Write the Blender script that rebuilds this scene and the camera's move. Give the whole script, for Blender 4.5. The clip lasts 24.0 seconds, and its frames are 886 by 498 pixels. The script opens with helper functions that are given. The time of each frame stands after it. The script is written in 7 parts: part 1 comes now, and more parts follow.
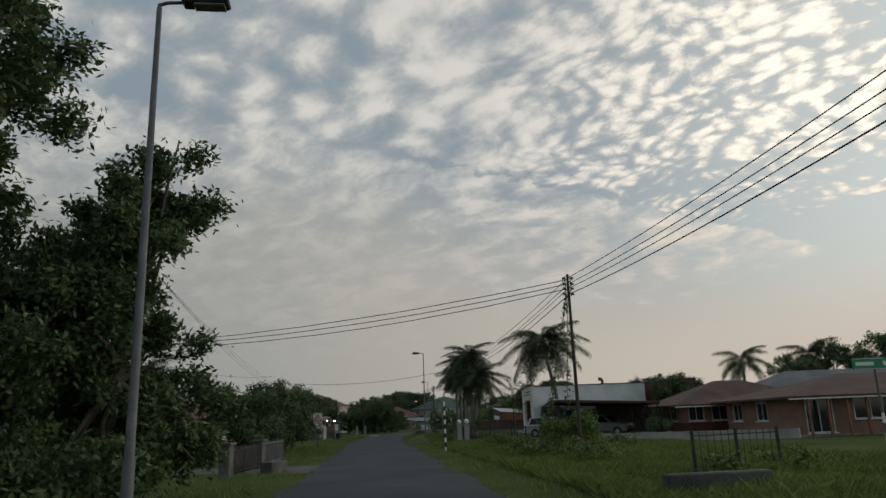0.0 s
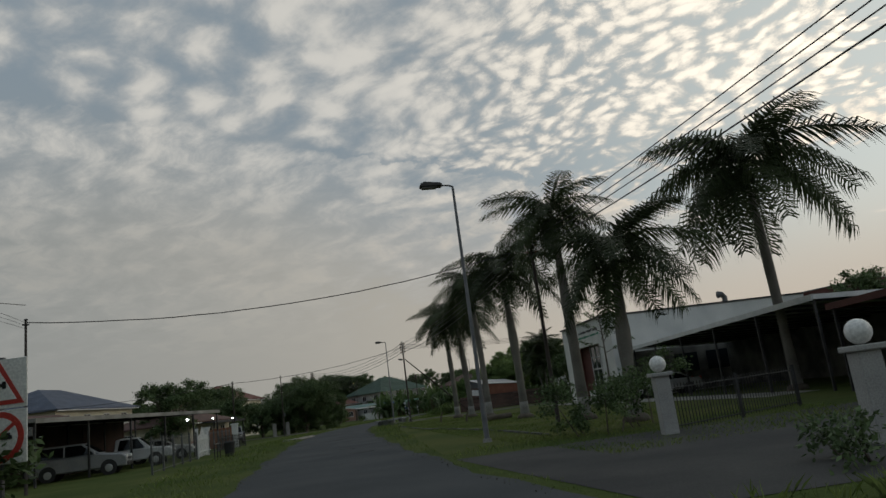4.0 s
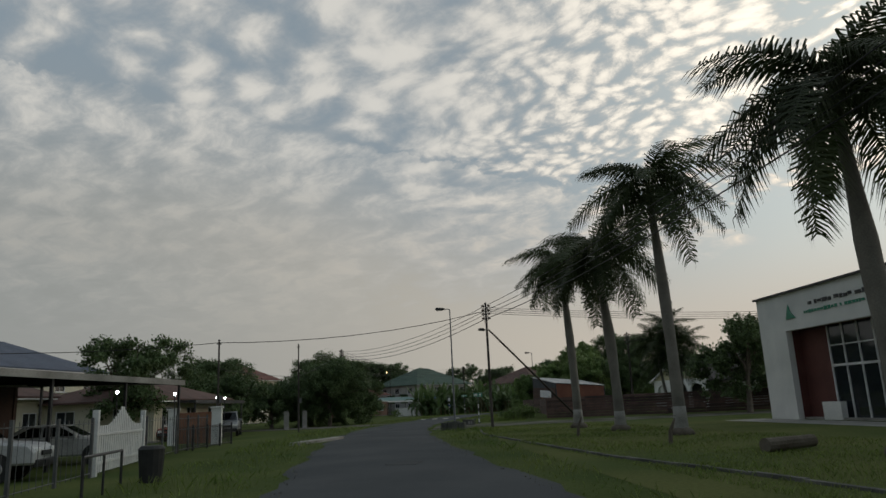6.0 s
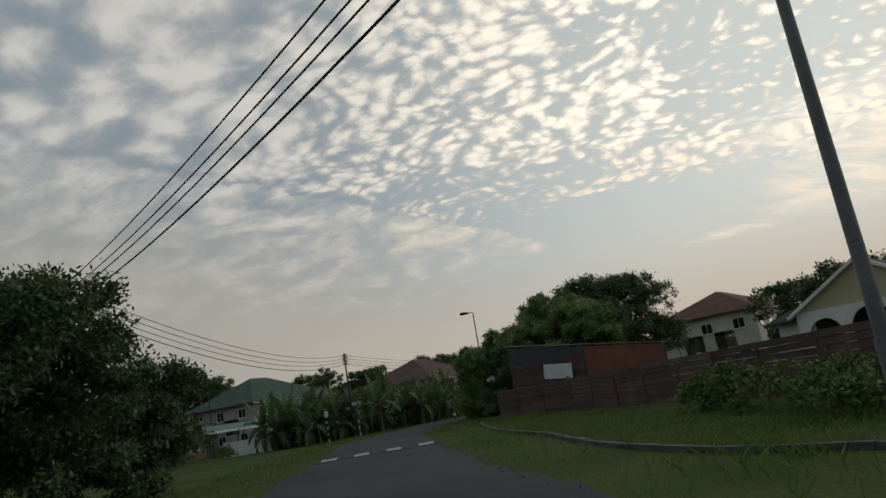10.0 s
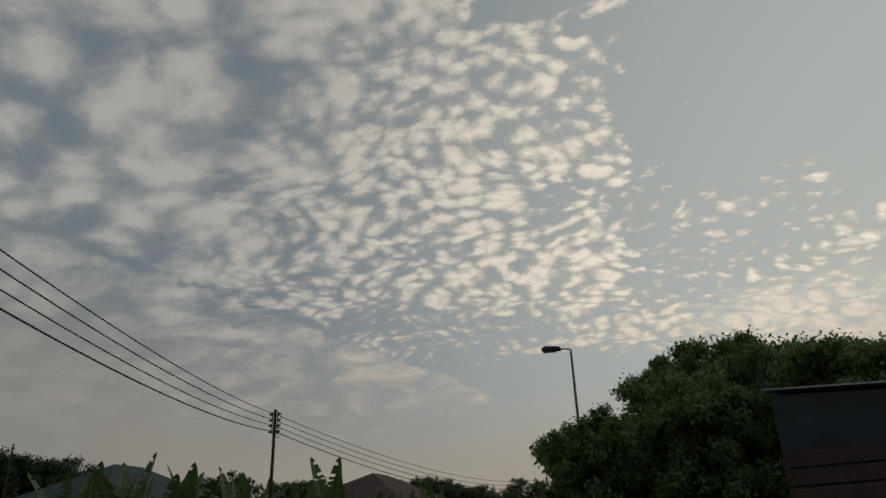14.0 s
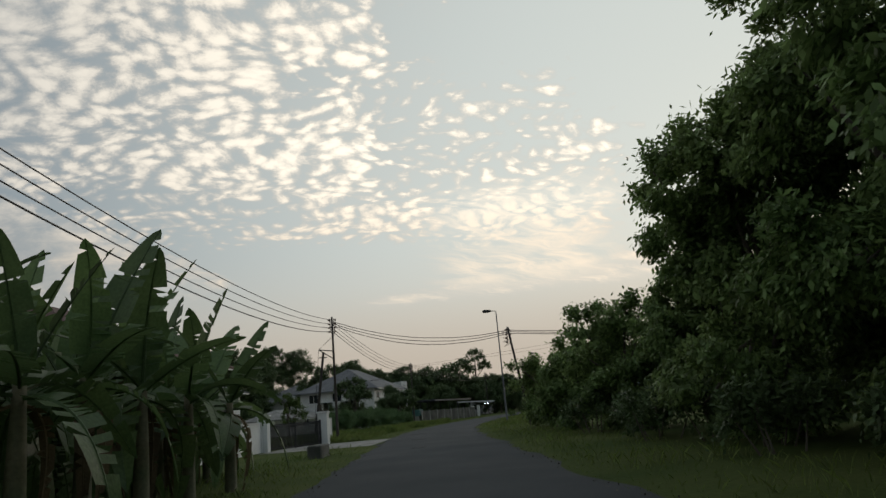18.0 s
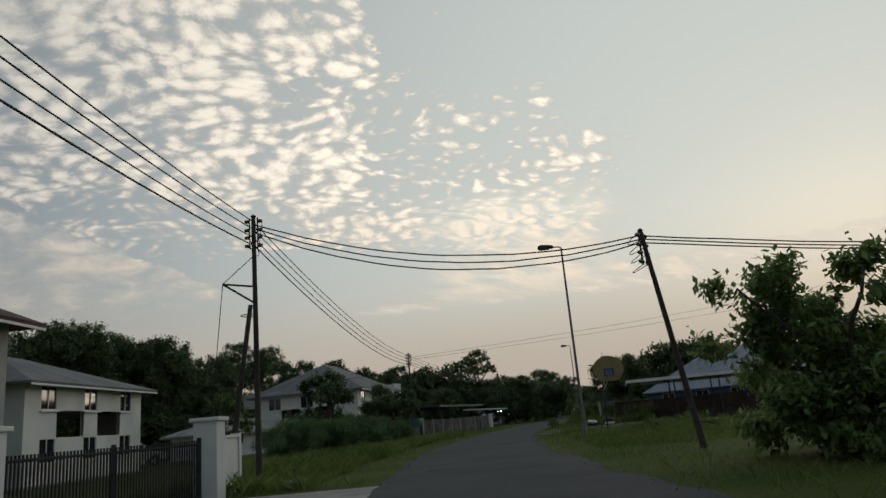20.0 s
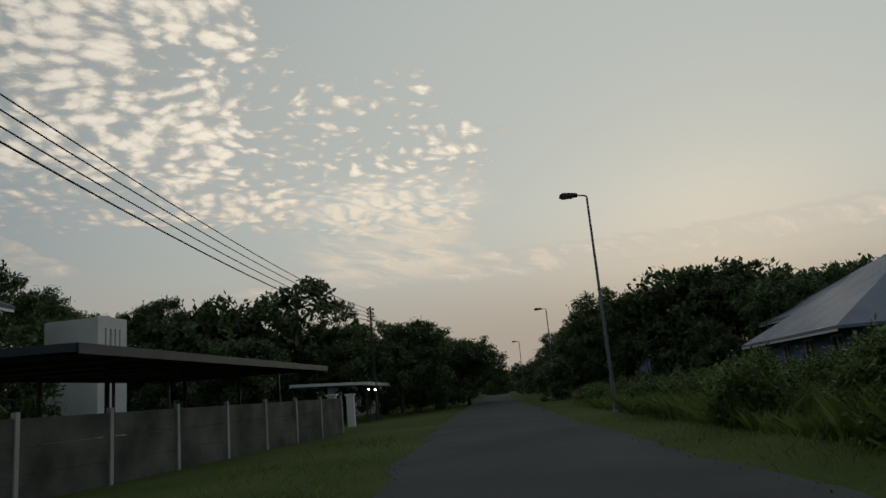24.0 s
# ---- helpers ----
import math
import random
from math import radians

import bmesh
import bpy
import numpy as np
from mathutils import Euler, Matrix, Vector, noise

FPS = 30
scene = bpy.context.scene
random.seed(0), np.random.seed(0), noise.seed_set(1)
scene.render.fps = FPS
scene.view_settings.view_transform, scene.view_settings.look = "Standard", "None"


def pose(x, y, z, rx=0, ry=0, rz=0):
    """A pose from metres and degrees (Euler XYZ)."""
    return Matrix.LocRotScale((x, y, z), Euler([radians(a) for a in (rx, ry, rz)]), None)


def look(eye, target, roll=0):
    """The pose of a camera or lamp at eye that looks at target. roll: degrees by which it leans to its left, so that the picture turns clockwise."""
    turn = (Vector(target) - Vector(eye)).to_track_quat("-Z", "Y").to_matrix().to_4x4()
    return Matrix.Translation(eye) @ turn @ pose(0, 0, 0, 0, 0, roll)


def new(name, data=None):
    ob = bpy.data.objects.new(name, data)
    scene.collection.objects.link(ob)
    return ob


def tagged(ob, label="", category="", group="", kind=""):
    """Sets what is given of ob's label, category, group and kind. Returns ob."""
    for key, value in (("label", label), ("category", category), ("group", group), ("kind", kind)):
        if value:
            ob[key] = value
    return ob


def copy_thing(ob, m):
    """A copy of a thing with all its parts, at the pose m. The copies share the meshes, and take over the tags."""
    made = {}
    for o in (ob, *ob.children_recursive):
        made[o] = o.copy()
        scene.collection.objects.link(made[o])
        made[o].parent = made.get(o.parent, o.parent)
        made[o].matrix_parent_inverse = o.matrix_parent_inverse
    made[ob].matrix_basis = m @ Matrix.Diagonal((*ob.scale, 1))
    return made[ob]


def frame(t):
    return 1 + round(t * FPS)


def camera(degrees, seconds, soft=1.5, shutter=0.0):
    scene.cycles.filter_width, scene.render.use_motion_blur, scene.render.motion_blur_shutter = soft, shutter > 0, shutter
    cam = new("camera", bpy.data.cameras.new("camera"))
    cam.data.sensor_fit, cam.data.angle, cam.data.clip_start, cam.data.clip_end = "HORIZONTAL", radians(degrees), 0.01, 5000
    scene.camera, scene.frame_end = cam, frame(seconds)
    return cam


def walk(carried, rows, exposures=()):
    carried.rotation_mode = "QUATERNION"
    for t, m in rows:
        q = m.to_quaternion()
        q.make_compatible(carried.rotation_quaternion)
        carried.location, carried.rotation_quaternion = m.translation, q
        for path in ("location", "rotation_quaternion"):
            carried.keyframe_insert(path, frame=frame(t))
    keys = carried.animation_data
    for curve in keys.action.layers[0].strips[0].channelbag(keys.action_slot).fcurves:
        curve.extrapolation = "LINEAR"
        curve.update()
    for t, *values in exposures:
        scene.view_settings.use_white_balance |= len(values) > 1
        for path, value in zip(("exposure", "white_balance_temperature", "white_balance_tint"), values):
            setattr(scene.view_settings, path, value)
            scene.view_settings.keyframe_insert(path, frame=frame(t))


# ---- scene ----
cam = camera(64.5, 24.0)
PATH = [
    (0, (0.000, 0.000, 1.565), (-0.015, 1.941, 2.045), -2.2),
    (0.5, (-0.832, 5.017, 1.502), (-0.781, 6.958, 1.981), -5.0),
    (1, (-1.740, 10.208, 1.262), (-1.784, 12.165, 1.674), -3.0),
    (1.5, (-2.557, 16.120, 1.224), (-2.535, 18.071, 1.663), -3.4),
    (3.5, (-5.580, 42.757, 1.263), (-5.371, 44.693, 1.724), -6.7),
    (4, (-6.219, 48.634, 1.357), (-5.987, 50.574, 1.782), -7.5),
    (4.5, (-7.056, 54.065, 1.467), (-6.879, 55.996, 1.960), -4.9),
    (5, (-7.637, 60.012, 1.425), (-7.502, 61.954, 1.885), -3.6),
    (5.5, (-8.075, 66.255, 1.411), (-7.943, 68.204, 1.843), -3.6),
    (6, (-8.730, 72.546, 1.444), (-8.591, 74.493, 1.878), -2.7),
    (6.5, (-9.109, 78.816, 1.448), (-8.956, 80.760, 1.894), -2.6),
    (7, (-9.507, 85.076, 1.447), (-9.326, 87.018, 1.890), -4.3),
    (7.5, (-9.894, 91.277, 1.461), (-9.671, 93.210, 1.922), -6.2),
    (8, (-10.266, 97.478, 1.348), (-10.002, 99.414, 1.777), -6.7),
    (8.5, (-10.548, 103.568, 1.278), (-10.212, 105.497, 1.686), -7.3),
    (9, (-10.569, 109.628, 1.324), (-10.148, 111.535, 1.757), -7.2),
    (9.5, (-10.466, 115.705, 1.284), (-9.951, 117.589, 1.713), -8.5),
    (10, (-10.143, 121.655, 1.319), (-9.482, 123.492, 1.750), -9.6),
    (10.5, (-9.548, 127.487, 1.391), (-8.819, 129.311, 1.770), -10.4),
    (11, (-8.745, 133.007, 1.360), (-7.931, 134.767, 1.852), -7.4),
    (11.5, (-7.812, 138.030, 1.261), (-6.993, 139.701, 1.993), -5.9),
    (13.5, (-5.161, 151.305, 1.413), (-4.320, 152.880, 2.314), -4.6),
    (14, (-4.435, 153.660, 1.346), (-3.669, 155.328, 2.139), -2.0),
    (14.5, (-3.822, 155.947, 1.424), (-3.040, 157.712, 1.945), -1.9),
    (15, (-3.218, 158.205, 1.361), (-2.369, 159.931, 1.907), -3.8),
    (15.5, (-2.447, 160.857, 1.362), (-1.564, 162.582, 1.854), -3.2),
    (16, (-1.319, 164.061, 1.363), (-0.340, 165.755, 1.777), -3.5),
    (16.5, (0.082, 167.599, 1.388), (1.163, 169.225, 1.819), -3.1),
    (17, (1.780, 171.193, 1.300), (2.976, 172.740, 1.719), -3.7),
    (17.5, (4.048, 175.112, 1.277), (5.338, 176.579, 1.706), -4.1),
    (18, (6.799, 179.397, 1.227), (8.188, 180.765, 1.677), -5.1),
    (18.5, (10.140, 183.814, 1.234), (11.594, 185.117, 1.666), -6.6),
    (20.5, (27.909, 203.596, 1.302), (29.303, 204.946, 1.786), -4.9),
    (21, (33.186, 208.850, 1.351), (34.605, 210.197, 1.769), -3.2),
    (21.5, (38.415, 213.904, 1.382), (39.879, 215.192, 1.828), -2.7),
    (22, (43.841, 218.769, 1.385), (45.319, 220.037, 1.840), -1.8),
    (22.5, (49.369, 223.214, 1.225), (50.873, 224.461, 1.652), -5.7),
    (23, (54.940, 227.608, 1.261), (56.506, 228.783, 1.671), -5.8),
    (23.5, (60.878, 231.987, 1.245), (62.474, 233.117, 1.664), -4.6),
    (24, (66.964, 236.285, 1.266), (68.598, 237.364, 1.671), -5.3),
]
EXPOSURE = [(0, 0.3), (1, 0.15), (4, 0.18), (5, 0.3), (6, 0.28), (8, 0.36), (9, 0.2), (10, 0.14), (11.2, 0.0), (13.6, -0.55), (14.3, -0.38), (15, -0.12), (16, 0.08), (17, 0.15), (18.4, 0.14), (20.6, -0.16), (21.4, -0.32), (24, -0.33)]
walk(cam, [(t, look(eye, target, roll)) for t, eye, target, roll in PATH], EXPOSURE)

# ---- sky: altocumulus sheet over a hazy low sun ----
SUN_AZ, SUN_EL = radians(78.0), radians(6.0)   # from +y towards +x
SUN_DIR = Vector((math.sin(SUN_AZ) * math.cos(SUN_EL), math.cos(SUN_AZ) * math.cos(SUN_EL), math.sin(SUN_EL)))


def sky_world():
    w = bpy.data.worlds.new("sky")
    w.use_nodes = True
    nt = w.node_tree
    nt.nodes.clear()
    N, K = nt.nodes.new, nt.links.new

    def m(op, a, b=None, c=None, clamp=False):
        n = N("ShaderNodeMath")
        n.operation, n.use_clamp = op, clamp
        for i, s in enumerate((a, b, c)):
            if s is None:
                continue
            if isinstance(s, (int, float)):
                n.inputs[i].default_value = s
            else:
                K(s, n.inputs[i])
        return n.outputs[0]

    def ramp(x, a, b, lo=0.0, hi=1.0):
        n = N("ShaderNodeMapRange")
        n.interpolation_type = "SMOOTHSTEP"
        K(x, n.inputs[0])
        for i, v in zip((1, 2, 3, 4), (a, b, lo, hi)):
            n.inputs[i].default_value = v
        return n.outputs[0]

    def mix(f, a, b):
        n = N("ShaderNodeMix")
        n.data_type = "RGBA"
        for s, k in ((f, 0), (a, 6), (b, 7)):
            if isinstance(s, tuple):
                n.inputs[k].default_value = (*s, 1)
            elif isinstance(s, (int, float)):
                n.inputs[k].default_value = s
            else:
                K(s, n.inputs[k])
        return n.outputs[2]

    def fbm(vec, scale, detail=3.0, rough=0.55, dist=0.0):
        n = N("ShaderNodeTexNoise")
        K(vec, n.inputs["Vector"])
        n.inputs["Scale"].default_value = scale
        n.inputs["Detail"].default_value = detail
        n.inputs["Roughness"].default_value = rough
        n.inputs["Distortion"].default_value = dist
        return n.outputs[0]

    tc = N("ShaderNodeTexCoord").outputs["Generated"]
    sep = N("ShaderNodeSeparateXYZ")
    K(tc, sep.inputs[0])
    dx, dy, dz = sep.outputs
    up = m("MAXIMUM", dz, 0.03)
    px, py = m("DIVIDE", dx, up), m("DIVIDE", dy, up)
    com = N("ShaderNodeCombineXYZ")
    K(px, com.inputs[0]), K(py, com.inputs[1])
    plane = com.outputs[0]
    dot = N("ShaderNodeVectorMath")
    dot.operation = "DOT_PRODUCT"
    K(tc, dot.inputs[0])
    dot.inputs[1].default_value = SUN_DIR
    sunward = dot.outputs["Value"]
    glow = ramp(sunward, 0.26, 0.97)
    # clear air
    ni = N("ShaderNodeTexSky")
    ni.sky_type, ni.sun_disc, ni.sun_elevation, ni.sun_rotation = "NISHITA", False, SUN_EL, SUN_AZ
    ni.dust_density, ni.air_density = 2.0, 1.0
    nis = N("ShaderNodeVectorMath")
    nis.operation = "SCALE"
    K(ni.outputs[0], nis.inputs[0])
    nis.inputs["Scale"].default_value = 0.10
    high = mix(glow, (0.205, 0.252, 0.290), (0.615, 0.655, 0.62))
    clear = mix(0.09, high, nis.outputs[0])
    haze = mix(ramp(sunward, -0.35, 1.0), (0.232, 0.241, 0.230), (0.54, 0.478, 0.392))
    flat = m("SQRT", m("ADD", m("MULTIPLY", dx, dx), m("MULTIPLY", dy, dy)))
    westward = ramp(m("DIVIDE", dx, m("MAXIMUM", flat, 0.01)), 0.45, -0.35, 0.0, 0.2)
    air = mix(m("MULTIPLY", ramp(m("SUBTRACT", dz, westward), 0.27, 0.02), 0.96), clear, haze)
    # rosy dust low over the land
    rose = m("MULTIPLY", ramp(dz, 0.19, 0.05), ramp(sunward, 0.25, 0.8, 0.04, 0.5))
    air = mix(rose, air, (0.445, 0.368, 0.302))
    # cloud cells, on a level sheet: broad soft ones in the west, small crisp ones towards the sun
    warp = N("ShaderNodeTexNoise")
    K(plane, warp.inputs["Vector"])
    warp.inputs["Scale"].default_value = 2.2
    warp.inputs["Detail"].default_value = 2.0
    shift = N("ShaderNodeVectorMath")
    shift.operation = "MULTIPLY_ADD"
    K(warp.outputs["Color"], shift.inputs[0])
    shift.inputs[1].default_value = (0.10, 0.10, 0.0)
    # the cells have depth, so they foreshorten less than a flat sheet
    lean_up = m("ADD", up, 0.33)
    rnd = N("ShaderNodeCombineXYZ")
    K(m("DIVIDE", dx, lean_up), rnd.inputs[0]), K(m("DIVIDE", dy, lean_up), rnd.inputs[1])
    K(rnd.outputs[0], shift.inputs[2])
    squash = N("ShaderNodeMapping")
    squash.vector_type = "TEXTURE"
    squash.inputs["Rotation"].default_value = (0, 0, radians(-36))
    squash.inputs["Scale"].default_value = (1.25, 1.0, 1.0)
    K(shift.outputs[0], squash.inputs[0])
    vec = squash.outputs[0]

    def puff(scale, smooth):
        """Rounded cells: 1 at a cell's heart, low along the joints."""
        v = N("ShaderNodeTexVoronoi")
        v.voronoi_dimensions = "2D"
        v.feature = "SMOOTH_F1"
        K(vec, v.inputs["Vector"])
        v.inputs["Scale"].default_value = scale
        v.inputs["Smoothness"].default_value = smooth
        return m("SUBTRACT", 1.0, v.outputs["Distance"])

    def pickf(f, a, b):
        n = N("ShaderNodeMix")
        for s, k in ((f, 0), (a, 2), (b, 3)):
            if isinstance(s, (int, float)):
                n.inputs[k].default_value = s
            else:
                K(s, n.inputs[k])
        return n.outputs[0]

    big = m("ADD", m("MULTIPLY", puff(12.0, 0.5), 0.50), m("MULTIPLY", fbm(vec, 15.0, 5.0, 0.58), 0.72))
    fine = m("ADD", m("MULTIPLY", puff(33.0, 0.35), 0.36), m("ADD", m("MULTIPLY", fbm(vec, 36.0, 5.0, 0.66), 0.66), m("MULTIPLY", fbm(vec, 11.0, 2.0, 0.5), 0.32)))
    streak_map = N("ShaderNodeMapping")
    streak_map.vector_type = "TEXTURE"
    streak_map.inputs["Rotation"].default_value = (0, 0, radians(-18))
    streak_map.inputs["Scale"].default_value = (0.55, 0.12, 1.0)
    K(shift.outputs[0], streak_map.inputs[0])
    streak = m("ADD", fbm(streak_map.outputs[0], 2.2, 6.0, 0.65), 0.15)
    veil = m("ADD", m("ADD", m("MULTIPLY", puff(12.0, 0.6), 0.22), m("MULTIPLY", fbm(vec, 13.0, 6.0, 0.62), 0.80)), 0.14)
    broad = m("MULTIPLY", m("SUBTRACT", fbm(vec, 3.4, 2.0, 0.5), 0.5), 0.20)
    rad = m("SQRT", m("ADD", m("MULTIPLY", px, px), m("MULTIPLY", py, py)))
    east = ramp(px, -0.15, 0.75)
    # where the sheet lies: a main field, a sparse spur sunward, a low bank under a small clear gap, low streaks
    line = lambda a, b: m("SUBTRACT", py, m("MULTIPLY_ADD", px, a, b))
    edge = m("ADD", line(0.72, 2.63), m("MULTIPLY", m("SUBTRACT", fbm(vec, 16.0, 4.0, 0.6), 0.5), 0.42))
    rag = m("MULTIPLY", m("SUBTRACT", fbm(vec, 7.0, 4.0, 0.65), 0.5), 2.4)
    main = m("MULTIPLY", ramp(m("ADD", line(0.93, 0.0), rag), -0.3, 0.5), m("MAXIMUM", ramp(rad, 4.25, 3.75), ramp(px, 0.3, -0.5)))
    gap = m("MULTIPLY", m("MULTIPLY", ramp(line(0.0, 2.70), 0.0, 0.16), ramp(px, 0.75, 1.2)), ramp(px, 1.98, 1.66, 0.0, 0.85))
    under = m("MULTIPLY", m("MULTIPLY", ramp(edge, -0.10, 0.02), ramp(px, 0.2, 0.8, 0.25, 1.0)), ramp(px, 1.6, 2.3, 1.0, 0.0))
    main = m("MULTIPLY", main, m("SUBTRACT", 1.0, m("MAXIMUM", gap, m("MULTIPLY", under, ramp(px, -0.4, 0.1)))))
    azi = m("DIVIDE", px, rad)
    main = m("MULTIPLY", main, ramp(azi, -0.50, -0.16, 0.72, 1.0))
    sparse = m("MULTIPLY", m("MULTIPLY", ramp(line(0.60, -0.1), -0.06, 0.25), ramp(rad, 1.6, 2.2)), m("MULTIPLY", ramp(rad, 4.6, 3.8), 0.80))
    spur = m("MULTIPLY", m("MULTIPLY", ramp(line(0.62, 0.0), -0.5, -0.05), ramp(line(0.95, 0.0), 0.3, -0.3)), m("MULTIPLY", ramp(px, 1.9, 2.25), ramp(rad, 5.9, 4.4)))
    spur = m("MULTIPLY", spur, 0.88)
    bank = m("MULTIPLY", m("MULTIPLY", ramp(edge, -0.06, 0.04), ramp(px, 3.4, 2.0)), ramp(rad, 9.0, 3.8, 0.45, 0.94))
    low_streaks = m("MULTIPLY", m("MULTIPLY", ramp(rad, 4.6, 5.3), ramp(rad, 7.4, 6.0)), ramp(px, 3.2, 4.2))
    wisp = m("MULTIPLY", m("MULTIPLY", ramp(m("ADD", line(0.62, 0.0), m("MULTIPLY", rag, 0.35)), -0.45, 0.25), ramp(line(0.95, 0.0), 0.5, -0.2)), m("MULTIPLY", ramp(rad, 2.8, 3.6), ramp(rad, 6.6, 5.2)))
    near_fine = m("MULTIPLY", east, ramp(rad, 4.9, 3.9))
    body = pickf(near_fine, big, fine)
    in_bank = ramp(edge, -0.05, 0.1)
    body = pickf(m("MULTIPLY", ramp(rad, 4.0, 5.2), 0.85), pickf(in_bank, body, veil), pickf(in_bank, streak, veil))
    cover = m("MAXIMUM", m("MAXIMUM", main, m("MAXIMUM", spur, sparse)), m("MAXIMUM", bank, m("MULTIPLY", low_streaks, 0.95)))
    lift = m("ADD", m("ADD", body, broad), m("MULTIPLY", m("SUBTRACT", cover, 1.0), 0.62))
    soft = ramp(lift, 0.36, 0.80)
    crisp = ramp(lift, 0.48, 0.76)
    crispness = m("MULTIPLY", near_fine, m("SUBTRACT", 1.0, in_bank))
    amount = m("MAXIMUM", pickf(crispness, soft, crisp), m("MULTIPLY", wisp, ramp(streak, 0.54, 0.86, 0.0, 1.0)))
    amount = m("MAXIMUM", amount, m("MULTIPLY", m("MULTIPLY", main, near_fine), 0.13))
    lit = mix(glow, (0.66, 0.625, 0.56), (1.30, 1.17, 0.96))
    shade = mix(glow, (0.35, 0.355, 0.35), (0.60, 0.57, 0.51))
    warm = mix(ramp(rad, 2.4, 4.6), lit, mix(glow, (0.47, 0.44, 0.39), (1.02, 0.85, 0.65)))
    cloud = mix(m("MAXIMUM", m("MULTIPLY", wisp, 0.85), pickf(crispness, ramp(lift, 0.46, 0.88), ramp(lift, 0.56, 0.88))), shade, warm)
    thin = m("MULTIPLY", amount, ramp(dz, 0.06, 0.20))
    thin = m("MULTIPLY", thin, m("SUBTRACT", 1.0, m("MULTIPLY", ramp(px, 0.4, -0.6), ramp(rad, 2.0, 3.6, 0.0, 0.5))))
    sky = mix(m("MULTIPLY", thin, pickf(east, 0.72, 0.94)), air, cloud)
    low = mix(ramp(dz, -0.02, 0.0), (0.05, 0.055, 0.045), sky)
    bg, out = N("ShaderNodeBackground"), N("ShaderNodeOutputWorld")
    K(low, bg.inputs[0])
    bg.inputs[1].default_value = 1.0
    K(bg.outputs[0], out.inputs[0])
    scene.world = w


sky_world()
sun = new("sun", bpy.data.lights.new("sun", "SUN"))
sun.data.energy, sun.data.angle, sun.data.color = 0.25, radians(16), (1.0, 0.86, 0.68)
sun.matrix_world = look((0, 0, 60), Vector((0, 0, 60)) - SUN_DIR)

# ---- materials ----
def material(name, a, b, rough=0.8, scale=3.0, fine=60.0, bump=0.25, metal=0.0, spread=0.0, island=False, through_light=0.0, stripes=0.0, stripe_axis="X", spec=0.4, depth=0.02):
    """Two colours mixed by broad stains, fine grain on top, optional ribs and per-piece variation."""
    mt = bpy.data.materials.new(name)
    mt.use_nodes = True
    nt = mt.node_tree
    N, K = nt.nodes.new, nt.links.new
    bs = nt.nodes["Principled BSDF"]
    tc = N("ShaderNodeTexCoord").outputs["Object"]
    big, small = N("ShaderNodeTexNoise"), N("ShaderNodeTexNoise")
    for n, s, d in ((big, scale, 5.0), (small, fine, 3.0)):
        K(tc, n.inputs["Vector"])
        n.inputs["Scale"].default_value, n.inputs["Detail"].default_value = s, d
    rg = N("ShaderNodeMapRange")
    K(big.outputs[0], rg.inputs[0])
    rg.inputs[1].default_value, rg.inputs[2].default_value = 0.33, 0.68
    mx = N("ShaderNodeMix")
    mx.data_type = "RGBA"
    K(rg.outputs[0], mx.inputs[0])
    mx.inputs[6].default_value, mx.inputs[7].default_value = (*a, 1), (*b, 1)
    hsv = N("ShaderNodeHueSaturation")
    K(mx.outputs[2], hsv.inputs["Color"])
    gr = N("ShaderNodeMapRange")
    K(small.outputs[0], gr.inputs[0])
    gr.inputs[1].default_value, gr.inputs[2].default_value, gr.inputs[3].default_value, gr.inputs[4].default_value = 0.25, 0.75, 0.78, 1.22
    value = gr.outputs[0]
    if spread:
        src = N("ShaderNodeNewGeometry").outputs["Random Per Island"] if island else N("ShaderNodeObjectInfo").outputs["Random"]
        sp = N("ShaderNodeMapRange")
        K(src, sp.inputs[0])
        sp.inputs[3].default_value, sp.inputs[4].default_value = 1 - spread, 1 + spread
        mu = N("ShaderNodeMath")
        mu.operation = "MULTIPLY"
        K(value, mu.inputs[0]), K(sp.outputs[0], mu.inputs[1])
        value = mu.outputs[0]
    K(value, hsv.inputs["Value"])
    K(hsv.outputs[0], bs.inputs["Base Color"])
    bs.inputs["Roughness"].default_value, bs.inputs["Metallic"].default_value = rough, metal
    bs.inputs["Specular IOR Level"].default_value = spec
    if bump or stripes:
        bp = N("ShaderNodeBump")
        bp.inputs["Strength"].default_value, bp.inputs["Distance"].default_value = (bump or 0.5), depth
        if stripes:
            wv = N("ShaderNodeTexWave")
            wv.bands_direction = stripe_axis
            wv.inputs["Scale"].default_value = stripes
            wv.inputs["Distortion"].default_value = 0.3
            K(tc, wv.inputs["Vector"])
            K(wv.outputs[0], bp.inputs["Height"])
        else:
            K(small.outputs[0], bp.inputs["Height"])
        K(bp.outputs[0], bs.inputs["Normal"])
    if through_light:
        tr, add = N("ShaderNodeBsdfTranslucent"), N("ShaderNodeMixShader")
        K(hsv.outputs[0], tr.inputs[0])
        add.inputs[0].default_value = through_light
        K(bs.outputs[0], add.inputs[1]), K(tr.outputs[0], add.inputs[2])
        K(add.outputs[0], nt.nodes["Material Output"].inputs[0])
    return mt


def glass(name, tint=(0.02, 0.025, 0.03), rough=0.05):
    mt = bpy.data.materials.new(name)
    mt.use_nodes = True
    bs = mt.node_tree.nodes["Principled BSDF"]
    bs.inputs["Base Color"].default_value = (*tint, 1)
    bs.inputs["Roughness"].default_value = rough
    bs.inputs["Specular IOR Level"].default_value = 0.6
    return mt


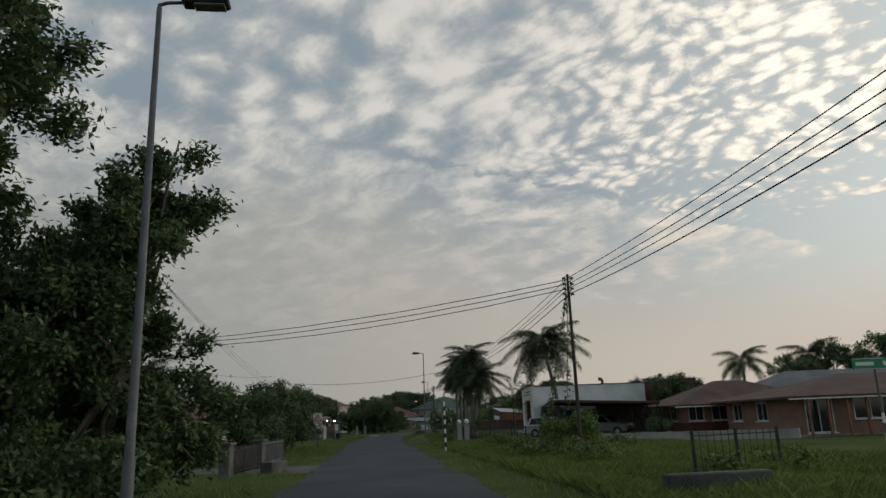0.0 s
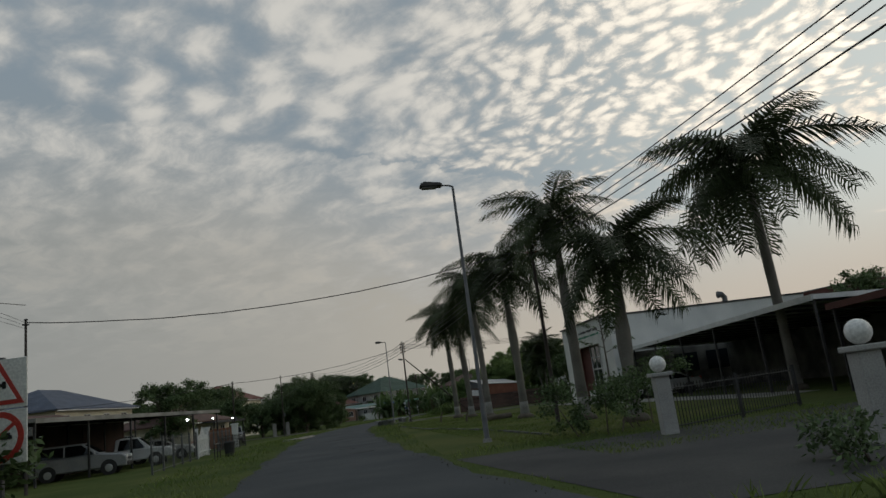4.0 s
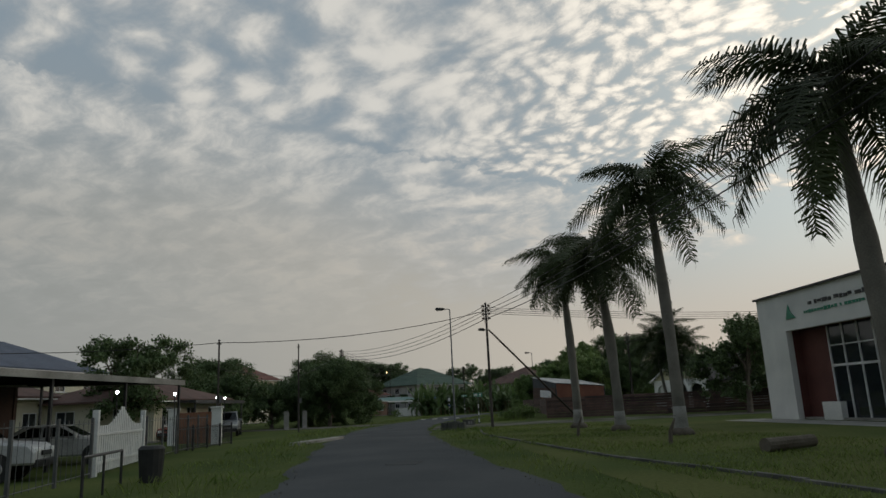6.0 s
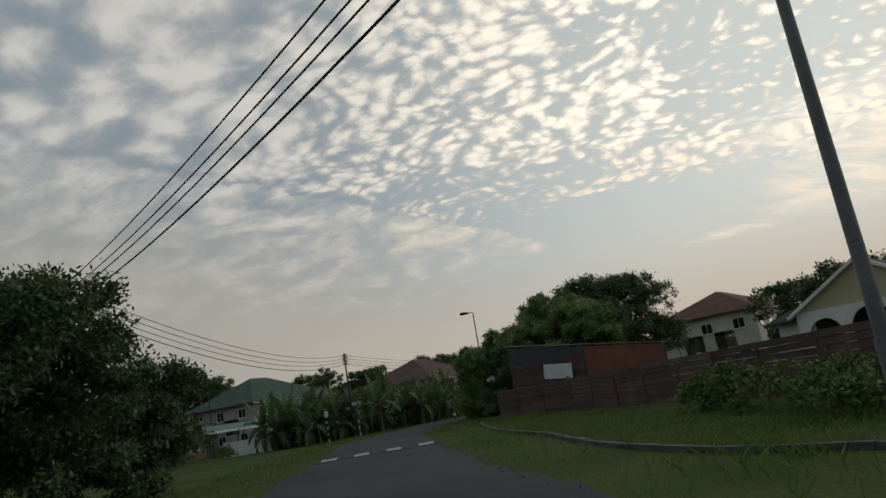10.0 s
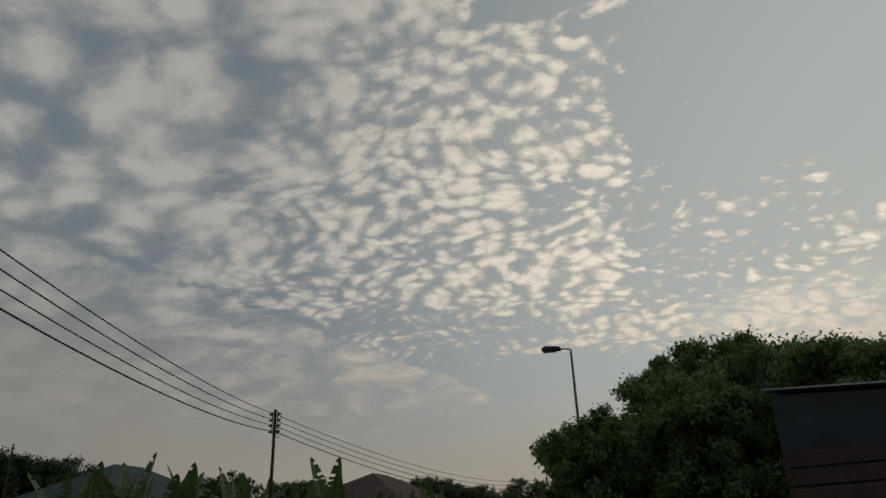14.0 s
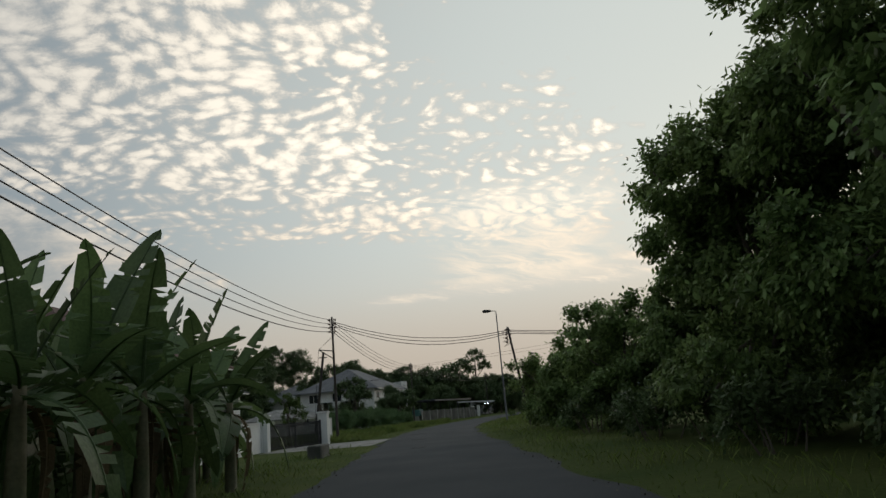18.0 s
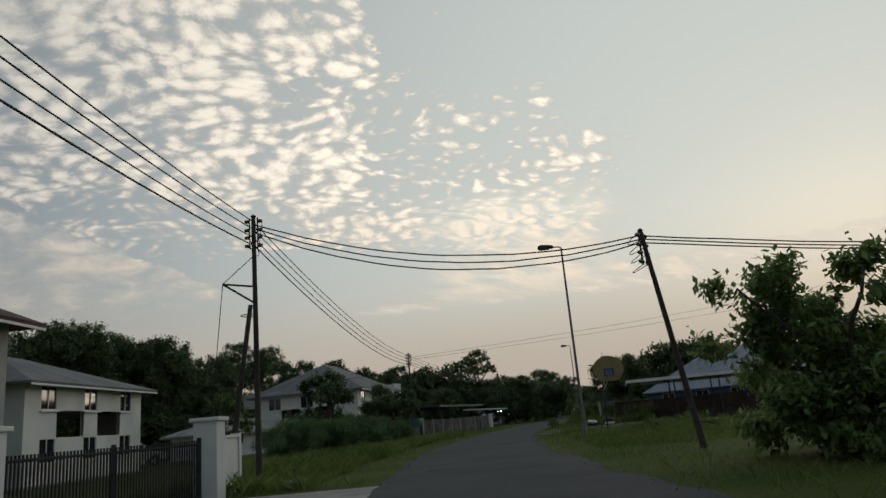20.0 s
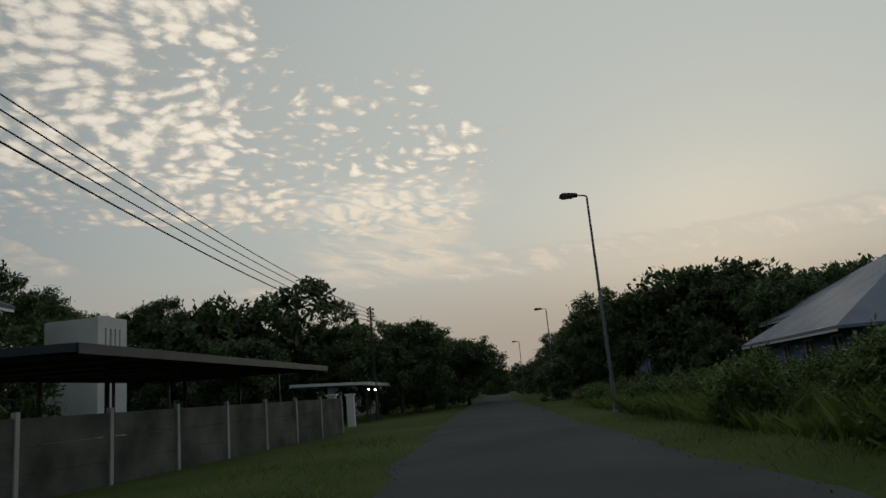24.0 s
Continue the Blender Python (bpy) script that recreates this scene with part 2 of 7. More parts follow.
def lamp_glow(name, col, power):
    mt = bpy.data.materials.new(name)
    mt.use_nodes = True
    bs = mt.node_tree.nodes["Principled BSDF"]
    bs.inputs["Emission Color"].default_value = (*col, 1)
    bs.inputs["Emission Strength"].default_value = power
    return mt


ASPHALT = material("asphalt", (0.056, 0.061, 0.066), (0.080, 0.085, 0.090), 0.95, 0.35, 45, 0.35, spec=0.15)
GRASS_GROUND = material("grass_ground", (0.050, 0.076, 0.021), (0.098, 0.116, 0.038), 1.0, 0.25, 9, 0.6, depth=0.05, spec=0.05)
LAWN = material("lawn", (0.072, 0.096, 0.030), (0.122, 0.130, 0.046), 1.0, 0.22, 12, 0.6, depth=0.04, spec=0.05)
DIRT = material("dirt", (0.085, 0.078, 0.066), (0.14, 0.128, 0.11), 0.95, 0.6, 20, 0.5)
BLADE = material("grass_blade", (0.105, 0.165, 0.036), (0.19, 0.23, 0.066), 0.7, 0.3, 8, 0, spread=0.35, island=True, through_light=0.35)
LEAF = material("leaf_dark", (0.078, 0.120, 0.052), (0.125, 0.175, 0.076), 0.5, 0.35, 5, 0, spread=0.45, island=True, through_light=0.2, spec=0.15)
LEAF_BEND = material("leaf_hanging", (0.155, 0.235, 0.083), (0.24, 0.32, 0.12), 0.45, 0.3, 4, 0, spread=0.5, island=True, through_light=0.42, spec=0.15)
LEAF_B = material("leaf_fresh", (0.090, 0.142, 0.042), (0.15, 0.205, 0.062), 0.5, 0.4, 5, 0, spread=0.5, island=True, through_light=0.22, spec=0.15)
LEAF_Y = material("leaf_yellowish", (0.16, 0.18, 0.03), (0.26, 0.26, 0.06), 0.55, 0.4, 5, 0, spread=0.4, island=True, through_light=0.3, spec=0.15)
BANANA = material("banana_leaf", (0.066, 0.118, 0.040), (0.115, 0.172, 0.062), 0.42, 1.2, 25, 0.3, spread=0.35, through_light=0.35)
BANANA_DRY = material("banana_leaf_dry", (0.10, 0.075, 0.04), (0.17, 0.12, 0.06), 0.9, 2, 25, 0.3, spread=0.3)
STEM = material("banana_stem", (0.075, 0.085, 0.035), (0.13, 0.11, 0.06), 0.7, 2, 20, 0.3)
FROND = material("palm_frond", (0.030, 0.045, 0.018), (0.052, 0.070, 0.028), 0.5, 0.8, 9, 0, spread=0.35, through_light=0.2, spec=0.15)
PALM_TRUNK = material("palm_trunk", (0.125, 0.118, 0.105), (0.20, 0.19, 0.168), 0.9, 1.2, 30, 0.15, stripes=2.2, stripe_axis="Z", depth=0.008)
SHAFT = material("palm_crownshaft", (0.07, 0.09, 0.035), (0.11, 0.12, 0.05), 0.6, 2, 20, 0.2)
BARK = material("bark", (0.085, 0.07, 0.055), (0.15, 0.13, 0.105), 0.95, 3, 30, 0.8)
TIMBER = material("tarred_pole", (0.035, 0.029, 0.025), (0.06, 0.051, 0.043), 0.9, 2, 40, 0.5)
STEEL = material("galvanised_steel", (0.085, 0.088, 0.092), (0.15, 0.153, 0.157), 0.55, 2, 50, 0.1, metal=0.3)
LAMP_BODY = material("lamp_housing", (0.035, 0.035, 0.036), (0.06, 0.06, 0.06), 0.5, 3, 40, 0.1)
RUBBER = material("black_rubber", (0.018, 0.018, 0.019), (0.03, 0.03, 0.03), 0.7, 4, 60, 0.2)
CABLE = material("cable_sheath", (0.015, 0.015, 0.016), (0.03, 0.03, 0.03), 0.6, 4, 60, 0)
CERAMIC = material("brown_ceramic", (0.10, 0.06, 0.04), (0.14, 0.09, 0.06), 0.3, 4, 60, 0)
WHITE_WALL = material("white_paint", (0.62, 0.63, 0.62), (0.78, 0.78, 0.76), 0.8, 0.6, 40, 0.15)
GREY_WALL = material("grey_render", (0.30, 0.30, 0.29), (0.46, 0.455, 0.44), 0.9, 0.8, 40, 0.3)
CONCRETE = material("weathered_concrete", (0.20, 0.195, 0.18), (0.34, 0.33, 0.31), 0.95, 1.0, 30, 0.5)
DARK_CONCRETE = material("dark_mottled_concrete", (0.07, 0.07, 0.062), (0.20, 0.195, 0.18), 0.95, 0.9, 30, 0.5)
PINK_WALL = material("salmon_paint", (0.22, 0.125, 0.095), (0.30, 0.18, 0.135), 0.85, 0.7, 40, 0.15)
CREAM_WALL = material("cream_paint", (0.50, 0.47, 0.37), (0.61, 0.58, 0.47), 0.85, 0.7, 40, 0.15)
YELLOW_WALL = material("pale_yellow_paint", (0.42, 0.39, 0.25), (0.52, 0.48, 0.34), 0.85, 0.7, 40, 0.15)
MOTTLED_DARK = material("dark_mottled_concrete", (0.045, 0.047, 0.044), (0.15, 0.15, 0.135), 0.95, 0.9, 30, 0.4)
CABIN_DARK = material("dark_sheet", (0.030, 0.036, 0.046), (0.055, 0.062, 0.075), 0.6, 1.0, 30, 0.2)
HEDGE = material("hedge_leaf", (0.085, 0.155, 0.062), (0.13, 0.21, 0.085), 0.55, 0.5, 5, 0, spread=0.4, island=True, through_light=0.2, spec=0.15)
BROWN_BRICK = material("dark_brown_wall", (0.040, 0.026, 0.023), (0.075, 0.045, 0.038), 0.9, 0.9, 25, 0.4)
LANE = material("grassy_gravel", (0.062, 0.066, 0.040), (0.15, 0.146, 0.128), 1.0, 0.35, 14, 0.5, depth=0.03, spec=0.05)
ASPHALT_NEW = material("asphalt_patch", (0.057, 0.060, 0.062), (0.078, 0.081, 0.083), 0.95, 0.6, 45, 0.35, spec=0.15)
GRIT = material("grit", (0.06, 0.055, 0.045), (0.16, 0.145, 0.115), 0.95, 2.0, 20, 0, spread=0.5, island=True)
LIMEWASH = material("limewash", (0.20, 0.195, 0.18), (0.30, 0.295, 0.275), 0.95, 2.5, 30, 0.4)
LANE_PALE = material("worn_yard", (0.07, 0.075, 0.045), (0.15, 0.145, 0.125), 1.0, 0.5, 14, 0.5, depth=0.03, spec=0.05)
RED_PAINT = material("maroon_paint", (0.085, 0.03, 0.026), (0.125, 0.046, 0.038), 0.7, 1, 40, 0.15)
ORANGE_WALL = material("rust_orange_boards", (0.15, 0.058, 0.04), (0.21, 0.085, 0.055), 0.85, 1, 30, 0.2)
ROOF_RED = material("red_clay_tiles", (0.105, 0.045, 0.036), (0.17, 0.075, 0.06), 0.85, 0.8, 25, 0.6, stripes=5.0, stripe_axis="Z", depth=0.04)
ROOF_BROWN = material("brown_tiles", (0.078, 0.043, 0.037), (0.13, 0.074, 0.062), 0.85, 0.8, 25, 0.6, stripes=5.0, stripe_axis="Z", depth=0.04)
ROOF_DARK = material("charcoal_tiles", (0.030, 0.027, 0.028), (0.055, 0.048, 0.047), 0.8, 0.8, 25, 0.6, stripes=5.0, stripe_axis="Z", depth=0.04)
ROOF_GREY = material("grey_tiles", (0.12, 0.125, 0.135), (0.19, 0.195, 0.205), 0.85, 0.8, 25, 0.6, stripes=5.0, stripe_axis="Z", depth=0.04)
ROOF_BLUE = material("blue_steel_sheet", (0.15, 0.18, 0.25), (0.21, 0.245, 0.32), 0.5, 0.8, 25, 0.6, stripes=6.0, depth=0.03)
ROOF_NAVY = material("navy_tiles", (0.05, 0.065, 0.10), (0.08, 0.10, 0.15), 0.7, 0.8, 25, 0.6, stripes=5.0, stripe_axis="Z", depth=0.04)
ROOF_GREEN = material("green_tiles", (0.035, 0.07, 0.055), (0.06, 0.105, 0.08), 0.8, 0.8, 25, 0.6, stripes=5.0, stripe_axis="Z", depth=0.04)
ZINC = material("grey_zinc_sheet", (0.30, 0.31, 0.32), (0.44, 0.45, 0.46), 0.5, 0.7, 25, 0.5, metal=0.4, stripes=5.0, depth=0.02)
ZINC_RED = material("rusty_red_sheet", (0.055, 0.033, 0.028), (0.10, 0.060, 0.050), 0.75, 1.2, 12, 0.25, spread=0.35)
BLUE_SHEET = material("blue_sheet", (0.045, 0.085, 0.21), (0.075, 0.125, 0.27), 0.6, 0.9, 25, 0.4, stripes=6.0, depth=0.02)
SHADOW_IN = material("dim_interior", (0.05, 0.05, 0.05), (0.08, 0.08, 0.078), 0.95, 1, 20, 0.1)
DARK_METAL = material("dark_metal", (0.03, 0.03, 0.032), (0.055, 0.055, 0.058), 0.5, 3, 40, 0.1, metal=0.3)
WHITE_METAL = material("white_painted_metal", (0.60, 0.61, 0.62), (0.74, 0.74, 0.74), 0.45, 2, 40, 0.05)
BROWN_WOOD = material("brown_wood", (0.20, 0.085, 0.05), (0.30, 0.14, 0.085), 0.7, 2, 30, 0.3, stripes=3)
CAR_WHITE = material("white_car_paint", (0.40, 0.41, 0.42), (0.47, 0.475, 0.48), 0.3, 1, 30, 0)
CAR_SILVER = material("silver_car_paint", (0.22, 0.23, 0.245), (0.28, 0.29, 0.30), 0.32, 1, 30, 0, metal=0.4)
CAR_RED = material("dull_red_car_paint", (0.22, 0.05, 0.045), (0.28, 0.07, 0.06), 0.35, 1, 30, 0)
CAR_GREEN = material("pale_green_truck_paint", (0.40, 0.46, 0.34), (0.48, 0.53, 0.40), 0.4, 1, 30, 0)
GLASS = glass("window_glass")
CAR_GLASS = glass("car_glass", (0.012, 0.014, 0.016), 0.03)
RIM = material("alloy", (0.38, 0.39, 0.40), (0.46, 0.47, 0.48), 0.35, 3, 30, 0, metal=0.8)
ASPHALT_OLD = material("old_asphalt", (0.055, 0.055, 0.056), (0.085, 0.083, 0.08), 0.95, 0.5, 30, 0.4, spec=0.15)
SIGN_GREEN = material("green_sign", (0.02, 0.20, 0.12), (0.03, 0.26, 0.16), 0.4, 3, 30, 0)
SIGN_WHITE = material("white_sign", (0.70, 0.70, 0.66), (0.78, 0.77, 0.74), 0.4, 3, 30, 0)
SIGN_RED = material("red_sign", (0.45, 0.05, 0.04), (0.52, 0.07, 0.05), 0.4, 3, 30, 0)
BLACK_PAINT = material("black_paint", (0.015, 0.015, 0.016), (0.025, 0.025, 0.026), 0.5, 3, 30, 0)
ROAD_PAINT = material("worn_road_paint", (0.34, 0.33, 0.28), (0.58, 0.57, 0.50), 0.8, 2.5, 30, 0.3)
BLUE_TARP = material("blue_tarp", (0.06, 0.12, 0.34), (0.09, 0.17, 0.44), 0.55, 1.5, 20, 0.3)
TEAL = material("teal_paint", (0.04, 0.12, 0.115), (0.065, 0.165, 0.155), 0.6, 1.5, 20, 0.2)
TAN_BOARD = material("tan_board", (0.22, 0.165, 0.085), (0.31, 0.235, 0.125), 0.6, 1.5, 20, 0.2)
LENS = material("lamp_lens", (0.10, 0.10, 0.095), (0.16, 0.16, 0.15), 0.25, 3, 30, 0)
GLOBE = material("opal_globe", (0.72, 0.72, 0.70), (0.80, 0.80, 0.78), 0.3, 2, 20, 0)
BULB = lamp_glow("lit_bulb", (1.0, 0.85, 0.6), 12.0)
BULB_WARM = lamp_glow("lit_sodium_bulb", (1.0, 0.55, 0.2), 10.0)
BULB_COOL = lamp_glow("lit_tube", (0.9, 0.97, 1.0), 12.0)


# ---- builders ----
def link(name, bm, mt, parent=None, smooth=False, bevel=0.0):
    if bevel:
        es = [e for e in bm.edges if len(e.link_faces) == 2 and e.calc_face_angle(0) > 0.6]
        bmesh.ops.bevel(bm, geom=es, offset=bevel, segments=1, affect="EDGES")
    me = bpy.data.meshes.new(name)
    bm.to_mesh(me)
    bm.free()
    if smooth:
        me.polygons.foreach_set("use_smooth", [True] * len(me.polygons))
    me.materials.append(mt)
    ob = new(name, me)
    ob.parent = parent
    return ob


def part(name, bm, mt, parent, label="", smooth=False, bevel=0.0):
    ob = link(name, bm, mt, parent, smooth, bevel)
    return tagged(ob, label) if label else ob


def thing(name, m, label, category, group="", kind=""):
    ob = new(name)
    ob.empty_display_size = 0.3
    ob.matrix_world = m
    return tagged(ob, label, category, group, kind)


def at(x, y, z=0.0, turn=0.0):
    return pose(x, y, z, 0, 0, turn)


def box(bm, cx, cy, cz, sx, sy, sz, turn=0.0, tilt=None):
    """A box by its middle and size, in the bmesh's own space."""
    m = Matrix.Translation((cx, cy, cz)) @ Euler((0, 0, radians(turn))).to_matrix().to_4x4()
    if tilt:
        m = m @ tilt
    bmesh.ops.create_cube(bm, size=1.0, matrix=m @ Matrix.Diagonal((sx, sy, sz, 1)))
    return bm


def boxes(*rows):
    bm = bmesh.new()
    for r in rows:
        box(bm, *r)
    return bm


def rod(bm, p, q, r0, r1=None, seg=8):
    p, q = Vector(p), Vector(q)
    r1 = r0 if r1 is None else r1
    d = q - p
    m = Matrix.Translation((p + q) / 2) @ d.to_track_quat("Z", "Y").to_matrix().to_4x4()
    bmesh.ops.create_cone(bm, cap_ends=True, segments=seg, radius1=r0, radius2=r1, depth=d.length, matrix=m)
    return bm


def rods(*rows, seg=8):
    bm = bmesh.new()
    for r in rows:
        rod(bm, *r, seg=seg)
    return bm


def ball(bm, c, r, sub=2):
    bmesh.ops.create_icosphere(bm, subdivisions=sub, radius=1.0, matrix=Matrix.Translation(c) @ Matrix.Diagonal((*(r if isinstance(r, tuple) else (r, r, r)), 1)))
    return bm


def tube(points, radii, seg=8):
    """A tapering tube through points."""
    bm = bmesh.new()
    rings = []
    pts = [Vector(p) for p in points]
    for i, p in enumerate(pts):
        d = (pts[min(i + 1, len(pts) - 1)] - pts[max(i - 1, 0)]).normalized()
        a = d.cross(Vector((0.31, 0.95, 0.05))).normalized()
        b = d.cross(a)
        r = radii[i] if isinstance(radii, (list, tuple)) else radii
        rings.append([bm.verts.new(p + r * (math.cos(k * math.tau / seg) * a + math.sin(k * math.tau / seg) * b)) for k in range(seg)])
    for u, v in zip(rings, rings[1:]):
        for k in range(seg):
            bm.faces.new((u[k], u[(k + 1) % seg], v[(k + 1) % seg], v[k]))
    bm.faces.new(rings[0]), bm.faces.new(rings[-1])
    return bm


def prism(profile, y0, y1):
    """A profile in x and z, drawn out along y."""
    bm = bmesh.new()
    a = [bm.verts.new((x, y0, z)) for x, z in profile]
    b = [bm.verts.new((x, y1, z)) for x, z in profile]
    n = len(profile)
    for i in range(n):
        bm.faces.new((a[i], a[(i + 1) % n], b[(i + 1) % n], b[i]))
    bm.faces.new(a), bm.faces.new(b)
    bmesh.ops.recalc_face_normals(bm, faces=bm.faces)
    return bm


def quads(name, v, mt, parent=None):
    """A mesh of loose quads from an array of 4n corners."""
    n = len(v) // 4
    me = bpy.data.meshes.new(name)
    me.vertices.add(4 * n), me.loops.add(4 * n), me.polygons.add(n)
    me.vertices.foreach_set("co", np.asarray(v, np.float32).ravel())
    me.loops.foreach_set("vertex_index", np.arange(4 * n, dtype=np.int32))
    me.polygons.foreach_set("loop_start", np.arange(0, 4 * n, 4, dtype=np.int32))
    me.polygons.foreach_set("loop_total", np.full(n, 4, np.int32))
    me.update(calc_edges=True)
    me.materials.append(mt)
    ob = new(name, me)
    ob.parent = parent
    return ob


def leaf_quads(rng, c, out, size, slim=0.45, droop=0.3):
    """Diamond leaves at the centres c, which lean outwards along out."""
    n = len(c)
    a = out + rng.normal(0, 0.9, (n, 3))
    a[:, 2] -= droop
    a /= np.linalg.norm(a, axis=1)[:, None] + 1e-9
    face = out * 0.7 + rng.normal(0, 0.45, (n, 3))
    face[:, 2] += 0.75
    b = np.cross(a, face)
    b /= np.linalg.norm(b, axis=1)[:, None] + 1e-9
    s = size * rng.uniform(0.6, 1.35, (n, 1))
    q = np.stack([c - a * s * 0.5, c + b * s * slim * 0.5 - a * s * 0.05, c + a * s * 0.5, c - b * s * slim * 0.5 - a * s * 0.05], 1)
    return q.reshape(-1, 3)


def crown_points(rng, blobs, per_area, inner=0.45):
    """Points in clumps over the shells of blobs (x, y, z, radius, flatness)."""
    cs, outs = [], []
    for x, y, z, r, f in blobs:
        clumps = max(6, int(7 * r * r))
        u = rng.normal(0, 1, (clumps, 3))
        u /= np.linalg.norm(u, axis=1)[:, None]
        u[:, 2] = np.where(u[:, 2] < -0.55, -u[:, 2], u[:, 2])
        rr = r * rng.uniform(0.72, 1.12, (clumps, 1))
        n = int(per_area * 12.6 * r * r)
        k = rng.integers(0, clumps, n)
        p = u[k] * rr[k] + rng.normal(0, 0.17 * r ** 0.5, (n, 3))
        deep = rng.random(n) < inner * 0.4
        p[deep] *= rng.uniform(0.45, 0.9, (deep.sum(), 1))
        o = p / (np.linalg.norm(p, axis=1)[:, None] + 1e-6)
        p[:, 2] *= f
        cs.append(p + (x, y, z)), outs.append(o)
    return np.concatenate(cs), np.concatenate(outs)

# ---- ground and road ----
CENTRE = [(9.5, -60), (4.3, -20), (0.9, 0.2), (-0.8, 10.4), (-2.4, 22.9), (-3.9, 36.2), (-5.3, 48.8), (-6.7, 60.1), (-7.8, 72.6), (-8.6, 85.1), (-9.3, 97.5), (-9.6, 109.6), (-9.2, 121.6),
          (-7.8, 132.9), (-6.2, 141.2), (-4.6, 148), (-2.9, 155), (-1.0, 163), (2.2, 171), (7.4, 179.2), (15.2, 188.2), (24.3, 197.9), (33.9, 208), (44.5, 218), (55.6, 226.8), (67.6, 235.4),
          (88, 248.4), (116, 265), (160, 291), (230, 330), (330, 385)]
HALF = 2.5


def spline(pts, step):
    p = [Vector(q).to_3d() for q in pts]
    out = []
    for i in range(len(p) - 1):
        a, b, c, d = p[max(i - 1, 0)], p[i], p[i + 1], p[min(i + 2, len(p) - 1)]
        n = max(1, int((c - b).length / step))
        for k in range(n):
            t = k / n
            out.append(0.5 * (2 * b + (c - a) * t + (2 * a - 5 * b + 4 * c - d) * t * t + (3 * b - a - 3 * c + d) * t ** 3))
    out.append(p[-1])
    return out


ROAD = spline(CENTRE, 1.0)
RP = np.array([(p.x, p.y) for p in ROAD])
RD = np.gradient(RP, axis=0)
RD /= np.linalg.norm(RD, axis=1)[:, None]
RN = np.stack([RD[:, 1], -RD[:, 0]], 1)   # to the right of travel


def beside(y_or_s, off):
    """A place off metres to the right of the road's middle (left: negative), at the row nearest to a point."""
    i = int(np.argmin(((RP - np.array(y_or_s)) ** 2).sum(1)))
    return Vector((*(RP[i] + RN[i] * off), 0)), math.degrees(math.atan2(RD[i][1], RD[i][0]))


def road_distance(p):
    d = np.empty(len(p))
    for k in range(0, len(p), 4000):
        q = p[k:k + 4000]
        d[k:k + 4000] = np.sqrt(((q[:, None, :2] - RP[None]) ** 2).sum(2).min(1))
    return d


def ribbon(name, rows, mt, z, thick=0.0):
    """A strip of cross rows; every row a list of (x, y)."""
    bm = bmesh.new()
    vs = [[bm.verts.new((x, y, z + (0.03 * (1 - (2 * k / (len(r) - 1) - 1) ** 2) if thick else 0))) for k, (x, y) in enumerate(r)] for r in rows]
    for a, b in zip(vs, vs[1:]):
        for k in range(len(a) - 1):
            bm.faces.new((a[k], a[k + 1], b[k + 1], b[k]))
    bmesh.ops.recalc_face_normals(bm, faces=bm.faces)
    if bm.faces[0].normal.z < 0:
        bmesh.ops.reverse_faces(bm, faces=bm.faces)
    return tagged(link(name, bm, mt), kind="structure")


def build_ground():
    bm = bmesh.new()
    # one sheet: fine near the road, wide rings to the horizon
    rings = [0, 20, 45, 80, 120, 170, 230, 320, 480, 800, 1500, 3000, 4600]
    rows = []
    for r in rings[1:]:
        n = 48
        rows.append([bm.verts.new((25 + r * math.cos(k * math.tau / n), 130 + r * math.sin(k * math.tau / n), 0)) for k in range(n)])
    c = bm.verts.new((25, 130, 0))
    for k in range(48):
        bm.faces.new((c, rows[0][k], rows[0][(k + 1) % 48]))
        for a, b in zip(rows, rows[1:]):
            bm.faces.new((a[k], b[k], b[(k + 1) % 48], a[(k + 1) % 48]))
    bmesh.ops.recalc_face_normals(bm, faces=bm.faces)
    g = link("ground", bm, GRASS_GROUND)
    tagged(g, "uneven green verge grass on flat ground", "ground", kind="structure")
    rng = np.random.default_rng(3)
    rows = []
    for i, (p, n) in enumerate(zip(RP, RN)):
        l = HALF + 0.10 * math.sin(i * 0.9) + rng.uniform(-0.12, 0.12)
        r = HALF + 0.10 * math.sin(i * 0.7 + 2) + rng.uniform(-0.12, 0.12)
        if 16 < i:
            rows.append([tuple(p + n * o) for o in (-l, -1.6, -0.6, 0.6, 1.6, r)])
    road = ribbon("road", rows, ASPHALT, 0.012, 1)
    tagged(road, "narrow grey asphalt road with crumbling grassy edges", "road")


build_ground()


BARE = []


def patch(name, pts, mt, z, label, category):
    bm = bmesh.new()
    f = bm.faces.new([bm.verts.new((x, y, z)) for x, y in pts])
    if f.normal.z < 0:
        f.normal_flip()
    f.normal_update()
    if f.normal.z < 0:
        bmesh.ops.reverse_faces(bm, faces=[f])
    BARE.append(np.array(pts))
    return tagged(link(name, bm, mt), label, category, kind="structure")


def inside(p, poly):
    """Which of the points lie inside a plan outline."""
    hit = np.zeros(len(p), bool)
    for (x0, y0), (x1, y1) in zip(poly, np.roll(poly, -1, 0)):
        cross = (y0 > p[:, 1]) != (y1 > p[:, 1])
        hit ^= cross & (p[:, 0] < (x1 - x0) * (p[:, 1] - y0) / (y1 - y0 + 1e-9) + x0)
    return hit


